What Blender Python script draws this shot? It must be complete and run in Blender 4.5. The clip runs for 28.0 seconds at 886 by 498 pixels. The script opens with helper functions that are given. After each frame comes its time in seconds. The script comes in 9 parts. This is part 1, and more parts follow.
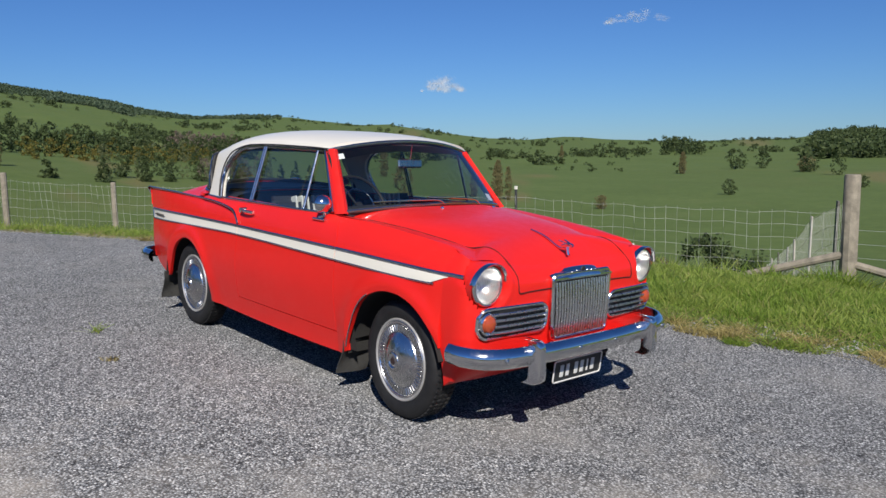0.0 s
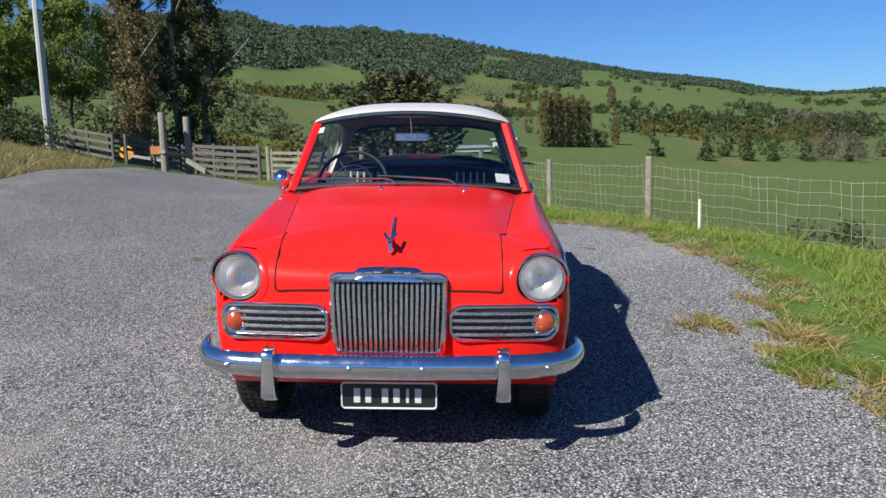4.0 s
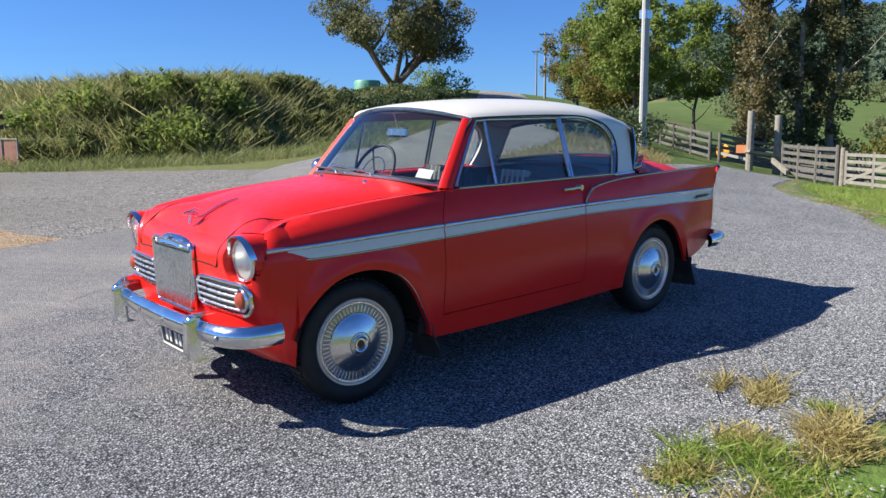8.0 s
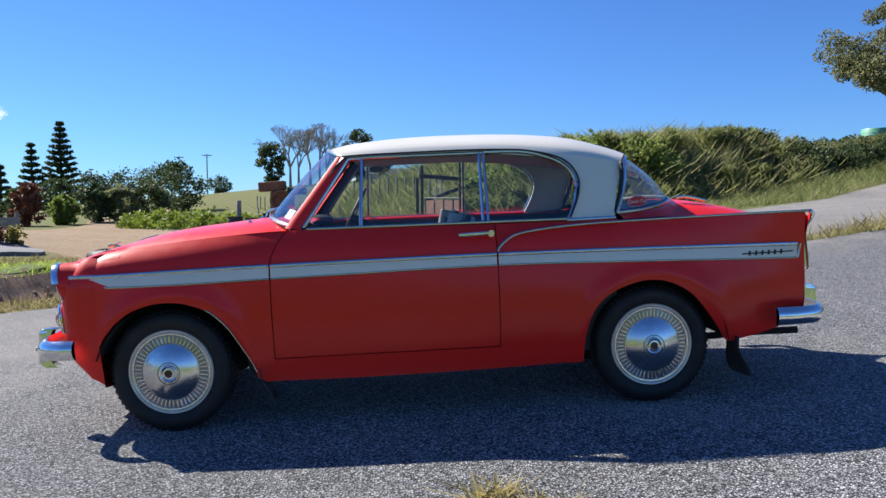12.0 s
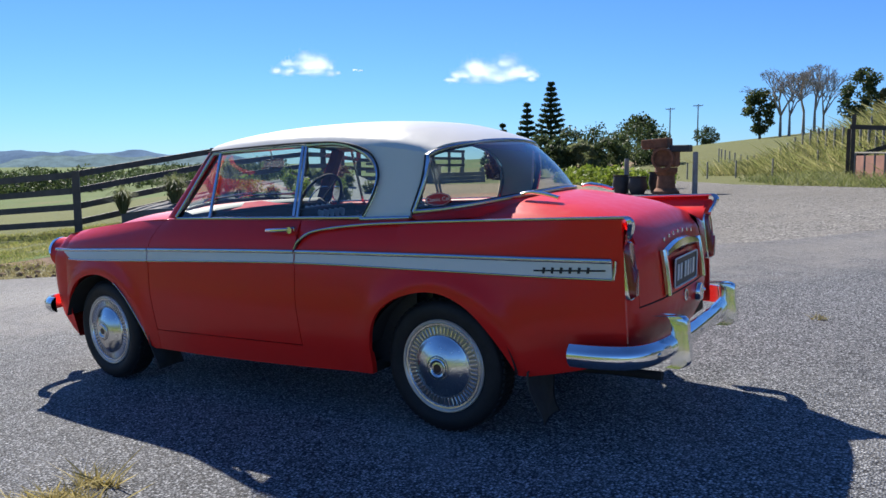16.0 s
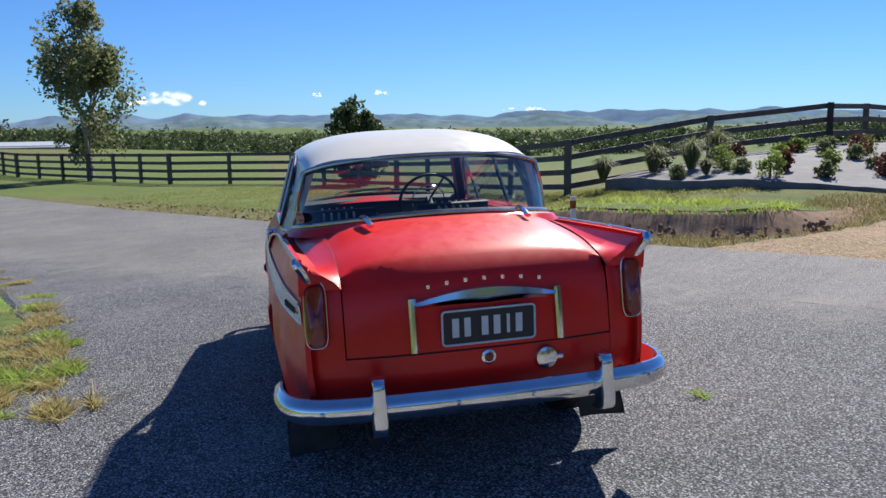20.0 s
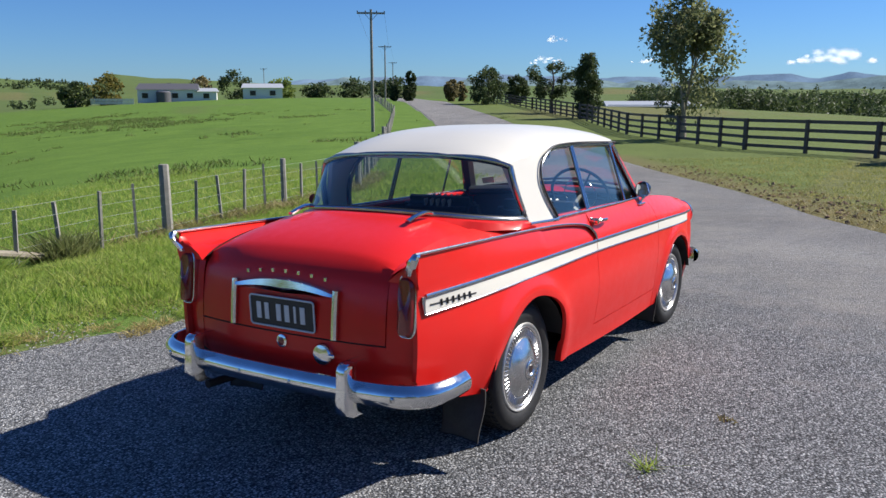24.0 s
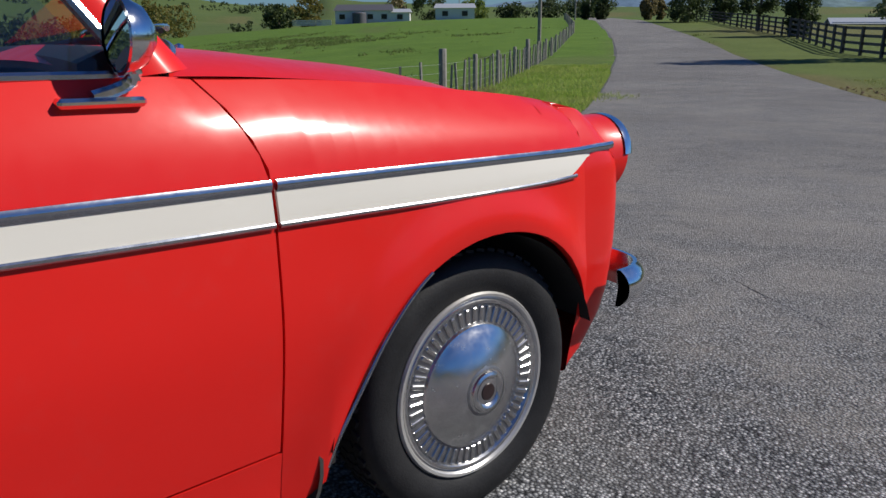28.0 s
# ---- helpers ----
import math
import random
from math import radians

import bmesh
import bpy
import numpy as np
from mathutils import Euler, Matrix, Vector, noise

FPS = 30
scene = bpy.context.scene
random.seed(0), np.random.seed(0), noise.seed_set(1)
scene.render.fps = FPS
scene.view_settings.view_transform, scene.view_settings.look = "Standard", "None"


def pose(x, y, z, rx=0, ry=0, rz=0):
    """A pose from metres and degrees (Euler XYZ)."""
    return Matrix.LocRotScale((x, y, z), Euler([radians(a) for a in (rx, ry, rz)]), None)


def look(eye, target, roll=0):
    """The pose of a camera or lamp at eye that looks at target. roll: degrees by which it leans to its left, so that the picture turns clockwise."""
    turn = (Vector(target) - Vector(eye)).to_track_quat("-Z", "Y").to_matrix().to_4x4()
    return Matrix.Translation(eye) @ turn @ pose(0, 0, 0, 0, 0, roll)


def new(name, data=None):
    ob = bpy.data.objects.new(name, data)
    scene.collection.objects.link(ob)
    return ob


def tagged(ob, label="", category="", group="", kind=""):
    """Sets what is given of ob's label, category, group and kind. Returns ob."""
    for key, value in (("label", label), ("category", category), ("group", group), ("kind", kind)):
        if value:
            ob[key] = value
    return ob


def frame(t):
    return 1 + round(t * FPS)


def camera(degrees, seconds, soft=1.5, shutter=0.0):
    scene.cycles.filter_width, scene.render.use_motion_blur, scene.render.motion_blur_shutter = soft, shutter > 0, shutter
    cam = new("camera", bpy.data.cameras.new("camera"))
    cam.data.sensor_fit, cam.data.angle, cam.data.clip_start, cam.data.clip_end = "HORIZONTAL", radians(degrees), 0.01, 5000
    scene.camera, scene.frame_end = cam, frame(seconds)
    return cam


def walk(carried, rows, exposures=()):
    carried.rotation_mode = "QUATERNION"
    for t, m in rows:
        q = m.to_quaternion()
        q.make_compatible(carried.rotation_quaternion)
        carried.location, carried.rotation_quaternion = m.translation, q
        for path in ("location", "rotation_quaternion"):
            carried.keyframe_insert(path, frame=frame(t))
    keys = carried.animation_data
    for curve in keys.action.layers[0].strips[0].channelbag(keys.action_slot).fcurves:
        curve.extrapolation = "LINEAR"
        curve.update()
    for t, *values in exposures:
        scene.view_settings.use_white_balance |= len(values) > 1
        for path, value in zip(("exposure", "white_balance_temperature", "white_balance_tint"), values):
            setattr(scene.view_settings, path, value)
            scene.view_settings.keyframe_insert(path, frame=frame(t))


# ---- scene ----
cam = camera(59.5, 28.0, soft=1.5)
PATH = [
    (0, (4.239, -3.051, 1.352), (2.755, -1.735, 1.093), -0.72),
    (0.5, (4.244, -2.728, 1.332), (2.717, -1.466, 1.057), -0.93),
    (1, (4.316, -2.385, 1.351), (2.729, -1.201, 1.067), -1.13),
    (1.5, (4.468, -1.974, 1.338), (2.784, -0.935, 1.048), -1.35),
    (2, (4.597, -1.538, 1.326), (2.831, -0.646, 1.035), -1.46),
    (2.5, (4.738, -1.082, 1.317), (2.888, -0.377, 1.027), -1.39),
    (3, (4.778, -0.611, 1.280), (2.855, -0.141, 0.992), -1.42),
    (3.5, (4.828, -0.145, 1.276), (2.860, 0.064, 0.990), -1.39),
    (4, (4.788, 0.324, 1.244), (2.809, 0.267, 0.963), -1.53),
    (4.5, (4.742, 0.819, 1.229), (2.783, 0.520, 0.958), -1.68),
    (6.5, (4.240, 2.577, 1.228), (2.568, 1.512, 0.963), -0.26),
    (7, (3.961, 2.973, 1.197), (2.397, 1.755, 0.932), -0.27),
    (7.5, (3.628, 3.316, 1.183), (2.176, 1.966, 0.918), -0.23),
    (8, (3.308, 3.671, 1.160), (1.993, 2.185, 0.903), -0.25),
    (8.5, (2.934, 3.944, 1.144), (1.758, 2.343, 0.903), -0.19),
    (9, (2.570, 4.184, 1.129), (1.542, 2.480, 0.931), -0.23),
    (9.5, (2.165, 4.355, 1.094), (1.302, 2.557, 0.940), -0.26),
    (10, (1.761, 4.496, 1.084), (1.024, 2.641, 0.961), -0.30),
    (10.5, (1.347, 4.545, 1.066), (0.765, 2.635, 0.960), -0.32),
    (11, (0.948, 4.530, 1.074), (0.507, 2.582, 0.972), -0.33),
    (11.5, (0.553, 4.590, 1.070), (0.260, 2.614, 0.972), -0.30),
    (12, (0.127, 4.609, 1.039), (-0.003, 2.616, 0.942), -0.41),
    (12.5, (-0.297, 4.622, 1.027), (-0.263, 2.625, 0.929), -0.41),
    (14.5, (-1.910, 4.175, 1.077), (-1.265, 2.285, 0.976), -0.57),
    (15, (-2.300, 3.998, 1.103), (-1.509, 2.165, 0.989), -0.53),
    (15.5, (-2.680, 3.755, 1.144), (-1.730, 2.003, 0.977), -0.58),
    (16, (-3.035, 3.552, 1.233), (-1.965, 1.875, 1.020), -0.56),
    (16.5, (-3.394, 3.271, 1.278), (-2.178, 1.700, 1.047), -0.75),
    (17, (-3.660, 2.965, 1.320), (-2.292, 1.527, 1.079), -0.95),
    (17.5, (-3.958, 2.651, 1.335), (-2.443, 1.368, 1.087), -1.02),
    (18, (-4.155, 2.311, 1.344), (-2.535, 1.165, 1.088), -0.84),
    (18.5, (-4.348, 1.961, 1.383), (-2.640, 0.956, 1.118), -0.84),
    (19, (-4.541, 1.593, 1.409), (-2.751, 0.745, 1.136), -0.84),
    (19.5, (-4.641, 1.213, 1.447), (-2.779, 0.539, 1.164), -0.76),
    (20, (-4.762, 0.811, 1.473), (-2.838, 0.356, 1.170), -0.75),
    (20.5, (-4.815, 0.425, 1.491), (-2.855, 0.207, 1.161), -0.77),
    (21, (-4.882, 0.033, 1.533), (-2.913, 0.044, 1.182), -0.76),
    (21.5, (-4.907, -0.349, 1.550), (-2.950, -0.162, 1.181), -0.82),
    (22, (-4.851, -0.705, 1.594), (-2.921, -0.345, 1.212), -0.66),
    (22.5, (-4.763, -1.119, 1.619), (-2.886, -0.545, 1.233), -0.66),
    (24.5, (-4.184, -2.518, 1.671), (-2.609, -1.351, 1.274), 0.11),
    (25, (-3.938, -2.776, 1.688), (-2.464, -1.485, 1.285), 0.06),
    (25.5, (-3.503, -2.855, 1.688), (-2.095, -1.494, 1.278), 0.00),
    (26, (-2.823, -2.814, 1.626), (-1.458, -1.415, 1.206), -0.18),
    (26.5, (-2.090, -2.613, 1.546), (-0.745, -1.199, 1.110), -0.20),
    (27, (-1.288, -2.367, 1.425), (0.049, -0.949, 0.974), -0.59),
    (27.5, (-0.527, -2.111, 1.287), (0.798, -0.703, 0.775), -0.68),
    (28, (0.110, -1.765, 1.069), (1.427, -0.373, 0.496), -0.39),
]
EXPOSURES = [(0.0, 0.18), (2.0, 0.24), (4.5, 0.58), (7.0, 0.95), (12.0, 1.05), (15.0, 1.0), (17.0, 0.86), (20.0, 0.74), (22.5, 0.72), (25.0, 0.5), (26.5, 0.2), (28.0, -0.08)]
walk(cam, [(t, look(eye, target, roll)) for t, eye, target, roll in PATH], EXPOSURES)

# ---- light ----
SUN_AZ, SUN_EL = radians(-37), radians(40)
world = bpy.data.worlds.new("world")
scene.world = world
world.use_nodes = True
wn = world.node_tree.nodes
sky = wn.new("ShaderNodeTexSky")
sky.sky_type, sky.sun_disc = "NISHITA", False
sky.sun_elevation, sky.sun_rotation = SUN_EL, radians(90) - SUN_AZ
sky.air_density, sky.dust_density, sky.ozone_density = 1.0, 0.0, 4.0
wn["Background"].inputs["Strength"].default_value = 0.058
deep = wn.new("ShaderNodeMix")  # clear autumn air: less yellow towards the horizon
deep.data_type, deep.blend_type = "RGBA", "MULTIPLY"
deep.inputs[0].default_value, deep.inputs[7].default_value = 1.0, (0.46, 0.76, 1.25, 1)
world.node_tree.links.new(sky.outputs["Color"], deep.inputs[6])
world.node_tree.links.new(deep.outputs[2], wn["Background"].inputs["Color"])
sun_data = bpy.data.lights.new("sun", "SUN")
sun_data.energy, sun_data.angle, sun_data.color = 5.0, radians(0.55), (1.0, 0.95, 0.87)
sun = new("sun", sun_data)
sun_way = Vector((math.cos(SUN_EL) * math.cos(SUN_AZ), math.cos(SUN_EL) * math.sin(SUN_AZ), math.sin(SUN_EL)))
sun.matrix_world = look(sun_way * 60, (0, 0, 0))


# ---- materials ----
def material(name):
    """A new node material: its nodes, a linking function and its principled shader."""
    mat = bpy.data.materials.new(name)
    mat.use_nodes = True
    nt = mat.node_tree
    return mat, nt, nt.nodes["Principled BSDF"]


def noise_node(nt, scale, detail=4.0, rough=0.6, space="Object", stretch=(1, 1, 1)):
    co = nt.nodes.new("ShaderNodeTexCoord")
    mp = nt.nodes.new("ShaderNodeMapping")
    mp.inputs["Scale"].default_value = stretch
    tx = nt.nodes.new("ShaderNodeTexNoise")
    tx.inputs["Scale"].default_value, tx.inputs["Detail"].default_value = scale, detail
    tx.inputs["Roughness"].default_value = rough
    nt.links.new(co.outputs[space], mp.inputs["Vector"])
    nt.links.new(mp.outputs["Vector"], tx.inputs["Vector"])
    return tx.outputs["Fac"]


def ramp_node(nt, fac, stops):
    r = nt.nodes.new("ShaderNodeValToRGB")
    while len(r.color_ramp.elements) < len(stops):
        r.color_ramp.elements.new(0.5)
    for e, (pos, col) in zip(r.color_ramp.elements, stops):
        e.position, e.color = pos, (*col, 1)
    nt.links.new(fac, r.inputs["Fac"])
    return r.outputs["Color"]


def mix_node(nt, fac, a, b, mode="MIX"):
    m = nt.nodes.new("ShaderNodeMix")
    m.data_type, m.blend_type = "RGBA", mode
    for sock, v in ((m.inputs[0], fac), (m.inputs[6], a), (m.inputs[7], b)):
        if isinstance(v, (int, float)):
            sock.default_value = v
        elif isinstance(v, tuple):
            sock.default_value = (*v, 1)
        else:
            nt.links.new(v, sock)
    return m.outputs[2]


def bump_node(nt, bsdf, height, strength, distance):
    b = nt.nodes.new("ShaderNodeBump")
    b.inputs["Strength"].default_value, b.inputs["Distance"].default_value = strength, distance
    nt.links.new(height, b.inputs["Height"])
    nt.links.new(b.outputs["Normal"], bsdf.inputs["Normal"])


def plain(name, col, rough=0.5, metal=0.0, vary=0.12, scale=6.0, bump=0.0, coat=0.0, spec=0.5):
    """A material of one colour that varies a little at two scales."""
    mat, nt, b = material(name)
    f1, f2 = noise_node(nt, scale), noise_node(nt, scale * 9)
    lo, hi = tuple(c * (1 - vary) for c in col), tuple(min(1, c * (1 + vary)) for c in col)
    c1 = ramp_node(nt, f1, [(0.3, lo), (0.7, hi)])
    c2 = mix_node(nt, 0.35, c1, ramp_node(nt, f2, [(0.3, lo), (0.7, hi)]))
    nt.links.new(c2, b.inputs["Base Color"])
    b.inputs["Roughness"].default_value, b.inputs["Metallic"].default_value = rough, metal
    b.inputs["Coat Weight"].default_value, b.inputs["Specular IOR Level"].default_value = coat, spec
    b.inputs["Coat Roughness"].default_value = 0.06
    if bump:
        bump_node(nt, b, f2, 0.4, bump)
    return mat


# ---- ground materials ----
def chips(name, cols, scale, bump, patch, rough=0.85):
    """Sealed stone chip: cells of several greys with worn patches."""
    mat, nt, b = material(name)
    co = nt.nodes.new("ShaderNodeTexCoord")
    vo = nt.nodes.new("ShaderNodeTexVoronoi")
    vo.inputs["Scale"].default_value = scale
    nt.links.new(co.outputs["Object"], vo.inputs["Vector"])
    sep = nt.nodes.new("ShaderNodeSeparateColor")
    nt.links.new(vo.outputs["Color"], sep.inputs["Color"])
    cell = ramp_node(nt, sep.outputs["Red"], [(i / (len(cols) - 1), c) for i, c in enumerate(cols)])
    gap = ramp_node(nt, vo.outputs["Distance"], [(0.35, (1, 1, 1)), (0.80, (0.28, 0.28, 0.28))])
    c = mix_node(nt, 1.0, cell, gap, "MULTIPLY")
    worn, wide, fine = noise_node(nt, 0.9, 5, 0.65), noise_node(nt, 0.22, 4, 0.6), noise_node(nt, 7, 6, 0.7)
    c = mix_node(nt, ramp_node(nt, worn, [(0.45, (0, 0, 0)), (0.72, (0.7, 0.7, 0.7))]), c, patch)
    c = mix_node(nt, ramp_node(nt, wide, [(0.35, (0.0,) * 3), (0.7, (0.75,) * 3)]), c, tuple(v * 0.58 for v in patch))
    c = mix_node(nt, 0.5, c, ramp_node(nt, fine, [(0.3, tuple(v * 0.55 for v in patch)), (0.75, tuple(min(1, v * 1.5) for v in patch))]), "OVERLAY")
    nt.links.new(c, b.inputs["Base Color"])
    b.inputs["Roughness"].default_value, b.inputs["Specular IOR Level"].default_value = rough, 0.15
    add = nt.nodes.new("ShaderNodeMath")
    add.operation = "SUBTRACT"
    nt.links.new(sep.outputs["Green"], add.inputs[0])
    nt.links.new(vo.outputs["Distance"], add.inputs[1])
    bump_node(nt, b, add.outputs[0], 0.8, bump)
    return mat


def seal():
    """Chip seal: clean dark stones on the pull-off, polished and silted on the road."""
    mat, nt, b = material("chip_seal")
    co, vo = nt.nodes.new("ShaderNodeTexCoord"), nt.nodes.new("ShaderNodeTexVoronoi")
    vo.inputs["Scale"].default_value = 98
    nt.links.new(co.outputs["Object"], vo.inputs["Vector"])
    sep = nt.nodes.new("ShaderNodeSeparateColor")
    nt.links.new(vo.outputs["Color"], sep.inputs["Color"])
    cell = ramp_node(nt, sep.outputs["Red"], [(0, (0.10, 0.103, 0.108)), (0.45, (0.255, 0.26, 0.268)), (0.85, (0.45, 0.454, 0.458)), (1, (0.74, 0.735, 0.73))])
    gap = ramp_node(nt, vo.outputs["Distance"], [(0.32, (1, 1, 1)), (0.68, (0.20, 0.20, 0.205))])
    clean = mix_node(nt, 1.0, cell, gap, "MULTIPLY")
    flat = ramp_node(nt, sep.outputs["Blue"], [(0, (0.195, 0.187, 0.175)), (0.5, (0.335, 0.321, 0.301)), (1, (0.51, 0.49, 0.46))])
    flat = mix_node(nt, 0.55, flat, mix_node(nt, 1.0, flat, gap, "MULTIPLY"))
    silt = ramp_node(nt, noise_node(nt, 1.1, 5, 0.65), [(0.42, (0.0,) * 3), (0.72, (0.65,) * 3)])
    flat = mix_node(nt, silt, flat, (0.37, 0.337, 0.294))
    clean = mix_node(nt, ramp_node(nt, noise_node(nt, 0.8, 5, 0.7), [(0.52, (0.0,) * 3), (0.8, (0.5,) * 3)]), clean, (0.33, 0.318, 0.30))
    worn = nt.nodes.new("ShaderNodeAttribute")
    worn.attribute_name = "worn"
    edge = nt.nodes.new("ShaderNodeMath")
    edge.operation = "ADD"
    nt.links.new(worn.outputs["Fac"], edge.inputs[0])
    nt.links.new(ramp_node(nt, noise_node(nt, 2.2, 6, 0.7), [(0.3, (0,) * 3), (0.7, (0.5,) * 3)]), edge.inputs[1])
    c = mix_node(nt, ramp_node(nt, edge.outputs[0], [(0.35, (0,) * 3), (0.95, (1,) * 3)]), clean, flat)
    wide = ramp_node(nt, noise_node(nt, 0.25, 4, 0.6), [(0.3, (0.82,) * 3), (0.7, (1.12,) * 3)])
    stain = ramp_node(nt, noise_node(nt, 3.5, 5, 0.75), [(0.26, (0.55,) * 3), (0.40, (1,) * 3)])
    c = mix_node(nt, 1.0, mix_node(nt, 1.0, c, wide, "MULTIPLY"), stain, "MULTIPLY")
    nt.links.new(c, b.inputs["Base Color"])
    b.inputs["Roughness"].default_value, b.inputs["Specular IOR Level"].default_value = 0.74, 0.13
    b.inputs["Diffuse Roughness"].default_value = 0.5
    add = nt.nodes.new("ShaderNodeMath")
    add.operation = "SUBTRACT"
    nt.links.new(sep.outputs["Green"], add.inputs[0])
    nt.links.new(vo.outputs["Distance"], add.inputs[1])
    bump_node(nt, b, add.outputs[0], 0.6, 0.013)
    return mat


def turf():
    """Pasture: two greens and dry patches, with bush where the cover says so."""
    mat, nt, b = material("pasture")
    n1, n2, n3, n4 = noise_node(nt, 0.035, 4, 0.6), noise_node(nt, 0.4, 5, 0.65), noise_node(nt, 9, 5, 0.7), noise_node(nt, 0.008, 3)
    c = ramp_node(nt, n1, [(0.3, (0.072, 0.112, 0.034)), (0.55, (0.102, 0.150, 0.046)), (0.75, (0.155, 0.178, 0.068))])
    c = mix_node(nt, 0.5, c, ramp_node(nt, n2, [(0.3, (0.058, 0.096, 0.028)), (0.7, (0.148, 0.192, 0.060))]))
    c = mix_node(nt, 0.35, c, ramp_node(nt, n3, [(0.3, (0.038, 0.066, 0.020)), (0.7, (0.135, 0.172, 0.058))]))
    c = mix_node(nt, ramp_node(nt, n4, [(0.5, (0, 0, 0)), (0.75, (0.6,) * 3)]), c, (0.10, 0.122, 0.042))
    cover = nt.nodes.new("ShaderNodeAttribute")
    cover.attribute_name = "cover"
    sep = nt.nodes.new("ShaderNodeSeparateColor")
    nt.links.new(cover.outputs["Color"], sep.inputs["Color"])
    trees = ramp_node(nt, noise_node(nt, 0.06, 5, 0.75), [(0.3, (0.035, 0.055, 0.03)), (0.55, (0.06, 0.085, 0.045)), (0.75, (0.09, 0.115, 0.06))])
    c = mix_node(nt, sep.outputs["Red"], c, trees)
    dry = ramp_node(nt, n3, [(0.3, (0.10, 0.075, 0.04)), (0.7, (0.24, 0.20, 0.09))])
    c = mix_node(nt, sep.outputs["Green"], c, dry)
    lush = mix_node(nt, 0.5, ramp_node(nt, n2, [(0.3, (0.060, 0.128, 0.019)), (0.7, (0.140, 0.236, 0.038))]), ramp_node(nt, n3, [(0.3, (0.045, 0.095, 0.015)), (0.7, (0.165, 0.255, 0.045))]))
    c = mix_node(nt, sep.outputs["Blue"], c, lush)
    nt.links.new(c, b.inputs["Base Color"])
    b.inputs["Roughness"].default_value = 0.95
    b.inputs["Specular IOR Level"].default_value = 0.1
    bump_node(nt, b, n3, 0.7, 0.05)
    return mat


M_GRASS = turf()
M_SEAL = seal()
M_DIRT = chips("dry_dirt", [(0.27, 0.20, 0.135), (0.36, 0.28, 0.195), (0.44, 0.36, 0.265), (0.53, 0.46, 0.37)], 34, 0.014, (0.42, 0.335, 0.235), 0.95)
M_GRAVEL = chips("loose_gravel", [(0.16, 0.155, 0.15), (0.27, 0.262, 0.25), (0.36, 0.35, 0.335), (0.5, 0.485, 0.46)], 30, 0.02, (0.30, 0.285, 0.262), 0.95)


# ---- the lie of the land ----
SLOPE_X, SLOPE_Y = -0.0388, -0.0290  # the pad falls towards the car's nose and its near side
RADII = (8.5, 20, 45, 110, 400, 3000)
RELIEF = (  # heights at those distances, every 22.5 degrees round the car
    (-0.33, -0.60, -0.8, -1.5, -8, 14), (-0.40, -0.75, -0.9, 0.0, -3, 24), (-0.45, -0.90, -1.25, -0.3, -3, 36),
    (-0.62, -1.30, -2.6, -3.5, -6, 95), (-0.86, -2.7, -6.5, -10.5, -12.5, 60), (-0.95, -3.5, -8.6, -13.5, -14.5, 42),
    (-0.78, -3.0, -8.0, -13.5, -13, 56), (-0.30, -1.6, -5.0, -11, -4, 138), (0.2, -0.5, -2.0, -5.5, 12, 355),
    (0.4, 0.25, -0.1, 1.5, 28, 465), (0.42, 1.3, 3.7, 9.3, 11, 70), (0.37, 1.0, 3.4, 6.6, 12, 100),
    (0.25, 0.6, 1.2, 6.0, 10, 50), (0.1, 0.38, 0.4, 2.0, 4, 30), (0.0, 0.75, 0.2, -1.5, -4, 12), (-0.2, -0.3, -1.4, -5, -9, 10))
LOG_R = [math.log(r) for r in RADII]
# rise of the skyline (height over distance) by bearing, from the paddock hill round to the mountain
SKYLINE = ((55, 0.009), (58, 0.013), (61, 0.017), (64, 0.025), (67, 0.029), (70, 0.035), (73, 0.038), (75.5, 0.045), (85, 0.055), (95, 0.046), (103, 0.03), (109, 0.016),
           (111.2, 0.017), (112.8, 0.012), (113.8, 0.0065), (118, 0.0052), (120, 0.004), (122.5, 0.0055), (126, 0.008), (129.5, 0.0125), (132.3, 0.009), (135.2, 0.0118), (137.7, 0.018), (140, 0.024),
           (142.2, 0.031), (144.4, 0.030), (147, 0.035), (149.5, 0.040), (152, 0.041), (156, 0.040), (158, 0.0445), (159.6, 0.049), (161, 0.056), (163, 0.063), (165.5, 0.069), (168, 0.076), (170, 0.084),
           (172.6, 0.094), (175.3, 0.103), (178.8, 0.115), (181.8, 0.128), (184.8, 0.134), (187, 0.140), (190, 0.139), (193, 0.144), (195.2, 0.158), (198.2, 0.157), (206, 0.15), (213, 0.115), (222, 0.04))
SKY_AZ, SKY_UP = [p[0] for p in SKYLINE], [p[1] for p in SKYLINE]


def ease(a, b, v):
    v = min(1.0, max(0.0, (v - a) / (b - a)))
    return v * v * (3 - 2 * v)


def spline(a, b, c, d, f):
    """Catmull-Rom between b and c."""
    return b + 0.5 * f * (c - a + f * (2 * a - 5 * b + 4 * c - d + f * (3 * (b - c) + d - a)))


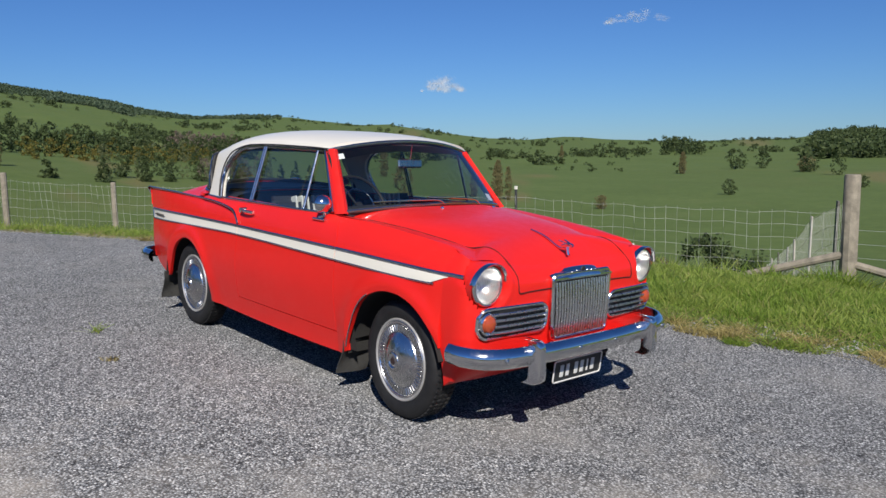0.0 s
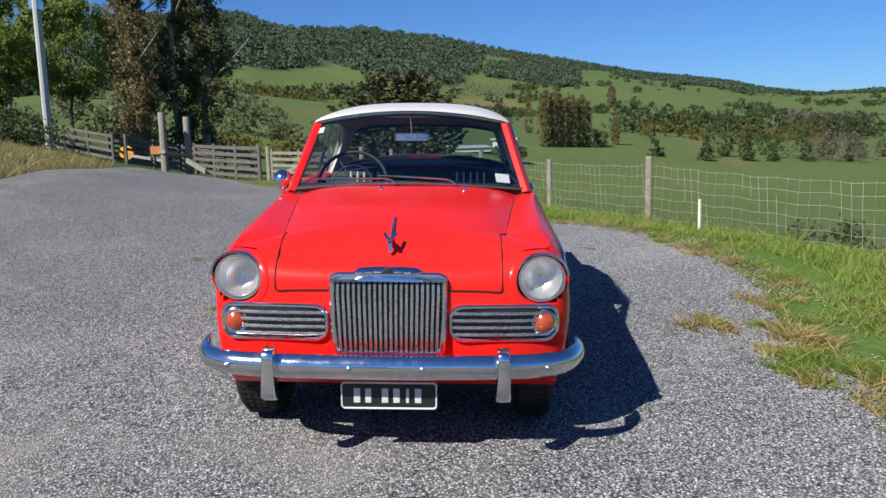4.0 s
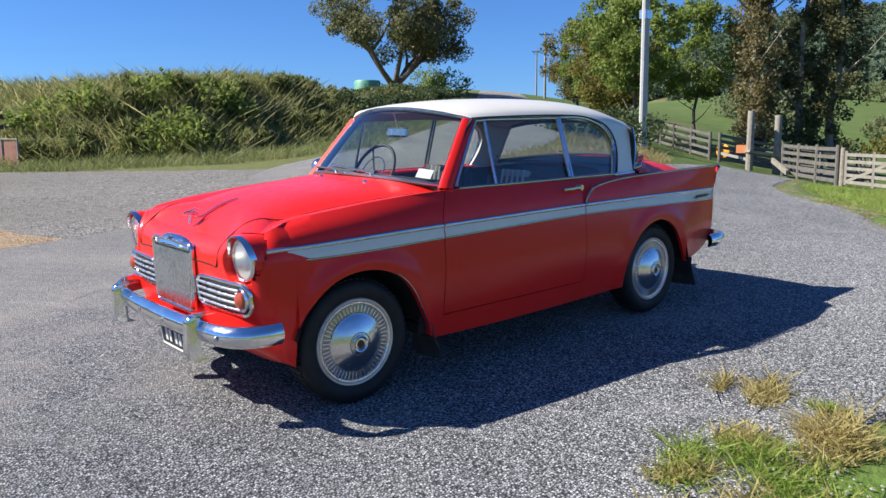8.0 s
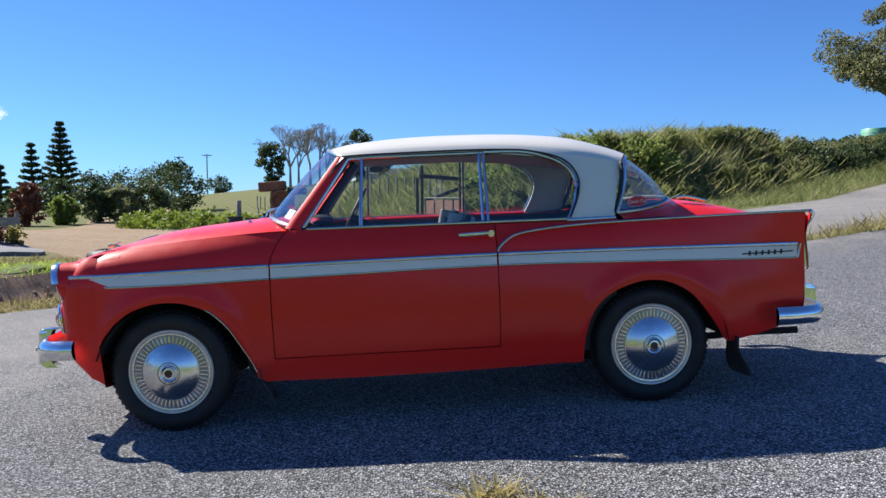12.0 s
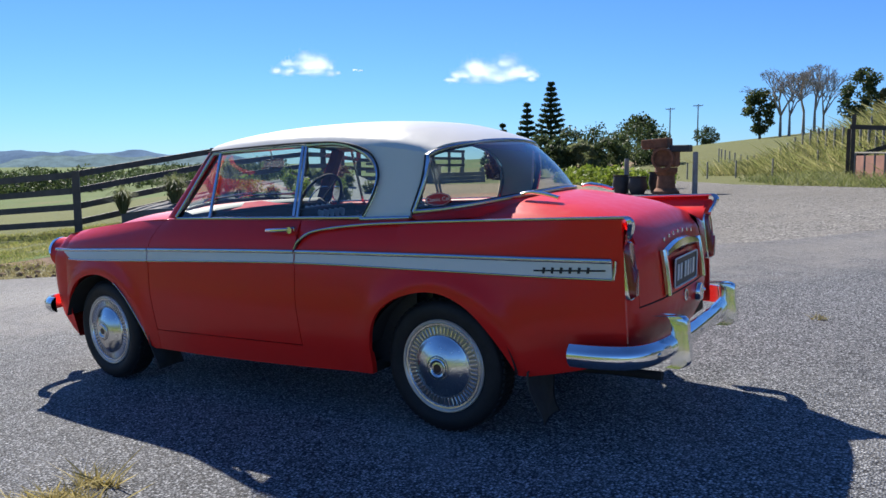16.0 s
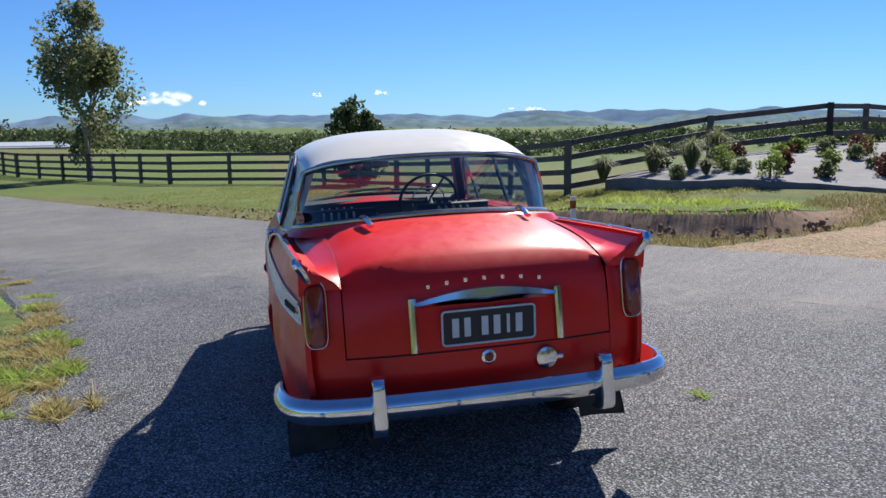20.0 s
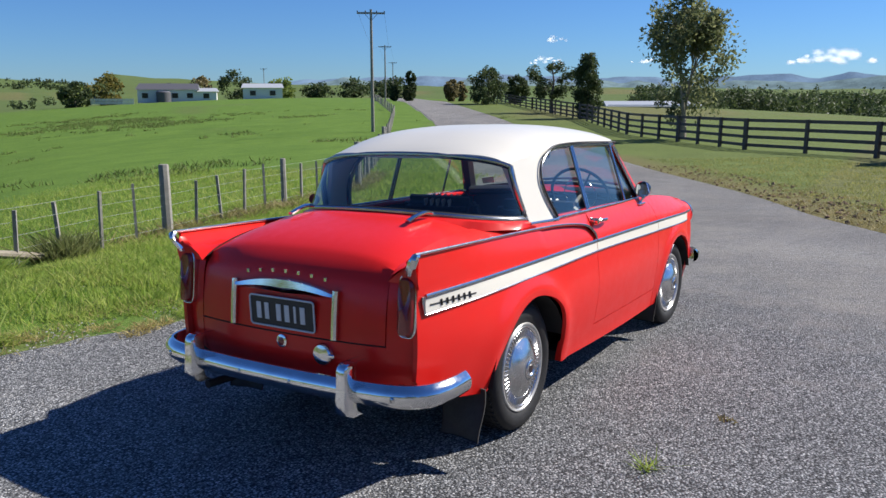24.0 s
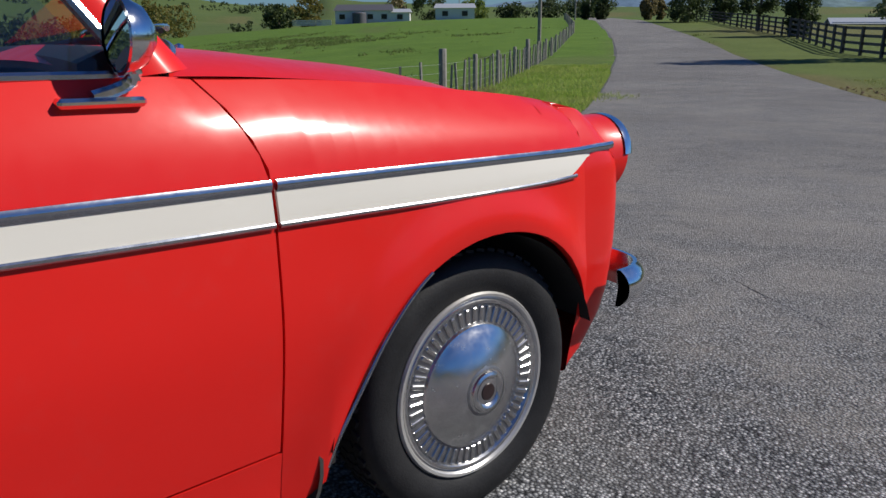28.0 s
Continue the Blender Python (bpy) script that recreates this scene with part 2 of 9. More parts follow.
def relief(r, ang):
    k = ang / radians(22.5) % 16
    i, f = int(k), k - int(k)
    rows = [RELIEF[(i + o) % 16] for o in (-1, 0, 1, 2)]
    lr = min(max(math.log(max(r, 0.1)), LOG_R[0]), LOG_R[-1])
    j = max(n for n in range(5) if LOG_R[n] <= lr)
    g = (lr - LOG_R[j]) / (LOG_R[j + 1] - LOG_R[j])
    if j < 4:
        return spline(*[row[j] + (row[j + 1] - row[j]) * g for row in rows], f)
    deg = math.degrees(ang) % 360
    near, far = (spline(*[row[c] for row in rows], f) for c in (4, 5))
    if 55 <= deg <= 222:
        far = 3000 * float(np.interp(deg, SKY_AZ, SKY_UP))
        power = float(np.interp(deg, (100, 140, 150, 168, 176, 200), (3.2, 3.0, 2.1, 2.1, 2.6, 2.6)))
    else:
        power = 1.6
    return near + (far - near) * g**power


BANK = ((8.0, -37.0), (2.0, -28.5), (-0.8, -22.9), (-2.2, -19.6), (-6.4, -16.8), (-11.5, -18.8), (-20.5, -25.2), (-35.0, -39.5))  # foot of the bank beyond the road


def beyond(line, x, y):
    """How far (x, y) lies to the left of a polyline, and how far along it."""
    best = (1e9, 0, 0)
    run = 0.0
    for (ax, ay), (bx, by) in zip(line, line[1:]):
        dx, dy = bx - ax, by - ay
        n = math.hypot(dx, dy)
        s = ((x - ax) * dx + (y - ay) * dy) / n
        sc = min(n, max(0.0, s))
        d = math.hypot(x - ax - dx * sc / n, y - ay - dy * sc / n)
        side = (dx * (y - ay) - dy * (x - ax)) / n
        if d < best[0]:
            best = (d, math.copysign(d, side), run + sc)
        run += n
    return best[1], best[2] / run


def land(x, y):
    """The height of the ground."""
    r, ang = math.hypot(x, y), math.atan2(y, x)
    w = ease(4.5, 9.5, r)
    h = SLOPE_X * x + SLOPE_Y * y
    if w > 0:
        h = h * (1 - w) + relief(r, ang) * w
    if -45 < x < 14 and -60 < y < -14:
        d, s = beyond(BANK, x, y)
        h += (1.75 - 1.35 * ease(0.48, 0.68, s)) * ease(0.2, 3.2, d) * (1 - ease(7, 14, d)) * ease(0, 0.22, s) * (1 - ease(0.81, 1.0, s))
    h -= 0.85 * math.exp(-((x + 35.6) ** 2 + (y + 46.2) ** 2) / 20) + 0.4 * math.exp(-((x + 21) ** 2 + (y + 32) ** 2) / 22)
    if r > 60:
        far = ease(60, 400, r)
        n = noise.noise(Vector((x / 260, y / 260, 0))) * 5 + noise.noise(Vector((x / 90, y / 90, 3))) * 1.6
        h += n * far * ease(0.3, 1.2, max(0.35, (h + 20) / 40))
        h += 2.0 * math.exp(-((x - 132) ** 2 + (y - 138) ** 2) / 70**2)
        if r > 500:
            big = noise.noise(Vector((x / 700, y / 700, 7))) + 0.5 * noise.noise(Vector((x / 280, y / 280, 9)))
            h += big * max(8.0, h) * 0.09 * ease(500, 1300, r) * (1 - ease(1900, 2700, r))
            gully = abs(noise.noise(Vector((x / 190, y / 190, 21)))) + 0.4 * abs(noise.noise(Vector((x / 75, y / 75, 23))))
            h += (gully - 0.25) * 9 * ease(500, 900, r) * (1 - ease(2300, 2900, r))
    return h


def ground_at(x, y, up=0.0):
    return Vector((x, y, land(x, y) + up))



def mesh_of(name, verts, faces, mat=None, smooth=False):
    me = bpy.data.meshes.new(name)
    me.from_pydata(verts, [], faces)
    if mat:
        me.materials.append(mat)
    if smooth:
        me.polygons.foreach_set("use_smooth", [True] * len(me.polygons))
    me.update()
    return me


ROAD_FAR = ((150, 103), (88, 54.0), (50, 25), (27, 9.8), (14.9, 1.9), (9.2, -1), (5.6, -3.3), (2, -5.3), (-1.4, -6.6),
            (-3.4, -9.6), (-6.0, -12.6), (-11, -15.6), (-20, -21.4), (-34, -35), (-80, -81))
ROAD_NEAR = ((146, 108), (84.5, 58.8), (46.5, 30), (23, 14.0), (10.5, 6), (6, 2.8), (3.9, 0.4), (2, -2.2), (-0.7, -4.0),
             (-4, -6), (-8, -8.5), (-14, -12), (-22, -17.6), (-37, -32), (-83, -79))
PAD_NEAR = ((10.5, 6), (6, 2.8), (3.9, 0.4), (2, -2.2), (-0.7, -4.0), (-4, -6), (-8, -7.6), (-12, -8.8), (-18, -10.3), (-27, -13))
PAD_VERGE = ((10.52, 6.02), (6.4, 4.3), (2.6, 2.85), (0.3, 2.35), (-2.2, 2.75), (-4.4, 2.2), (-6.65, 0.3), (-9.5, -1.6), (-16, -5.5), (-27, -10))
DRIVE_E = ((3.6, -4.4), (4.4, -7.6), (6.2, -10.4), (11.9, -15.6), (14.2, -20.6), (15.2, -31), (18, -42), (24, -60))
DRIVE_MID = ((0.6, -5.0), (1.6, -9), (3.4, -13.5), (5.4, -18), (7.2, -22), (10, -28), (13.5, -40), (18, -60))
DRIVE_W = ((-3.0, -7.0), (-5.3, -11.4), (-3.7, -14.4), (-2.0, -16.9), (-0.3, -19.3), (2.2, -22), (4.0, -25), (6.0, -28))
COURT_E = ((0.9, -3.7), (1.7, -9), (3.5, -13.5), (5.5, -18), (6.3, -20), (7.3, -22.2), (8.6, -25), (10, -28))


def curve_point(line, s):
    """A point on the smooth curve through the points of a line; s counts the points."""
    i = min(int(s), len(line) - 2)
    p = [line[min(max(i + o, 0), len(line) - 1)] for o in (-1, 0, 1, 2)]
    return [spline(p[0][k], p[1][k], p[2][k], p[3][k], s - i) for k in (0, 1)]


def strip(name, a, b, mat, up, per=14, across=14, wobble=0.0):
    """A paved sheet between two edges that follows the ground; its turned-down edges have points of their own."""
    n = (len(a) - 1) * per
    verts, faces = [], []
    order = [0, 1] + list(range(1, across + 2)) + [across + 1, across + 2]
    for i in range(n + 1):
        pa, pb = curve_point(a, i / per), curve_point(b, i / per)
        run = math.hypot(pb[0] - pa[0], pb[1] - pa[1])
        for j in order:
            f = min(1, max(0, (j - 1) / across))
            skirt = 0.0
            if j in (0, across + 2):
                skirt = 0.14
                f += (0.22 + 0.004 * math.hypot(*pa)) / run * (-1 if j == 0 else 1)
            if wobble and j in (0, 1, across + 1, across + 2):
                f += wobble * noise.noise(Vector((i * 0.7, j * 3.1, 2))) + 0.5 * wobble * noise.noise(Vector((i * 2.3, j, 5)))
            x, y = (pa[0] + (pb[0] - pa[0]) * f, pa[1] + (pb[1] - pa[1]) * f)
            verts.append((x, y, land(x, y) + up - skirt))
    w = len(order)
    for i in range(n):
        for j in range(w - 1):
            if order[j] != order[j + 1]:
                faces.append((i * w + j, i * w + j + 1, (i + 1) * w + j + 1, (i + 1) * w + j))
    return new(name, mesh_of(name, verts, faces, mat, True))


def inside(poly, x, y):
    hit = False
    for (ax, ay), (bx, by) in zip(poly, poly[1:] + poly[:1]):
        if (ay > y) != (by > y) and x < (bx - ax) * (y - ay) / (by - ay) + ax:
            hit = not hit
    return hit


PAVED = [list(ROAD_FAR) + list(ROAD_NEAR[::-1]), list(PAD_NEAR) + list(PAD_VERGE[::-1]), list(DRIVE_E) + list(DRIVE_MID[::-1]), list(COURT_E) + list(DRIVE_W[::-1])]


def paved(x, y):
    return any(inside(p, x, y) for p in PAVED)


def forest_edge(deg):
    """How high the mountain's forest begins, by bearing."""
    return float(np.interp(deg, (170, 177.5, 178.5, 181, 184.5, 187, 189, 196, 199, 205, 236), (0.3, 0.3, 0.086, 0.066, 0.070, 0.086, 0.094, 0.092, 0.070, 0.06, 0.05)))


def cover_at(x, y, z):
    """How much bush and how much dry, bare ground lies at a place."""
    r, ang = math.hypot(x, y), math.degrees(math.atan2(y, x)) % 360
    n = noise.noise(Vector((x / 170, y / 170, 1))) + 0.5 * noise.noise(Vector((x / 55, y / 55, 2)))
    bush = 0.0
    if r > 600 and 170 < ang < 236 and (z - 1.3) / r > forest_edge(ang) + 0.006 * n:
        bush = 1.0
    edge = min(abs(beyond(PAD_VERGE[::-1], x, y)[0]), abs(beyond(ROAD_NEAR, x, y)[0]), abs(beyond(ROAD_FAR, x, y)[0])) if r < 60 else 9
    dry = (1 - ease(0.0, 0.9, edge)) * ease(-0.2, 0.3, noise.noise(Vector((x * 0.9, y * 0.9, 4))) + 0.15)
    if 2 < x < 26 and -8 < y < 10:
        dry = max(dry, (1 - ease(0.5, 2.6, abs(beyond(ROAD_FAR, x, y)[0]) - 0.7 * n)) * 0.95)
    if 3 < x < 12 and -12 < y < -3:
        dry = max(dry, (1 - ease(0.2, 1.3, abs(beyond(DRIVE_E, x, y)[0]))) * 0.95)
    if r > 16:  # slips and dry faces on the hills
        bare = noise.noise(Vector((x / (9 + r * 0.09), y / (9 + r * 0.09), 31))) + 0.4 * noise.noise(Vector((x / (3 + r * 0.03), y / (3 + r * 0.03), 33)))
        dry = max(dry, 0.75 * ease(0.34, 0.62, bare))
        dry = max(dry, 0.8 * (1 - ease(0.6, 1.1, math.hypot((x - 82) / 30, (y - 26) / 14) + 0.2 * n)))
        dry = max(dry, 1 - ease(0.6, 1.1, math.hypot((x + 880) / 70, (y - 28) / 42) + 0.2 * n))
    if 7 < r < 70 and 92 < ang < 190:  # rank olive grass in the gully
        dry = max(dry, 0.55 * ease(7, 12, r) * (1 - ease(34, 70, r)) * ease(-0.35, 0.35, noise.noise(Vector((x / 6, y / 6, 37)))))
    return bush, dry * 0.8


# ground: one sheet out to the horizon
rings = [0.4 * 1.052**k for k in range(182)]
rings = [r for r in rings if r < 3300]
spokes = 400
verts = [ground_at(0, 0, -0.08)[:]]
for r in rings:
    for k in range(spokes):
        a = 2 * math.pi * k / spokes
        x, y = r * math.cos(a), r * math.sin(a)
        low = 0.0
        if r < 130:
            low = -0.06 if paved(x, y) else 0.0
        verts.append((x, y, land(x, y) + low))
faces = [(0, 1 + k, 1 + (k + 1) % spokes) for k in range(spokes)]
for i in range(len(rings) - 1):
    o = 1 + i * spokes
    faces += [(o + k, o + spokes + k, o + spokes + (k + 1) % spokes, o + (k + 1) % spokes) for k in range(spokes)]
mesh = mesh_of("ground", verts, faces, M_GRASS, True)
layer = mesh.color_attributes.new("cover", "FLOAT_COLOR", "POINT")
for n, v in enumerate(verts):
    bush, dry = cover_at(v[0], v[1], v[2])
    rich = (1 - ease(8, 13, math.hypot(v[0], v[1]))) if v[1] > 0 else 0.0  # mown verge and the well-kept paddock
    if v[1] > 0 and v[0] > -6:
        rich = max(rich, (1 - ease(150, 260, math.hypot(v[0], v[1]))) * ease(-6, 3, v[0]))
    if math.hypot(v[0], v[1]) < 140 and beyond(ROAD_FAR, v[0], v[1])[0] > 0:
        dry, rich = max(dry, 0.42), 0.5 * rich * (1 - dry)
    layer.data[n].color = (bush, dry * (1 - 0.7 * rich), 0.9 * rich * (1 - dry), 1.0)
ground = tagged(new("ground", mesh), "green pasture falling to a valley and rising to wooded hills", "ground", kind="structure")
road = tagged(strip("road", ROAD_FAR, ROAD_NEAR, M_SEAL, 0.01), "worn grey country road of smooth sealed chip", "road", kind="structure")
pavement = tagged(strip("pavement", PAD_NEAR, PAD_VERGE, M_SEAL, 0.012, across=26, wobble=0.015), "dark grey chip-seal pull-off beside the road", "pavement", kind="structure")
driveway = tagged(strip("driveway", DRIVE_E, DRIVE_MID, M_DIRT, 0.006, wobble=0.04), "dry brown dirt farm driveway", "driveway", kind="structure")
forecourt = tagged(strip("pavement", COURT_E, DRIVE_W, M_GRAVEL, 0.002, wobble=0.03), "loose grey gravel yard beside the driveway", "gravel yard", kind="structure")


for sheet in (road, pavement):  # how polished the seal is: most along the road, fading out over the pull-off
    layer = sheet.data.attributes.new("worn", "FLOAT", "POINT")
    for n, v in enumerate(sheet.data.vertices):
        d = beyond(PAD_NEAR, v.co.x, v.co.y)[0] if math.hypot(v.co.x, v.co.y) < 32 else 9.0
        layer.data[n].value = ease(-1.6, 1.5, d)


# ---- building helpers ----
def part(name, bm, mat, parent, label="", smooth=True, auto=True):
    """Links a bmesh as one mesh object under a thing or a part."""
    me = bpy.data.meshes.new(name)
    bmesh.ops.recalc_face_normals(bm, faces=bm.faces)
    if smooth:
        for f in bm.faces:
            f.smooth = True
        if auto:
            for e in bm.edges:
                if len(e.link_faces) == 2 and e.calc_face_angle(0) > 0.6:
                    e.smooth = False
    bm.to_mesh(me)
    bm.free()
    me.materials.append(mat)
    ob = new(name, me)
    if parent:
        ob.parent = parent
    if label:
        ob["label"] = label
    return ob


def twin(ob, parent=None):
    """The same part mirrored across the car's middle."""
    me = ob.data.copy()
    me.transform(Matrix.Diagonal((1, -1, 1, 1)))
    me.flip_normals()
    o2 = new(ob.name.split(".")[0], me)
    o2.parent = parent or ob.parent
    if "label" in ob:
        o2["label"] = ob["label"]
    return o2


def grid(rows, close_u=False, close_v=False, thick=0.0, inward=None, bm=None):
    """A sheet through rows of points; thick: its edges are turned in by that much along inward."""
    bm = bm or bmesh.new()
    vs = [[bm.verts.new(p) for p in row] for row in rows]
    n, m = len(vs), len(vs[0])
    for i in range(n if close_v else n - 1):
        for j in range(m if close_u else m - 1):
            q = [vs[i][j], vs[i][(j + 1) % m], vs[(i + 1) % n][(j + 1) % m], vs[(i + 1) % n][j]]
            q = list(dict.fromkeys(q))
            if len(q) > 2:
                bm.faces.new(q)
    if thick:
        way = Vector(inward)
        edge = vs[0] + [r[-1] for r in vs[1:]] + vs[-1][-2::-1] + [r[0] for r in vs[-2:0:-1]]
        inner = [bm.verts.new(v.co + way * thick) for v in edge]
        k = len(edge)
        for i in range(k):
            bm.faces.new((edge[i], edge[(i + 1) % k], inner[(i + 1) % k], inner[i]))
    return bm


def lathe(profile, centre, axis="Y", seg=32, bm=None):
    """Turns (radius, offset) pairs round an axis through a centre."""
    rows = []
    for r, o in profile:
        row = []
        for k in range(seg):
            a = 2 * math.pi * k / seg
            c, s = r * math.cos(a), r * math.sin(a)
            d = {"X": (o, c, s), "Y": (c, o, s), "Z": (c, s, o)}[axis]
            row.append(Vector(centre) + Vector(d))
        rows.append(row)
    bm = grid(rows, close_u=True, bm=bm)
    return bm


def sweep(points, ry, rz=None, seg=8, closed=False, bm=None, up=(0, 0, 1), square=False):
    """A rod of oval or flat section along points; ry across, rz along up."""
    rz = rz or ry
    pts = [Vector(p) for p in points]
    n = len(pts)
    rows = []
    for i, p in enumerate(pts):
        a = pts[i - 1] if (i or closed) else pts[i]
        b = pts[(i + 1) % n] if (i < n - 1 or closed) else pts[i]
        t = (b - a).normalized()
        side = t.cross(Vector(up))
        if side.length < 1e-4:
            side = t.cross(Vector((0, 1, 0.01)))
        side.normalize()
        top = side.cross(t).normalized()
        row = []
        for k in range(seg):
            ang = 2 * math.pi * (k + 0.5) / seg
            c, s = math.cos(ang), math.sin(ang)
            if square:
                m = max(abs(c), abs(s))
                c, s = c / m, s / m
            row.append(p + side * (c * ry) + top * (s * rz))
        rows.append(row)
    bm = bm or bmesh.new()
    first = len(bm.verts)
    grid(rows, close_u=True, close_v=closed, bm=bm)
    if not closed:
        bm.verts.ensure_lookup_table()
        vs = list(bm.verts)[first:]
        bm.faces.new(vs[:seg])
        bm.faces.new(vs[-seg:][::-1])
    return bm


def block(sx, sy, sz, m=None, bevel=0.0, bm=None, seg=1):
    """A bevelled box round its own middle, laid by m."""
    b = bmesh.new()
    bmesh.ops.create_cube(b, size=1, matrix=Matrix.Diagonal((sx, sy, sz, 1)))
    if bevel:
        bmesh.ops.bevel(b, geom=b.edges[:], offset=bevel, segments=seg, affect="EDGES")
    if m is not None:
        bmesh.ops.transform(b, matrix=m, verts=b.verts)
    if bm is None:
        return b
    me = bpy.data.meshes.new("tmp")
    b.to_mesh(me)
    b.free()
    bm.from_mesh(me)
    bpy.data.meshes.remove(me)
    return bm


def at(x, y, z):
    return Matrix.Translation((x, y, z))


def turn(deg, axis):
    return Matrix.Rotation(radians(deg), 4, axis)


def along(keys, x):
    """A smooth value through (x, value...) keys in order of falling x."""
    if x >= keys[0][0]:
        return keys[0][1:] if len(keys[0]) > 2 else keys[0][1]
    for i in range(len(keys) - 1):
        if x >= keys[i + 1][0]:
            break
    else:
        return keys[-1][1:] if len(keys[-1]) > 2 else keys[-1][1]
    k0, k1, k2, k3 = (keys[min(max(i + o, 0), len(keys) - 1)] for o in (-1, 0, 1, 2))
    f = (k1[0] - x) / (k1[0] - k2[0])
    h = k1[0] - k2[0]
    out = []
    for c in range(1, len(k1)):
        m1 = (k2[c] - k0[c]) / max(1e-6, k0[0] - k2[0]) * h if k0 is not k1 else k2[c] - k1[c]
        m2 = (k3[c] - k1[c]) / max(1e-6, k1[0] - k3[0]) * h if k3 is not k2 else k2[c] - k1[c]
        f2, f3 = f * f, f * f * f
        out.append((2 * f3 - 3 * f2 + 1) * k1[c] + (f3 - 2 * f2 + f) * m1 + (-2 * f3 + 3 * f2) * k2[c] + (f3 - f2) * m2)
    return out if len(out) > 1 else out[0]


def path3(keys, n):
    """n + 1 points on the smooth curve through 3D keys."""
    out = []
    for i in range(n + 1):
        s = i / n * (len(keys) - 1)
        j = min(int(s), len(keys) - 2)
        p = [keys[min(max(j + o, 0), len(keys) - 1)] for o in (-1, 0, 1, 2)]
        out.append(Vector([spline(p[0][k], p[1][k], p[2][k], p[3][k], s - j) for k in range(len(keys[0]))]))
    return out


# ---- the car: x ahead, y to its near side, z up, its wheels on the pad ----
def paint(name, col, rough, coat, fade):
    mat, nt, b = material(name)
    big, fine, dust = noise_node(nt, 1.3, 3), noise_node(nt, 420, 2), noise_node(nt, 18, 6, 0.7)
    c = ramp_node(nt, big, [(0.3, tuple(v * 0.93 for v in col)), (0.75, col)])
    c = mix_node(nt, ramp_node(nt, dust, [(0.55, (0, 0, 0)), (0.95, (fade, fade, fade))]), c, (0.45, 0.40, 0.36))
    nt.links.new(c, b.inputs["Base Color"])
    b.inputs["Roughness"].default_value = rough
    nt.links.new(ramp_node(nt, dust, [(0.3, (rough * 0.8,) * 3), (0.8, (rough * 1.3,) * 3)]), b.inputs["Roughness"])
    b.inputs["Coat Weight"].default_value, b.inputs["Coat Roughness"].default_value = coat, 0.17
    b.inputs["Specular IOR Level"].default_value = 0.14
    bump_node(nt, b, fine, 0.02, 0.0006)
    return mat


def chrome(name, col=(0.78, 0.79, 0.80), rough=0.09, pits=0.12):
    mat, nt, b = material(name)
    f = noise_node(nt, 30, 6, 0.7)
    nt.links.new(ramp_node(nt, f, [(0.35, (rough,) * 3), (0.8, (rough + pits,) * 3)]), b.inputs["Roughness"])
    nt.links.new(ramp_node(nt, noise_node(nt, 9, 5), [(0.3, tuple(v * 0.86 for v in col)), (0.6, col)]), b.inputs["Base Color"])
    b.inputs["Metallic"].default_value = 1
    return mat


def clear(name, tint, rough=0.0, mixin=0.0):
    """Window glass: mostly see-through, glossy by angle."""
    mat = bpy.data.materials.new(name)
    mat.use_nodes = True
    nt = mat.node_tree
    nt.nodes.clear()
    out, tr, gl, mx, fr = (nt.nodes.new("ShaderNode" + k) for k in ("OutputMaterial", "BsdfTransparent", "BsdfGlossy", "MixShader", "LayerWeight"))
    tr.inputs["Color"].default_value = (*tint, 1)
    gl.inputs["Roughness"].default_value = 0.02
    steep, keep = nt.nodes.new("ShaderNodeMath"), nt.nodes.new("ShaderNodeMath")
    steep.operation, keep.operation = "POWER", "MULTIPLY_ADD"
    steep.inputs[1].default_value = 3.6
    nt.links.new(fr.outputs["Facing"], steep.inputs[0])
    nt.links.new(steep.outputs[0], keep.inputs[0])
    keep.inputs[1].default_value, keep.inputs[2].default_value = 0.80, 0.075
    nt.links.new(keep.outputs[0], mx.inputs["Fac"])
    nt.links.new(tr.outputs["BSDF"], mx.inputs[1])
    nt.links.new(gl.outputs["BSDF"], mx.inputs[2])
    nt.links.new(mx.outputs["Shader"], out.inputs["Surface"])
    return mat


M_RED = paint("red_paint", (0.73, 0.017, 0.013), 0.42, 0.42, 0.03)
M_WHITE = paint("cream_paint", (0.72, 0.69, 0.61), 0.34, 0.35, 0.06)
M_CHROME = chrome("chrome")
M_TRIM = chrome("dull_bright_trim", (0.50, 0.53, 0.58), 0.17, 0.10)
M_BAR = chrome("grille_bar", (0.80, 0.81, 0.82), 0.24, 0.12)
M_STEEL = chrome("brushed_cap", (0.62, 0.62, 0.62), 0.2, 0.15)
M_RUBBER = plain("tyre_rubber", (0.015, 0.015, 0.016), 0.62, vary=0.4, scale=20, bump=0.002, spec=0.35)
M_BLACK = plain("black_trim", (0.012, 0.012, 0.013), 0.6, vary=0.2)
M_SEAM = plain("seam_dark", (0.02, 0.004, 0.004), 0.9, vary=0.1)
M_UNDER = plain("underseal", (0.02, 0.019, 0.018), 0.95, vary=0.3, bump=0.003)
M_GLASS = clear("window_glass", (0.80, 0.86, 0.84))
M_LENS = clear("lamp_glass", (0.95, 0.95, 0.93))
M_REFLECT = plain("reflector", (0.84, 0.84, 0.83), 0.28, 0.78, vary=0.05, scale=30)
M_AMBER = plain("amber_lens", (0.36, 0.06, 0.02), 0.18, vary=0.2, scale=60, coat=0.6)
M_TAIL = plain("red_lens", (0.22, 0.008, 0.01), 0.15, vary=0.2, scale=40, coat=0.7)
M_PLATE = plain("plate_black", (0.015, 0.017, 0.02), 0.45, vary=0.2)
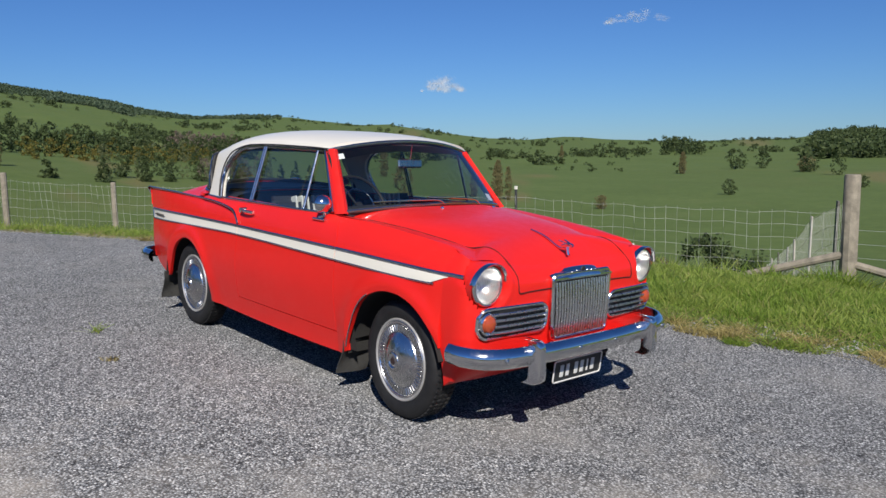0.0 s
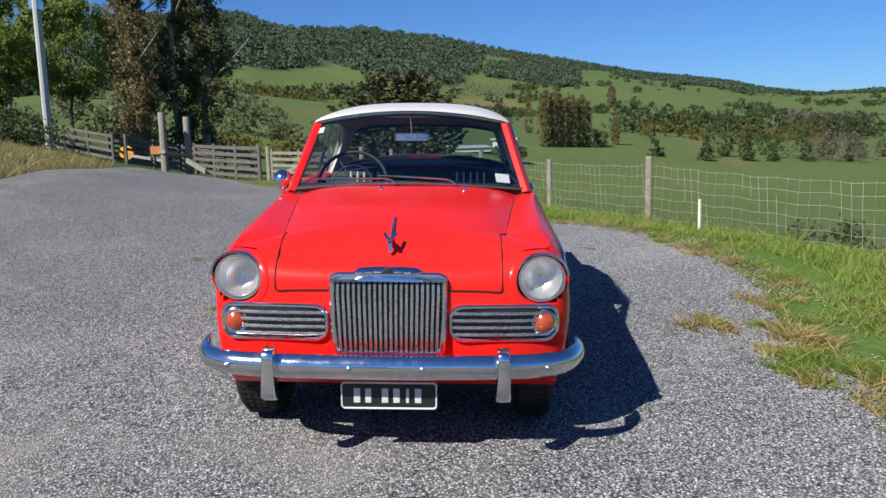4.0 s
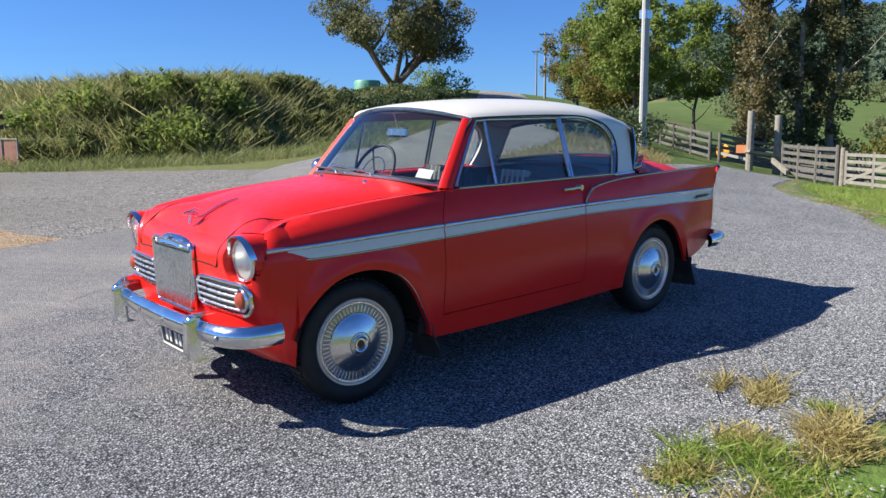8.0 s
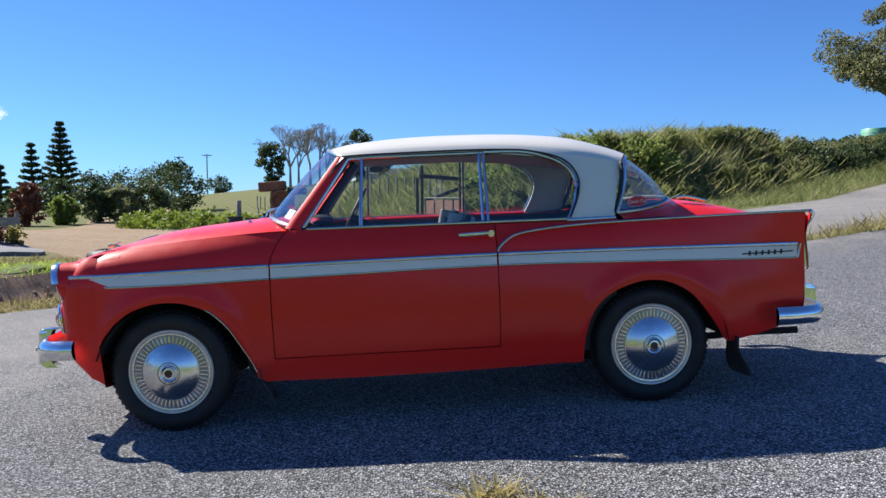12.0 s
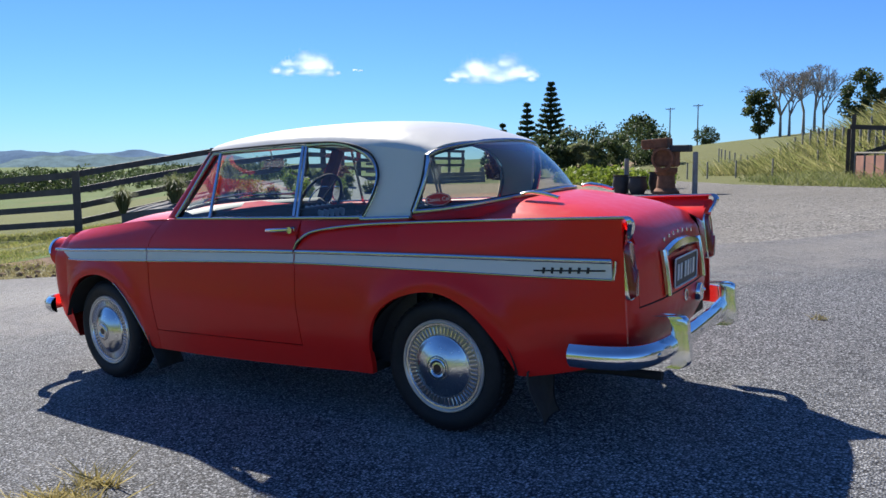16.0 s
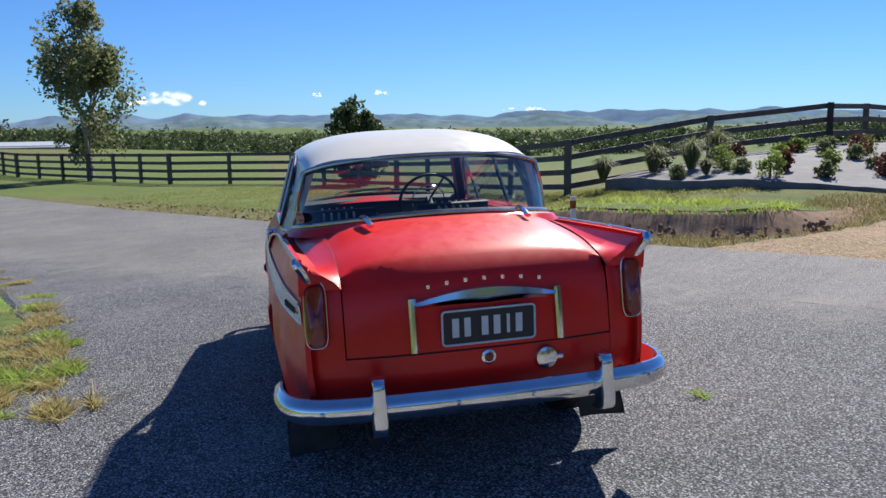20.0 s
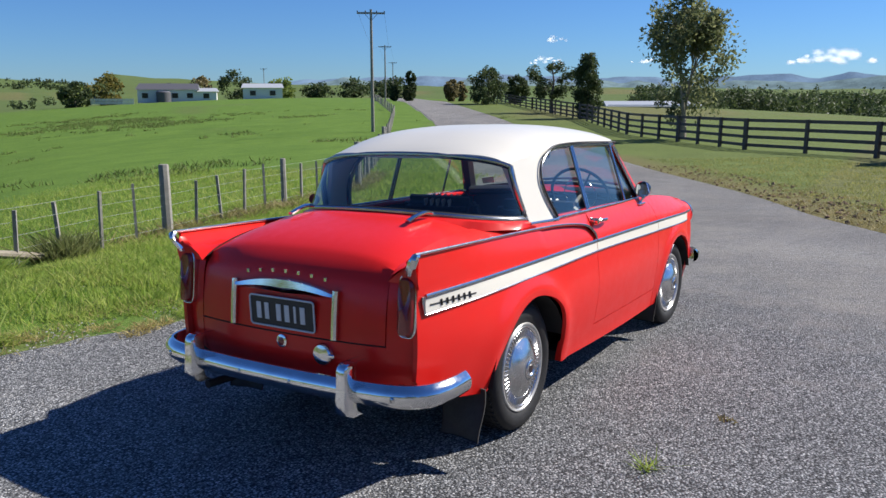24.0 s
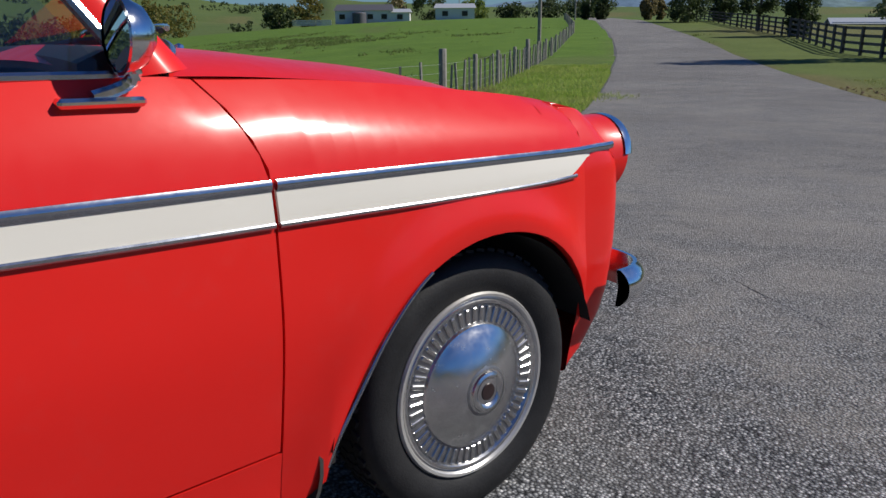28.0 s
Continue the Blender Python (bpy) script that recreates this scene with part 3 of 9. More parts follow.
M_PALE = plain("pale_figures", (0.62, 0.62, 0.60), 0.5, vary=0.1)
M_VINYL = plain("dark_vinyl", (0.025, 0.026, 0.03), 0.5, vary=0.2, scale=30, bump=0.001)
M_STRIPE = plain("white_vinyl", (0.6, 0.6, 0.58), 0.5, vary=0.1)
M_LINING = plain("headlining", (0.42, 0.41, 0.38), 0.9, vary=0.1)
M_FLAP = plain("mud_flap", (0.035, 0.034, 0.032), 0.85, vary=0.4, scale=14, bump=0.002)
M_STICK = plain("sticker_white", (0.7, 0.72, 0.74), 0.5, vary=0.08)

CAR = Matrix(((0.999251, -0.000560, 0.038701, 0), (-0.000560, 0.999581, 0.028939, 0), (-0.038701, -0.028939, 0.998832, 0.012), (0, 0, 0, 1)))
car = tagged(new("car"), "bright red two-door classic car with cream roof and side stripe", "car")
car.matrix_world = CAR

# half widths at five heights, and the lines of the body along its length
SIDE = (((1.70, 0.655), (1.45, 0.70), (0.8, 0.712), (0.0, 0.72), (-0.85, 0.715), (-1.6, 0.69), (-2.06, 0.62)),
        ((1.70, 0.685), (1.45, 0.728), (0.8, 0.738), (0.0, 0.748), (-0.85, 0.748), (-1.6, 0.722), (-2.06, 0.645)),
        ((1.70, 0.690), (1.45, 0.742), (0.8, 0.755), (0.0, 0.764), (-0.85, 0.764), (-1.6, 0.736), (-2.06, 0.658)),
        ((1.70, 0.685), (1.45, 0.732), (0.8, 0.748), (0.0, 0.752), (-0.85, 0.746), (-1.6, 0.712), (-2.06, 0.655)),
        ((1.70, 0.672), (1.45, 0.715), (0.8, 0.738), (0.0, 0.742), (-0.85, 0.733), (-1.6, 0.702), (-2.06, 0.662)))
SIDE_Z = (0.24, 0.42, 0.58, 0.755, 0.825)
CROWN = ((1.70, 0.60, 0.862), (1.5, 0.618, 0.912), (1.2, 0.632, 0.945), (0.9, 0.645, 0.968), (0.62, 0.668, 0.98), (0.3, 0.676, 0.975),
         (-0.4, 0.678, 0.965), (-0.8, 0.678, 0.962), (-1.06, 0.672, 0.962))
FIN = ((-0.43, 0.742, 0.828), (-0.46, 0.738, 0.868), (-0.55, 0.722, 0.912), (-0.80, 0.704, 0.938), (-1.10, 0.692, 0.947), (-1.46, 0.685, 0.952),
       (-1.8, 0.678, 0.955), (-2.09, 0.668, 0.956))
BOTTOM = ((1.70, 0.37), (1.56, 0.30), (0.79, 0.236), (-0.85, 0.244), (-1.61, 0.30), (-1.9, 0.352), (-2.0, 0.40), (-2.06, 0.46))
ARCH_F = ((1.575, 0.30), (1.562, 0.414), (1.50, 0.525), (1.40, 0.612), (1.30, 0.650), (1.20, 0.660), (1.10, 0.645), (1.0, 0.600), (0.92, 0.520), (0.86, 0.42), (0.80, 0.30), (0.785, 0.236))
ARCH_R = ((-0.852, 0.244), (-0.86, 0.375), (-0.905, 0.51), (-0.99, 0.592), (-1.10, 0.636), (-1.22, 0.650), (-1.33, 0.622), (-1.43, 0.555), (-1.53, 0.43), (-1.60, 0.32), (-1.62, 0.302))


def side_y(x, z):
    ys = [along(k, x) for k in SIDE]
    if z <= SIDE_Z[0]:
        return ys[0]
    if z >= SIDE_Z[4]:
        # above the stripe the flank rolls in to the crown line
        cy, cz = along(CROWN, x) if x > -1.06 else along(FIN, x)
        f = min(1.0, (z - SIDE_Z[4]) / max(0.02, cz - SIDE_Z[4]))
        return ys[4] + (cy - ys[4]) * (0.35 * f + 0.65 * f * f)
    j = max(n for n in range(4) if SIDE_Z[n] <= z)
    f = (z - SIDE_Z[j]) / (SIDE_Z[j + 1] - SIDE_Z[j])
    return spline(ys[max(j - 1, 0)], ys[j], ys[j + 1], ys[min(j + 2, 4)], f)


def arch_z(x):
    """The lower edge of the flank."""
    if ARCH_F[-1][0] <= x <= ARCH_F[0][0]:
        return along(ARCH_F, x)
    if ARCH_R[-1][0] <= x <= ARCH_R[0][0]:
        return along(ARCH_R, x)
    return along(BOTTOM, x)


def stations(a, b, step=0.045):
    """x from a down to b, closer together where the arches rise steeply."""
    xs = {a, b}
    n = max(2, round((a - b) / step))
    xs |= {a + (b - a) * i / n for i in range(n + 1)}
    for arch in (ARCH_F, ARCH_R):
        for i in range(len(arch) - 1):
            for f in (0, 0.33, 0.67):
                x = arch[i][0] + (arch[i + 1][0] - arch[i][0]) * f
                if b < x < a:
                    xs.add(x)
    xs = sorted(xs, reverse=True)
    return [x for i, x in enumerate(xs) if i == 0 or xs[i - 1] - x > 0.002 or x == b]


def swept(x, z):
    """The gap between wing and door leans back above the stripe."""
    f = min(1.0, max(0.0, (z - 0.815) / 0.165))
    return x - 0.085 * f**1.7 * math.exp(-(((x - 0.70) / 0.10) ** 2))


def flank(x0, x1, low, high, rows=14, step=0.045, flare=True):
    """A panel of the flank between two stations and two heights (given as functions of x)."""
    out = []
    for x in stations(x0, x1, step):
        zl, zh = low(x), high(x)
        row = []
        for i in range(rows + 1):
            z = zl + (zh - zl) * i / rows
            y = side_y(x, z)
            if flare:
                # the wheel arches stand a little proud and roll out at the lip
                for cx, r in ((1.19, 0.36), (-1.22, 0.36)):
                    d = math.hypot(x - cx, (z - 0.29))
                    y += 0.016 * math.exp(-((d - r - 0.04) / 0.05) ** 2)
            row.append((swept(x, z), y, z))
        out.append(row)
    return grid(out, thick=0.02, inward=(0, -1, 0))


body = part("body", flank(-0.430, -2.06, arch_z, lambda x: along(FIN, x)[1], 16), M_RED, car)
twin(body)


def wing_top(x):
    return along(CROWN, x)[1]


wing = part("front_wing", flank(1.55, 0.704, arch_z, wing_top, 16), M_RED, car)
twin(wing)
door = part("door", flank(0.699, -0.4255, lambda x: 0.352, lambda x: along(CROWN, x)[1], 16, flare=False), M_RED, car)
door_r = twin(door)
sill = part("sill", flank(0.79, -0.855, arch_z, lambda x: 0.347, 4, flare=False), M_RED, car)
twin(sill)

# upper deck of the quarter panels, inside the fin line, up to the belt and the boot
def deck_rows(xs):
    rows = []
    for x in xs:
        fy, fz = along(FIN, x)
        if x > -1.06:
            cy, cz = along(CROWN, x)
            cy = min(cy, fy - 0.004)
            cz = max(cz, fz)
            rows.append([(x, fy, fz), (x, fy - (fy - cy) * 0.15, fz - 0.006 + (cz - fz) * 0.15), (x, fy - (fy - cy) * 0.6, fz + (cz - fz) * 0.6), (x, cy, cz), (x, cy - 0.03, cz + 0.004), (x, cy - 0.06, cz + 0.0)])
        else:
            bz = boot_z(x, 0.50)
            f = ease(-1.06, -1.9, x) if x < -1.06 else 0
            f = ease(0, 1, (-1.06 - x) / 0.9)
            inner = 0.61 - 0.07 * f
            dip = 0.012 + 0.05 * f
            rows.append([(x, fy, fz), (x, fy - 0.012, fz - 0.006), (x, (fy * 2 + inner) / 3, fz - dip * 0.75), (x, (fy + inner * 2) / 3, fz - dip), (x, inner, (fz - dip + bz) / 2 + 0.0), (x, 0.515, bz)])
    return rows


BOOT = ((-1.06, 1.0), (-1.3, 1.005), (-1.45, 1.03), (-1.55, 1.035), (-1.75, 1.0), (-1.9, 0.962), (-2.0, 0.918), (-2.06, 0.868))


def boot_z(x, y):
    z = along(BOOT, x)
    q = abs(y) / 0.52
    return z - (z - along(((-1.06, 0.965), (-1.45, 0.962), (-1.8, 0.925), (-2.0, 0.868), (-2.06, 0.83)), x)) * (0.35 * q**2 + 0.65 * q**6)


deck = part("quarter_top", grid(deck_rows([-0.43 - 1.63 * (i / 48) ** 1.15 for i in range(49)])), M_RED, car)
twin(deck)

# boot lid: top that rolls over into an upright back
def boot_rows(w):
    rows = []
    for i in range(25):
        x = -1.06 - (2.0 - 1.06) * i / 24
        rows.append([(x, w * (-1 + 2 * j / 20), boot_z(x, w * (-1 + 2 * j / 20))) for j in range(21)])
    return rows


REAR = ((0.868, -2.058), (0.83, -2.078), (0.78, -2.090), (0.70, -2.100), (0.60, -2.108), (0.52, -2.108), (0.44, -2.095), (0.38, -2.06))


def rear_x(y, z):
    x = along(REAR, z)
    return x + 0.075 * (abs(y) / 0.66) ** 2.6


lid = boot_rows(0.512)
for z in (0.87, 0.845, 0.82, 0.78, 0.74, 0.70, 0.65, 0.60, 0.585):
    row = []
    for j in range(21):
        y = 0.512 * (-1 + 2 * j / 20)
        q = abs(y) / 0.52
        row.append((rear_x(y, z) + (0.01 if z > 0.86 else 0), y, z - (0.02 * q**4 if z > 0.7 else 0)))
    lid.append(row)
part("boot_lid", grid(lid, thick=0.015, inward=(0.6, 0, -0.6)), M_RED, car)
# tail panel round the lid, out to the fins
rows = []
for i in range(12):
    z = 0.838 - (0.838 - 0.40) * i / 11
    row = []
    for j in range(9):
        f = j / 8
        y0, y1 = 0.517, side_y(-2.06, z) if z < 0.83 else 0.662
        y = y0 + (y1 - y0) * f
        row.append((rear_x(y, z) + 0.02 * f**3, y, z))
    row[-1] = (-2.06, side_y(-2.06, z), z)
    rows.append(row)
tail = part("tail_panel", grid(rows), M_RED, car)
twin(tail)
rows = []
for z in (0.578, 0.54, 0.50, 0.45, 0.41, 0.37):
    rows.append([(rear_x(-0.517 + 1.034 * j / 20, z) + 0.002, -0.517 + 1.034 * j / 20, z) for j in range(21)])
part("valance", grid(rows, thick=0.02, inward=(1, 0, 0)), M_RED, car)
# closing web between the fin tip and the tail panel
rows = []
for i in range(7):
    f = i / 6
    x = -2.06 - 0.032 * f
    rows.append([(x, 0.668 - 0.004 * f, 0.82 + 0.136 * f), (x + 0.002, 0.63 - 0.0 * f, 0.83 + 0.1 * f), (x + 0.012, 0.575 + 0.06 * f, 0.835 + 0.105 * f), (-2.05, 0.517 + 0.12 * f, 0.838 + 0.098 * f)])
web = part("fin_end", grid(rows), M_RED, car)
twin(web)

# ---- nose ----
NOSE_X0, NOSE_N = 1.55, 5.0


def nose_x(z):
    return along(((0.84, 1.775), (0.75, 1.785), (0.62, 1.778), (0.48, 1.765), (0.40, 1.75), (0.34, 1.70), (0.28, 1.63), (0.24, 1.50)), z)


def nose_point(a, z, inset=0.0):
    """A point on the front outline at height z; a runs from the flank (0) to the middle (1)."""
    t = a * math.pi / 2
    yw, xf = side_y(NOSE_X0, z) - inset, nose_x(z) - inset
    c, s = max(0.0, math.cos(t)), max(0.0, math.sin(t))
    return Vector((NOSE_X0 + (xf - NOSE_X0) * s ** (2 / NOSE_N), yw * c ** (2 / NOSE_N), z))


def nose_at(y, z, out=0.0):
    """The front face at a place across the car."""
    yw = side_y(NOSE_X0, z)
    return NOSE_X0 + (nose_x(z) - NOSE_X0) * max(0.0, 1 - (abs(y) / yw) ** NOSE_N) ** (1 / NOSE_N) + out


def nose_top(y):
    return along(((0.72, 0.80), (0.66, 0.855), (0.60, 0.872), (0.50, 0.862), (0.42, 0.84), (0.3, 0.83), (0.0, 0.828)), abs(y))


ROLL = radians(50)  # how far the front edge rolls over before the bonnet begins


def nose_face(y, z):
    """The front surface at a place across and up, over the rolled edge too."""
    if z <= 0.75:
        return nose_at(y, z)
    s = min(1.0, (z - 0.75) / (nose_top(y) - 0.75))
    inset = 0.075 * (1 - math.cos(math.asin(s * math.sin(ROLL)))) / (1 - math.cos(ROLL))
    yw, xf = side_y(NOSE_X0, 0.75) - inset, nose_x(0.75) - inset
    return NOSE_X0 + (xf - NOSE_X0) * max(0.0, 1 - (abs(y) / yw) ** NOSE_N) ** (1 / NOSE_N)


steps_a = [(i / 60) for i in range(61)]
rows = []
for z in (0.245, 0.29, 0.34, 0.38, 0.44, 0.50, 0.56, 0.60, 0.64, 0.66, 0.68, 0.70, 0.72, 0.735, 0.75):
    rows.append([nose_point(a, z) for a in steps_a])
for k in range(1, 6):
    ang = k / 5 * ROLL
    row = []
    for a in steps_a:
        base = nose_point(a, 0.75, 0.075 * (1 - math.cos(ang)) / (1 - math.cos(ROLL)))
        zt = nose_top(base.y) - 0.75
        if a < 0.25:
            zt = zt * ease(-0.1, 0.25, a) + (wing_top(NOSE_X0) - 0.75) * (1 - ease(-0.1, 0.25, a))
        row.append(Vector((base.x, base.y, 0.75 + zt * math.sin(ang) / math.sin(ROLL))))
    rows.append(row)
NOSE_RIM = rows[-1]
NOSE_ROWS = rows
for r in rows:
    for i in (0,):
        r[i] = Vector((NOSE_X0, side_y(NOSE_X0, min(r[i].z, wing_top(NOSE_X0))), r[i].z))
for r in rows:
    for p in r:
        if math.hypot(p.y - 0.598, p.z - 0.758) < 0.104:
            p.x -= 0.17  # sunk behind the headlamp
nose = part("nose_panel", grid(rows), M_RED, car)
twin(nose)

# bonnet and wing tops, from the nose back to the screen
BONNET = ((1.72, 0.85), (1.6, 0.903), (1.5, 0.940), (1.28, 0.986), (1.0, 1.013), (0.8, 1.03), (0.6, 1.032))


def top_z(x, y):
    """The upper surface: a raised bonnet between two rounded wings."""
    cy, cz = along(CROWN, x)
    zc = along(BONNET, x)
    q = abs(y)
    edge = 0.44 + 0.12 * (1.72 - x) / 1.0
    valley = min(zc, cz) - 0.012 - 0.012 * ease(1.0, 1.6, x)
    if q <= edge:
        f = q / edge
        return zc - (zc - valley) * (0.25 * f**2 + 0.75 * f**5)
    f = min(1.0, (q - edge) / max(0.02, cy - edge))
    return valley + (cz - valley) * math.sin(f * math.pi / 2) ** 1.2


def top_row(x, n=60):
    cy = along(CROWN, x)[0]
    return [Vector((x, cy * (1 - i / n), top_z(x, cy * (1 - i / n)))) for i in range(n + 1)]


xs = [1.50 - 0.90 * i / 26 for i in range(27)]
rows = []
base = top_row(1.50)
for k in range(9):
    f = k / 9
    row = []
    for p, q in zip(NOSE_RIM, base):
        m = p.lerp(q, f)
        m.z = p.z + (q.z - p.z) * (f + 0.35 * f * (1 - f))
        row.append(m)
    rows.append(row)
rows += [top_row(x) for x in xs]
TOP_ROWS = rows
bonnet = part("bonnet_and_wing_top", grid(rows), M_RED, car)
twin(bonnet)
# scuttle in front of the screen, between the pillars
rows = []
for i in range(8):
    f = i / 7
    rows.append([(0.60 - 0.07 * f - 0.0, 0.668 * (-1 + 2 * j / 16), top_z(0.6, 0.668 * (-1 + 2 * j / 16)) - 0.03 * f) for j in range(17)])
part("scuttle", grid(rows), M_RED, car)


def seam(points, r=0.0028):
    return part("panel_gap", sweep(points, r, seg=6), M_SEAM, car, "dark gap between body panels")


def across(row, y, sgn):
    """Where a row of the surface crosses a distance from the middle."""
    for p, q in zip(row, row[1:]):
        if p.y >= y >= q.y:
            m = p.lerp(q, (p.y - y) / max(1e-6, p.y - q.y))
            return (m.x, sgn * m.y, m.z + 0.0005)
    return (row[-1].x, 0, row[-1].z)


edge_line = [(1.70 - 0.95 * i / 24) for i in range(25)]
for sgn in (1, -1):
    pts = [(x, sgn * (0.445 + 0.115 * (1.72 - x)), top_z(x, 0.445 + 0.115 * (1.72 - x))) for x in edge_line if x <= 1.5]
    front = []
    for f in (0.0, 0.25, 0.5, 0.75, 1.0):
        front.append((1.788 - 0.004 * f, sgn * (0.225 + 0.215 * f), 0.722 - 0.004 * f))
    curl = [across(r, 0.446, sgn) for r in NOSE_ROWS[-6::2] + TOP_ROWS[1:9:2]]
    seam(path3(front + curl + pts[::3] + [pts[-1]], 70))
    seam([(-1.40 - 0.63 * i / 14, sgn * 0.5145, boot_z(-1.40 - 0.63 * i / 14, 0.5145) + 0.002) for i in range(15)])
seam([(rear_x(y, 0.582) - 0.0, y, 0.5815) for y in [0.515 * (-1 + 2 * j / 20) for j in range(21)]], 0.0035)


# ---- roof and glass ----
def glass_y(x, z):
    """The lean of the side windows and rear pillars."""
    return 0.674 - 0.31 * (z - 0.965) - 0.05 * ease(0.75, 1.25, -x) - 0.012 * ease(0.1, 0.5, x)


ROOF = ((0.43, 1.398), (0.36, 1.420), (0.27, 1.436), (0.0, 1.457), (-0.33, 1.461), (-0.66, 1.449), (-0.92, 1.418), (-1.12, 1.360), (-1.22, 1.317), (-1.26, 1.293))


def rail_z(x):
    return along(((0.33, 1.338), (0.2, 1.343), (-0.38, 1.345), (-0.60, 1.330), (-0.9, 1.293), (-1.124, 1.254), (-1.26, 1.23)), x)


def roof_row(f, n=24):
    """f from the header (0) to the rear screen (1)."""
    row = []
    for j in range(-n, n + 1):
        s = j / n
        q = abs(s)
        x0, x1 = 0.425 - 0.105 * q**2.2, -1.235 + 0.11 * q**2.5
        x = x0 + (x1 - x0) * f
        zr = rail_z(x)
        yr = glass_y(x, zr) + 0.004
        zc = along(ROOF, x) - 0.008
        row.append((x, yr * (s * (1.06 - 0.06 * q**2)) if q < 1 else yr * s, zr + (zc - zr) * (1 - q**2.8) ** 0.70))
    return row


rows = [roof_row(i / 36) for i in range(37)]
part("roof", grid(rows, thick=0.02, inward=(0, 0, -1)), M_WHITE, car, "cream painted steel roof")
lin = [[(p[0], p[1] * 0.97, p[2] - 0.025) for p in roof_row(0.02 + 0.95 * i / 12, 10)] for i in range(13)]
part("headlining", grid(lin), M_LINING, car, "pale cloth headlining")

PILLAR_FRONT = ((-0.45, 1.342), (-0.60, 1.328), (-0.74, 1.290), (-0.825, 1.238), (-0.866, 1.165), (-0.862, 1.095), (-0.838, 1.03), (-0.805, 0.966))
PILLAR_BACK = ((-1.124, 1.254), (-1.112, 1.20), (-1.095, 1.14), (-1.078, 1.08), (-1.064, 1.02), (-1.058, 0.962))
pf, pb = path3(PILLAR_FRONT, 20), path3(PILLAR_BACK, 20)
rows = []
for a, b in zip(pf, pb):
    row = []
    for j in range(11):
        x, z = a[0] + (b[0] - a[0]) * j / 10, a[1] + (b[1] - a[1]) * j / 10
        if a is pf[0]:
            z = rail_z(x)
        row.append((x, glass_y(x, z) + 0.004, z))
    rows.append(row)
pillar = part("rear_pillar", grid(rows, thick=0.03, inward=(0, -1, 0)), M_WHITE, car, "cream painted rear pillar")
twin(pillar)


def glass_part(name, rows, label=""):
    ob = part(name, grid(rows), M_GLASS, car, label)
    ob.visible_shadow = False
    return ob


def side_pane(name, outline_top, outline_bottom, n=10):
    rows = []
    for i in range(n + 1):
        rows.append([])
        for j in range(7):
            f = j / 6
            (x0, z0), (x1, z1) = outline_bottom(i / n), outline_top(i / n)
            x, z = x0 + (x1 - x0) * f, z0 + (z1 - z0) * f
            rows[-1].append((x, glass_y(x, z) - 0.012, z))
    ob = glass_part(name, rows)
    o2 = twin(ob)
    o2.visible_shadow = False


def lerp2(p, q, f):
    return (p[0] + (q[0] - p[0]) * f, p[1] + (q[1] - p[1]) * f)


side_pane("quarter_light", lambda f: lerp2((0.262, 1.318), (0.238, 1.318), f), lambda f: lerp2((0.50, 0.99), (0.245, 0.985), f), 4)
side_pane("door_glass", lambda f: (0.228 - 0.60 * f, 1.326 + 0.006 * math.sin(f * 3.1)), lambda f: (0.236 - 0.61 * f, 0.984), 6)


def rear_pane_top(f):
    p = path3(((-0.392, 1.328), (-0.58, 1.318), (-0.72, 1.282), (-0.808, 1.23), (-0.848, 1.163), (-0.845, 1.10)), 20)[round(f * 20)]
    return p[0], p[1]


side_pane("rear_side_glass", rear_pane_top, lambda f: lerp2((-0.386, 0.978), (-0.80, 0.972), f), 20)


def tube(name, pts, r, mat=None, rz=None, mirror=True, label="", seg=8, up=(0, 0, 1), parent=None, square=False):
    ob = part(name, sweep(pts, r, rz, seg, up=up, square=square), mat or M_TRIM, parent or car, label)
    if mirror:
        twin(ob)
    return ob


def on_glass(p, out=0.0):
    return (p[0], glass_y(p[0], p[1]) + out, p[1])


# bright frames round the side windows
tube("window_frame", [on_glass(lerp2((0.535, 0.99), (0.298, 1.326), i / 8)) for i in range(9)] + [on_glass((0.20 - 0.6 * i / 8, 1.331)) for i in range(9)], 0.008, rz=0.010)
tube("quarter_light_bar", [on_glass(lerp2((0.247, 0.985), (0.232, 1.326), i / 4), 0.002) for i in range(5)], 0.009)
tube("door_frame_bar", [on_glass(lerp2((-0.372, 0.985), (-0.374, 1.33), i / 4), 0.003) for i in range(5)], 0.009)
tube("rear_frame_bar", [on_glass(lerp2((-0.397, 0.978), (-0.397, 1.33), i / 4), 0.003) for i in range(5)], 0.008)
tube("window_frame", [on_glass(p, 0.004) for p in path3(((-0.40, 1.334),) + PILLAR_FRONT[1:], 40)], 0.010, rz=0.012)
tube("belt_moulding", [on_glass((0.52 - 1.33 * i / 16, 0.982 - 0.008 * i / 16), 0.006) for i in range(17)], 0.008, rz=0.008)
tube("drip_rail", [(0.33 - 0.75 * i / 12, glass_y(0.33 - 0.75 * i / 12, rail_z(0.33 - 0.75 * i / 12)) + 0.014, rail_z(0.33 - 0.75 * i / 12) + 0.002) for i in range(13)]
     + [(p[0] - 0.012 * min(1, i / 9), glass_y(p[0], p[1]) + 0.013, p[1] + 0.002 + 0.016 * min(1, i / 9)) for i, p in enumerate(path3(PILLAR_FRONT, 24))][1:], 0.005, mat=M_BLACK, label="black rubber drip rail")
tube("pillar_foot", [(-0.80 - 0.26 * i / 6, glass_y(-0.80 - 0.26 * i / 6, 0.966) + 0.008, 0.968) for i in range(7)], 0.006, rz=0.010)
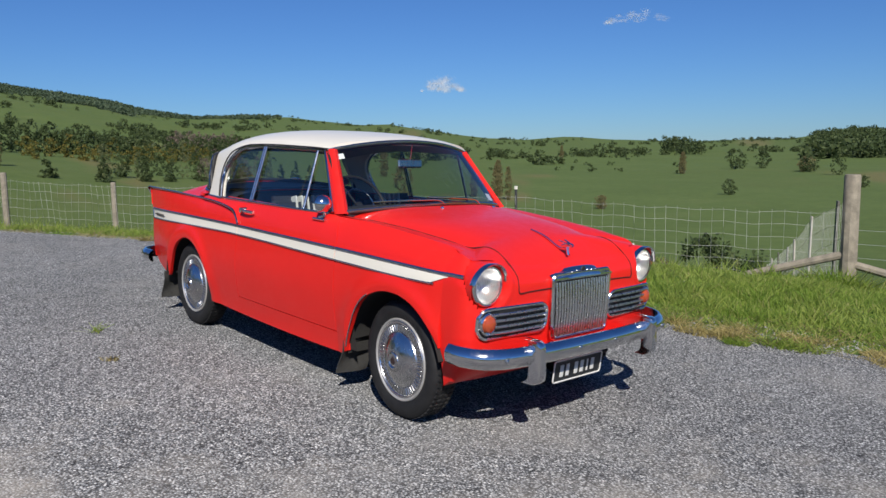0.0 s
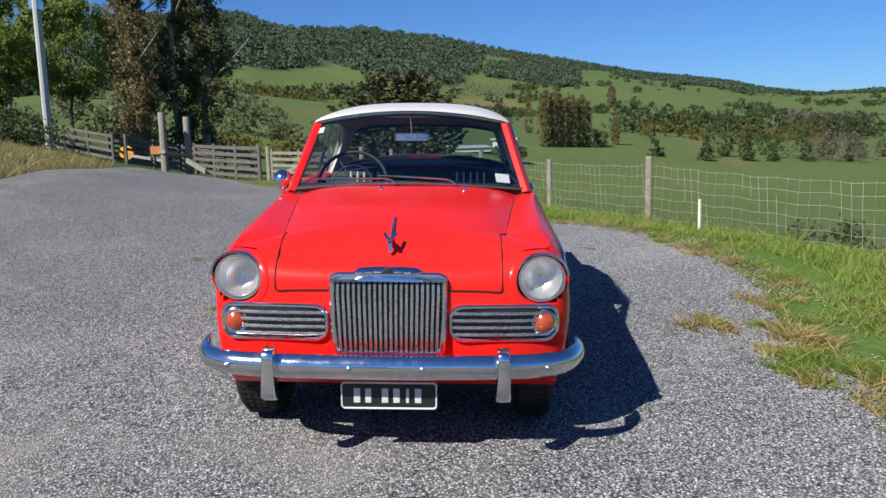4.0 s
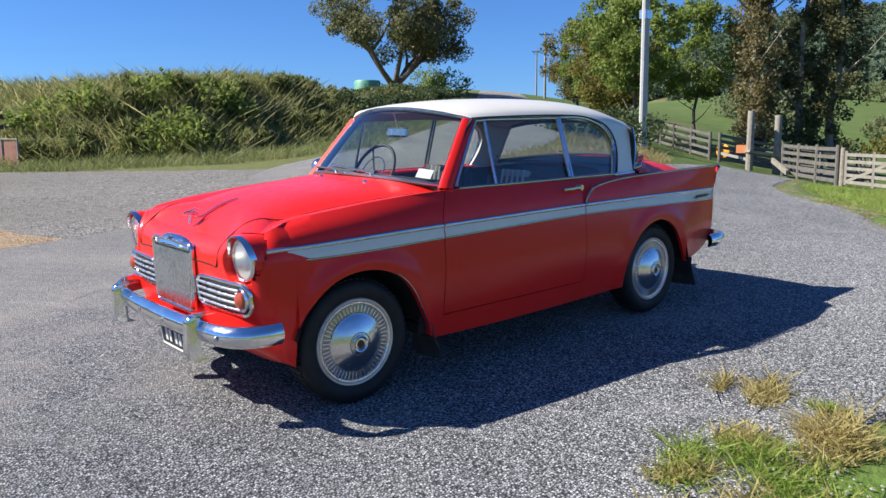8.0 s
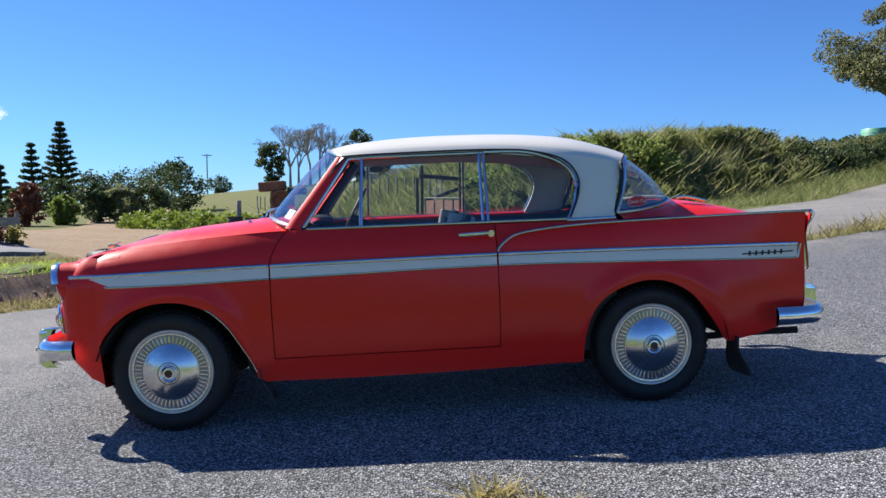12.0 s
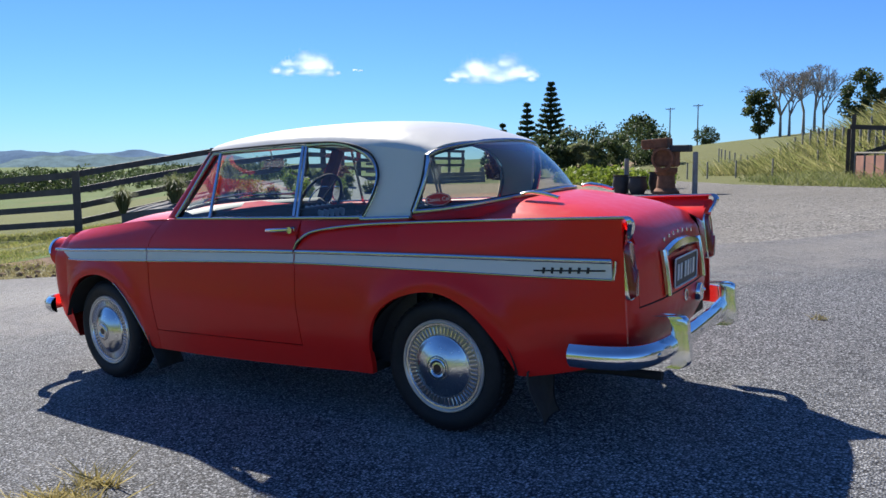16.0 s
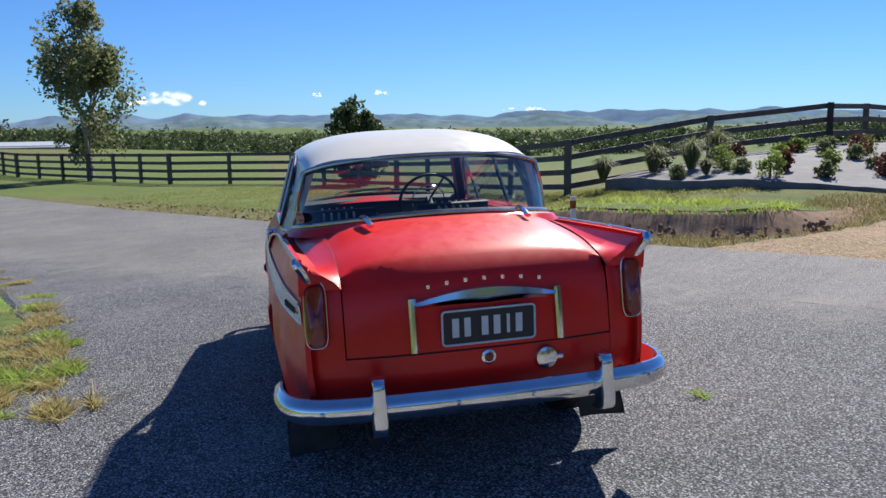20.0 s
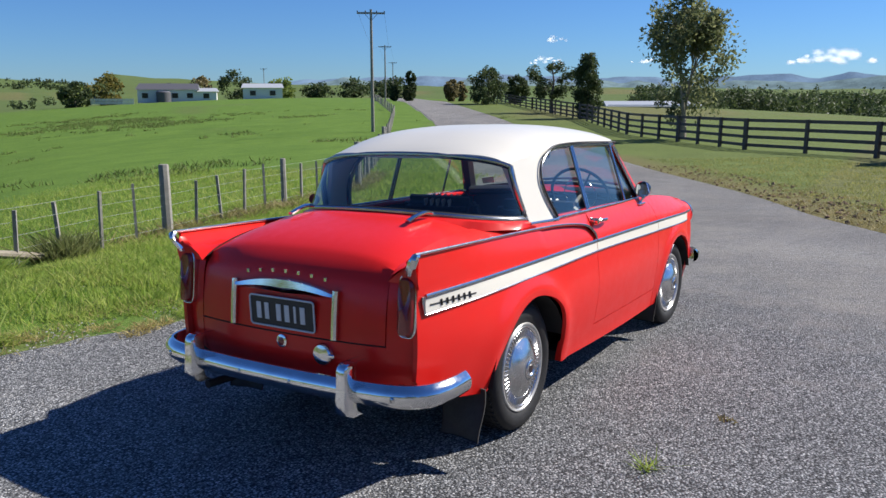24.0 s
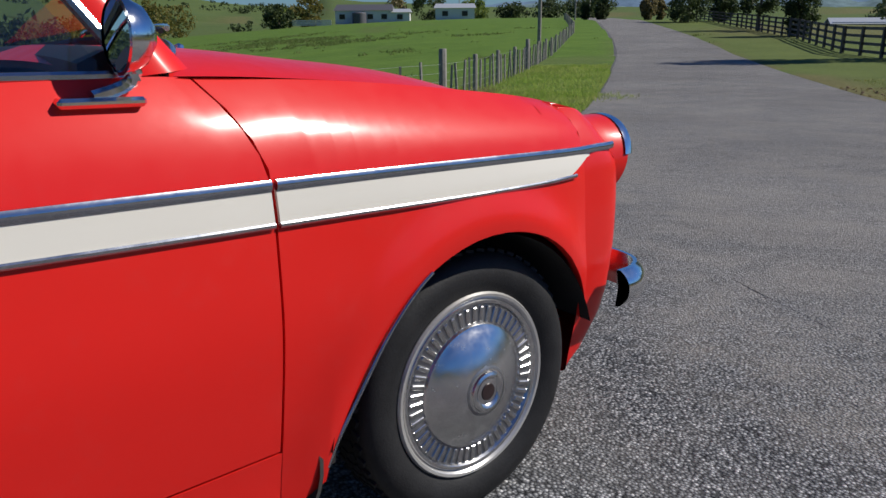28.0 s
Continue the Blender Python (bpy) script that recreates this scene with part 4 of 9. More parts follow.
# front pillars in body colour
rows = []
for i in range(11):
    f = i / 10
    x, z = 0.60 - 0.275 * f, 0.985 + 0.352 * f
    y = glass_y(x, z)
    rows.append([(x - 0.052, y - 0.004, z - 0.004), (x - 0.02, y + 0.004, z), (x + 0.012, y - 0.004, z + 0.004), (x + 0.03, y - 0.022, z + 0.006), (x + 0.02, y - 0.05, z), (x - 0.03, y - 0.04, z - 0.01)])
a_pillar = part("front_pillar", grid(rows, close_u=True), M_RED, car)
twin(a_pillar)
# dark trim strip whose colour stands in for shade inside the pillar
twin(part("pillar_trim", grid([[(0.60 - 0.0275 * i + dx, glass_y(0.60 - 0.0275 * i, 0.985 + 0.0352 * i) + dy, 0.985 + 0.0352 * i + dz) for dx, dy, dz in ((-0.056, -0.010, -0.005), (-0.036, -0.045, -0.011), (0.019, -0.055, -0.001))] for i in range(11)]), M_VINYL, car, "dark vinyl pillar trim that also stands in for shade"))
# door tops in the interior
tube("door_cap", [(0.5 - 1.3 * i / 8, 0.648 - 0.004 * i, 0.965) for i in range(9)], 0.02, M_RED, rz=0.014, label="red painted door top")


# windscreen
def screen(q, v):
    """q across from -1 to 1, v from the foot to the head."""
    b = Vector((0.775 - 0.175 * abs(q) ** 2.3, 0.612 * q, 1.044 - 0.046 * abs(q) ** 2))
    t = Vector((0.435 - 0.115 * abs(q) ** 2.3, 0.545 * q, 1.398 - 0.062 * abs(q) ** 2))
    p = b.lerp(t, v)
    p.x += 0.012 * math.sin(v * math.pi)
    return p


glass_part("windscreen", [[screen(-1 + 2 * j / 24, i / 8) for j in range(25)] for i in range(9)], "clear curved windscreen")
ring = [screen(-1 + 2 * j / 24, 0) for j in range(25)] + [screen(1, i / 8) for i in range(1, 8)] + [screen(1 - 2 * j / 24, 1) for j in range(25)] + [screen(-1, 1 - i / 8) for i in range(1, 8)]
tube("screen_frame", ring + ring[:1], 0.010, mirror=False)
tube("screen_seal", [p + Vector((-0.008, 0, -0.004)) for p in ring + ring[:1]], 0.016, M_BLACK, mirror=False)


# rear screen that wraps round
RW_FOOT = ((-1.072, 0.628, 0.992), (-1.20, 0.598, 1.000), (-1.34, 0.50, 1.016), (-1.45, 0.34, 1.034), (-1.50, 0.17, 1.044), (-1.515, 0.0, 1.048))
RW_HEAD = ((-1.132, 0.572, 1.244), (-1.152, 0.52, 1.262), (-1.185, 0.42, 1.281), (-1.21, 0.28, 1.294), (-1.226, 0.14, 1.300), (-1.23, 0.0, 1.302))
foot, head = path3(RW_FOOT, 20), path3(RW_HEAD, 20)


def mirrored(line):
    return [Vector(p) for p in line] + [Vector((p[0], -p[1], p[2])) for p in line[-2::-1]]


foot, head = mirrored(foot), mirrored(head)
rows = []
for i in range(11):
    v = i / 10
    rows.append([a.lerp(b, v) + Vector((-0.02 * math.sin(v * math.pi), 0, 0.012 * math.sin(v * math.pi))) for a, b in zip(foot, head)])
glass_part("rear_screen", rows, "clear wraparound rear screen")
ring = foot + [r[-1] for r in rows[1:-1]] + head[::-1] + [r[0] for r in rows[-2:0:-1]]
tube("rear_screen_frame", ring + ring[:1], 0.011, mirror=False)
tube("rear_screen_seal", [p * 0.992 + Vector((0, 0, 0.008)) for p in ring + ring[:1]], 0.015, M_BLACK, mirror=False)
# the deck below the rear screen
rows = [[(p[0] + 0.45 * f * (1 if True else 0), p[1] * (1 - 0.0 * f), p[2] - 0.012 - 0.03 * f) for p in foot] for f in (0, 0.5, 1)]
part("parcel_shelf", grid(rows), M_VINYL, car, "black vinyl parcel shelf")
# filler between deck and screen foot
rows = []
for i, p in enumerate(path3(RW_FOOT, 20)):
    x = p[0]
    out = (x - 0.012, min(0.672, p[1] + 0.035) if p[1] > 0.3 else p[1] * 1.1, p[2] - 0.016)
    rows.append([(p[0], p[1], p[2] - 0.004), out, (x - 0.03 - 0.0, min(0.66, p[1] + 0.05) if p[1] > 0.4 else p[1] * 1.15, min(boot_z(min(x - 0.03, -1.07), min(p[1] + 0.03, 0.5)), p[2]) - 0.012)])
f1 = part("screen_surround", grid(rows), M_RED, car)
twin(f1)
# red oval sticker in the rear screen, a pale one and a permit in the windscreen
bm = bmesh.new()
bmesh.ops.create_circle(bm, cap_ends=True, segments=24, radius=1, matrix=at(-1.19, 0.601, 1.045) @ turn(-12, "X") @ turn(14, "Z") @ turn(90, "X") @ Matrix.Diagonal((0.062, 0.03, 1, 1)))
part("sticker", bm, plain("sticker_red", (0.45, 0.02, 0.05), 0.5), car, "red oval window sticker")


def words(body, size, m, mat, parent, label=""):
    """Flat lettering, centred on m and facing its z."""
    cu = bpy.data.curves.new("words", "FONT")
    cu.body, cu.size, cu.align_x, cu.align_y = body, size, "CENTER", "CENTER"
    holder = new("words", cu)
    me = bpy.data.meshes.new_from_object(holder.evaluated_get(bpy.context.evaluated_depsgraph_get()))
    bpy.data.objects.remove(holder)
    me.transform(m)
    me.materials.clear()
    me.materials.append(mat)
    ob = new("sticker_writing", me)
    ob.parent = parent
    ob["label"] = label
    return ob


words("Classic Car", 0.0245, at(-1.19, 0.6035, 1.045) @ turn(-12, "X") @ turn(14, "Z") @ turn(180, "Z") @ turn(90, "X"), M_STICK, car, "pale lettering on the red oval")
bm = bmesh.new()
bmesh.ops.create_circle(bm, cap_ends=False, segments=32, radius=1, matrix=at(-1.19, 0.6025, 1.045) @ turn(-12, "X") @ turn(14, "Z") @ turn(90, "X") @ Matrix.Diagonal((0.058, 0.027, 1, 1)))
ring_pts = [v.co.copy() for v in bm.verts]
bm.free()
part("sticker_border", sweep(ring_pts, 0.0008, closed=True), M_STICK, car, "thin pale border of the oval")
for q, v, w, h in ((0.83, 0.13, 0.085, 0.055), (-0.90, 0.86, 0.035, 0.04)):
    p = screen(q, v)
    n = (screen(q, v + 0.05) - p).normalized()
    s = (screen(q + 0.04, v) - p).normalized()
    bm = bmesh.new()
    o = Vector((-0.01, 0, 0))
    bm.faces.new([bm.verts.new(p + o + s * a * w / 2 + n * b * h / 2) for a, b in ((-1, -1), (1, -1), (1, 1), (-1, 1))])
    part("sticker", bm, M_STICK, car, "pale paper sticker inside the glass")

# ---- wheels ----
TYRE = ((0.20, 0.055), (0.215, 0.068), (0.245, 0.082), (0.272, 0.080), (0.290, 0.070), (0.298, 0.058), (0.3015, 0.035), (0.302, 0.012), (0.302, -0.012), (0.3015, -0.035),
        (0.298, -0.058), (0.288, -0.072), (0.262, -0.082), (0.23, -0.078), (0.20, -0.06))
M_BADGE = plain("cap_badge", (0.03, 0.018, 0.018), 0.3, vary=0.3, scale=60)
M_RIM = plain("pale_rim_band", (0.56, 0.55, 0.53), 0.3, 0.55, vary=0.14, scale=12)

M_CAP = chrome("satin_cap", (0.70, 0.70, 0.70), 0.17, 0.16)
# darker metal for the cap's grooves
M_CAPDARK = plain("dark_steel", (0.30, 0.30, 0.305), 0.35, 0.8, vary=0.3, scale=40)


def wheel(x, y, steer):
    """A road wheel with tyre, pale rim band and pressed hub cap."""
    w = new("wheel")
    w.parent = car
    w.location, w.rotation_euler = (x, y, 0.305), (0, 0, radians(steer + (0 if y > 0 else 180)))
    tyre = part("tyre", lathe(TYRE, (0, 0, 0), seg=64), M_RUBBER, w, "black tyre with fine tread")
    bm = bmesh.new()
    for k in range(60):
        a = 2 * math.pi * k / 60
        for off, sl in ((-0.044, 25), (-0.015, -25), (0.015, 25), (0.044, -25)):
            block(0.017, 0.021, 0.007, Matrix.Rotation(a, 4, "Y") @ at(0, off, 0.3018) @ turn(sl, "Z"), bm=bm)
    part("tread", bm, M_RUBBER, w, smooth=False)
    part("rim", lathe(((0.212, 0.060), (0.213, 0.069), (0.209, 0.074), (0.203, 0.073), (0.197, 0.066), (0.190, 0.058), (0.18, 0.05)), (0, 0, 0), seg=64), M_RIM, w, "pale painted rim band")
    part("back_disc", lathe(((0.20, 0.03), (0.10, 0.02), (0.001, 0.02)), (0, 0, 0), seg=32), M_UNDER, w)
    cap = part("hub_cap", lathe(((0.196, 0.058), (0.198, 0.066), (0.194, 0.071), (0.187, 0.070), (0.182, 0.063), (0.144, 0.066), (0.140, 0.072), (0.136, 0.0735), (0.128, 0.079), (0.112, 0.087), (0.092, 0.096), (0.070, 0.104), (0.052, 0.1085),
                                 (0.046, 0.1095), (0.044, 0.114), (0.038, 0.1165), (0.032, 0.1145), (0.029, 0.111), (0.022, 0.112), (0.016, 0.113), (0.001, 0.1135)), (0, 0, 0), seg=72), M_CAP, w, "polished pressed hub cap")
    fin = part("cap_fin", block(0.0105, 0.008, 0.034, at(0, 0.0655, 0.163), bevel=0.002), M_STEEL, w)
    for k in range(1, 52):
        other = new("cap_fin", fin.data)
        other.parent = w
        other.rotation_euler = (0, 2 * math.pi * k / 52, 0)
    part("cap_groove", lathe(((0.181, 0.0635), (0.163, 0.0655), (0.145, 0.0665)), (0, 0, 0), seg=48), M_CAPDARK, cap, "dark ring between the cap's fins")
    part("cap_badge", lathe(((0.021, 0.111), (0.018, 0.1145), (0.001, 0.115)), (0, 0, 0), seg=24), M_BADGE, cap, "dark centre badge")
    part("boss_groove", lathe(((0.060, 0.1058), (0.056, 0.1078), (0.051, 0.1093)), (0, 0, 0), seg=48), M_CAPDARK, cap)
    part("brake_drum", lathe(((0.001, -0.06), (0.13, -0.06), (0.13, 0.0), (0.001, 0.0)), (0, 0, 0), seg=24), M_UNDER, w)
    return w


for x, y, st in ((1.2192, 0.622, -3), (1.2192, -0.622, -3), (-1.2192, 0.622, 0), (-1.2192, -0.622, 0)):
    wheel(x, y, st)

# wheel housings and underside
for cx, x0, x1 in ((1.19, 1.60, 0.76), (-1.22, -0.83, -1.64)):
    rows = []
    for i in range(25):
        a = 0.30 + (math.pi - 0.42) * i / 24
        x, z = cx + 0.395 * math.cos(a), 0.27 + 0.385 * math.sin(a)
        rows.append([(x, 0.742, z), (x, 0.6, z + 0.01), (x, 0.40, z + 0.01)])
    ob = part("wheel_housing", grid(rows), M_UNDER, car, "dark underseal")
    twin(ob)
    rows = [[(cx + 0.38 * math.cos(math.pi * i / 24), 0.40, 0.34 + (0.31 * math.sin(math.pi * i / 24)) * f) for i in range(25)] for f in (0, 0.5, 1)]
    ob = part("wheel_housing", grid(rows), M_UNDER, car)
    twin(ob)
bm = bmesh.new()
block(1.62, 1.40, 0.05, at(-0.03, 0, 0.265), bm=bm)
block(0.86, 0.78, 0.05, at(1.2, 0, 0.30), bm=bm)
block(0.82, 0.78, 0.05, at(-1.23, 0, 0.40), bm=bm)
block(0.42, 1.16, 0.06, at(-1.83, 0, 0.40), bm=bm)
part("underside", bm, M_UNDER, car, smooth=False)
tube("axle", [(-1.219, -0.55, 0.305), (-1.219, 0, 0.305), (-1.219, 0.55, 0.305)], 0.045, M_UNDER, mirror=False)
tube("axle", [(1.219, -0.55, 0.28), (1.219, 0, 0.26), (1.219, 0.55, 0.28)], 0.04, M_UNDER, mirror=False)
tube("exhaust_pipe", [(-1.5, 0.42, 0.27), (-1.9, 0.43, 0.285), (-2.13, 0.44, 0.285)], 0.019, M_UNDER, mirror=False, label="dark sooty tailpipe", seg=16)
tube("silencer", [(-0.9, 0.40, 0.25), (-1.35, 0.42, 0.25)], 0.07, M_UNDER, mirror=False, seg=14)

# mud flaps behind each wheel
for x, w in ((0.80, 0.19), (-1.64, 0.20)):
    rows = []
    for i in range(9):
        f = i / 8
        rows.append([(x - 0.02 - 0.05 * f + 0.015 * math.sin(f * 5 + j), 0.735 - w * j / 4, 0.33 - 0.215 * f) for j in range(5)])
    ob = part("mud_flap", grid(rows, thick=0.008, inward=(-1, 0, 0)), M_FLAP, car, "scuffed black rubber mud flap")
    twin(ob)
# bright edge strips on the rear lips of the front arches
tube("arch_moulding", [(x, side_y(x, arch_z(x)) + 0.014, arch_z(x) + 0.004) for x in [1.02 - 0.225 * i / 14 for i in range(15)]], 0.004, label="thin bright arch strip")


# ---- bright work ----
def strip_line(x0, x1, z_of, out, n):
    return [(x0 + (x1 - x0) * i / n, side_y(x0 + (x1 - x0) * i / n, z_of(x0 + (x1 - x0) * i / n)) + out, z_of(x0 + (x1 - x0) * i / n)) for i in range(n + 1)]


def upper(x):
    return along(((1.72, 0.796), (1.2, 0.807), (0.7, 0.814), (-0.43, 0.817), (-1.2, 0.808), (-2.02, 0.789)), x)


def lower(x):
    return along(((1.64, 0.760), (1.5, 0.747), (1.2, 0.745), (0.7, 0.752), (-0.43, 0.763), (-1.2, 0.745), (-2.01, 0.716)), x)


# pale flash between two bright mouldings, in three lengths a side
for x0, x1, n in ((1.60, 0.706, 22), (0.697, -0.423, 24), (-0.433, -2.015, 34)):
    rows = []
    for i in range(n + 1):
        x = x0 + (x1 - x0) * i / n
        zl, zh = lower(x), upper(x)
        if x > 1.45:
            zl = zl + (zh - zl - 0.004) * ease(1.45, 1.60, x) * 0.85
        rows.append([(x, side_y(x, zl + (zh - zl) * j / 4) + 0.006, zl + (zh - zl) * j / 4) for j in range(5)])
    flash = part("side_flash", grid(rows, thick=0.006, inward=(0, -1, 0)), M_WHITE, car, "cream painted side flash")
    twin(flash)
for x0, x1, n in ((1.735, 0.706, 24), (0.697, -0.423, 24), (-0.433, -2.015, 34)):
    if x0 > 1.6:
        pts = [nose_point(0.02 + 0.12 * (1 - i / 6), 0.80) + Vector((0, 0.003, 0.0)) for i in range(7)]
        pts = [(p[0], p[1], 0.802) for p in pts] + strip_line(1.53, x1, upper, 0.006, n)
    else:
        pts = strip_line(x0, x1, upper, 0.006, n)
    tube("upper_moulding", pts, 0.006, rz=0.010)
    pts = strip_line(min(x0, 1.50), x1, lower, 0.005, n)
    tube("lower_moulding", pts, 0.004, rz=0.005)
tube("flash_end", [(-2.018, side_y(-2.02, 0.716) + 0.005, 0.716), (-2.026, side_y(-2.03, 0.752) + 0.006, 0.752), (-2.032, side_y(-2.03, 0.79) + 0.006, 0.79)], 0.006)
# bars in place of the maker's script on the flash
for k in range(6):
    x = -1.74 - 0.036 * k
    tube("script_bar", [(x, side_y(x, 0.742) + 0.006, 0.741), (x - 0.004, side_y(x, 0.764) + 0.006, 0.765)], 0.006, M_BLACK, rz=0.006, seg=6)
tube("script_rod", [(x, side_y(x, 0.752) + 0.006, 0.752) for x in (-1.70, -1.82, -1.99)], 0.0035, M_BLACK, seg=6)
# moulding on the fin line and the bright fin end
tube("fin_moulding", [(p[0], p[1] + 0.004, p[2] + 0.003) for p in path3(FIN, 50)], 0.007, rz=0.007)
cap_pts = path3(((-2.085, 0.672, 0.962), (-2.10, 0.668, 0.940), (-2.09, 0.648, 0.905), (-2.072, 0.632, 0.872)), 10)
rows = []
for i, p in enumerate(cap_pts):
    w = 0.010 + 0.006 * math.sin(i / 10 * math.pi)
    rows.append([p + Vector((0.012, w + 0.002, 0)), p + Vector((-0.006, w, 0)), p + Vector((-0.012, 0, 0)), p + Vector((-0.006, -w, 0)), p + Vector((0.012, -w - 0.002, 0))])
fc = part("fin_cap", grid(rows), M_CHROME, car, "chromed fin end")
twin(fc)

# tail lamps: tall lens in a bright surround, amber on top
def tail_lamp():
    lamp = part("tail_lamp", lathe(((0.001, 0), (1, 0)), (0, 0, 0), seg=24), M_CHROME, car)
    bm = bmesh.new()
    prof = [(math.copysign(abs(math.cos(t)) ** 0.55, math.cos(t)), math.copysign(abs(math.sin(t)) ** 0.35, math.sin(t))) for t in [2 * math.pi * k / 40 for k in range(40)]]
    rows = []
    for sc, dx in ((1.0, 0.03), (1.0, -0.014), (0.95, -0.019), (0.88, -0.016)):
        rows.append([(-2.058 + dx + 0.02 * (z * 0.5 + 0.5), 0.613 + y * 0.042 * (sc if sc < 1 else 1), 0.752 + z * (0.122 if sc == 1 else 0.122 - 0.042 * (1 - sc))) for y, z in prof])
    lamp_mesh = grid(rows, close_u=True)
    old = lamp.data
    me = bpy.data.meshes.new("tail_lamp")
    for f in lamp_mesh.faces:
        f.smooth = True
    lamp_mesh.to_mesh(me)
    lamp_mesh.free()
    me.materials.append(M_CHROME)
    lamp.data = me
    bpy.data.meshes.remove(old)
    rows = []
    for sc, dx in ((0.95, -0.010), (0.90, -0.028), (0.70, -0.038), (0.34, -0.043), (0.01, -0.044)):
        rows.append([(-2.058 + dx + 0.02 * (z * 0.5 + 0.5), 0.613 + y * 0.040 * sc, 0.752 + z * (0.114 - 0.03 * (1 - sc) * 1.0) * (sc if sc < 0.7 else 1)) for y, z in prof])
    lens = part("lens", grid(rows, close_u=True), M_TAIL, lamp, "dark red tail lens")
    return lamp, lens


lamp, lens = tail_lamp()
lamp2 = twin(lamp)
twin(lens, lamp2)


# bumpers: curved blades with wrapped ends
def blade(line, half, bulge, side):
    rows = []
    n = len(line)
    for i, p in enumerate(line):
        a, b = line[max(i - 1, 0)], line[min(i + 1, n - 1)]
        t = (Vector(b) - Vector(a)).normalized()
        out = t.cross(Vector((0, 0, 1))) * side
        row = []
        for k in range(11):
            v = -1 + 2 * k / 10
            row.append(Vector(p) + Vector((0, 0, half * v)) + out * (bulge * (1 - abs(v) ** 2.4)))
        row += [r - out * 0.01 for r in (row[-1], row[len(row) // 2] - out * bulge * 0.8, row[0])]
        rows.append(row)
    return grid(rows, close_u=True)


fb = path3(((1.655, 0.762, 0.452), (1.73, 0.752, 0.450), (1.815, 0.70, 0.447), (1.865, 0.60, 0.445), (1.885, 0.45, 0.443), (1.898, 0.22, 0.442), (1.902, 0, 0.442)), 30)
bumper = part("front_bumper", blade(mirrored(fb), 0.047, 0.028, -1), M_CHROME, car, "chromed steel front bumper with light pitting")
# apron added unseen behind the bumper to close the lit gap in its shadow
rows = [[(xf, 0.50 * (-1 + 2 * j / 16), z) for j in range(17)] for xf, z in ((1.70, 0.405), (1.78, 0.415), (1.855, 0.418))]
part("splash_apron", grid(rows, thick=0.012, inward=(0, 0, -1)), M_RED, car, "red stone apron added unseen behind the front bumper to fill its shadow")
rb = path3(((-1.86, 0.752, 0.425), (-1.98, 0.752, 0.425), (-2.09, 0.715, 0.423), (-2.15, 0.62, 0.421), (-2.175, 0.45, 0.419), (-2.188, 0.2, 0.418), (-2.190, 0, 0.418)), 30)
rear_bumper = part("rear_bumper", blade(mirrored(rb), 0.046, 0.028, 1), M_CHROME, car, "chromed steel rear bumper with light pitting")


def overrider(x, y, z0, z1, d):
    prof = path3(((x - d * 0.045, z1), (x + d * 0.012, z1 + 0.004), (x + d * 0.034, z1 - 0.02), (x + d * 0.036, (z0 + z1) / 2 + 0.03), (x + d * 0.042, (z0 + z1) / 2 - 0.04), (x + d * 0.036, z0 + 0.02), (x + d * 0.005, z0)), 18)
    rows = []
    for i, p in enumerate(prof):
        w = 0.021 + 0.009 * i / 18
        rows.append([(p[0] - d * 0.07, y - w, p[1]), (p[0] - d * 0.012, y - w, p[1]), (p[0] - d * 0.004, y - w * 0.8, p[1]), (p[0], y, p[1]), (p[0] - d * 0.004, y + w * 0.8, p[1]), (p[0] - d * 0.012, y + w, p[1]), (p[0] - d * 0.07, y + w, p[1])])
    return grid(rows)


for par, x, z0, z1, d, y in ((bumper, 1.918, 0.315, 0.515, 1, 0.448), (rear_bumper, -2.208, 0.325, 0.535, -1, 0.425)):
    ob = part("overrider", overrider(x, y, z0, z1, d), M_CHROME, par, "chromed overrider")
    twin(ob)
    for yy in (0.14, 0.62):
        xx = (1.928 if yy < 0.3 else 1.893) if d > 0 else (-2.214 if yy < 0.3 else -2.178)
        ob = part("bumper_bolt", lathe(((0.011, -0.004), (0.011, 0.002), (0.007, 0.005), (0.001, 0.006)) if d > 0 else ((0.011, 0.004), (0.011, -0.002), (0.007, -0.005), (0.001, -0.006)), (xx, yy, 0.444 if d > 0 else 0.42), "X", 14), M_STEEL, par, "domed bumper bolt")
        twin(ob)


def grille_frame(y0, y1, z0, z1, r=0.02, n=6):
    pts = []
    for cy, cz, a0 in ((y1 - r, z1 - r, 0), (y0 + r, z1 - r, 90), (y0 + r, z0 + r, 180), (y1 - r, z0 + r, 270)):
        for k in range(n + 1):
            a = radians(a0 + 90 * k / n)
            pts.append((cy + r * math.cos(a), cz + r * math.sin(a)))
    return pts


# centre grille: shell, dark backing, upright bars, badge on the header
grille = part("grille", sweep([(1.795, y * (1 - 0.045 * (0.78 - z) / 0.31), z) for y, z in grille_frame(-0.222, 0.222, 0.466, 0.785, 0.03)], 0.012, 0.014, closed=True, up=(1, 0, 0)), M_CHROME, car, "tall chromed grille with upright bars")
bm = bmesh.new()
block(0.006, 0.42, 0.30, at(1.788, 0, 0.62), bm=bm)
part("backing", bm, M_BLACK, grille, "black void behind the bars")
for k in range(20):
    y = -0.197 + 0.394 * k / 19
    part("bar", sweep([(1.800, y * 0.965, 0.478), (1.808, y * 0.98, 0.60), (1.806, y, 0.70), (1.800, y, 0.748)], 0.0062, 0.0065, seg=8, up=(1, 0, 0)), M_BAR, grille)
rows = []
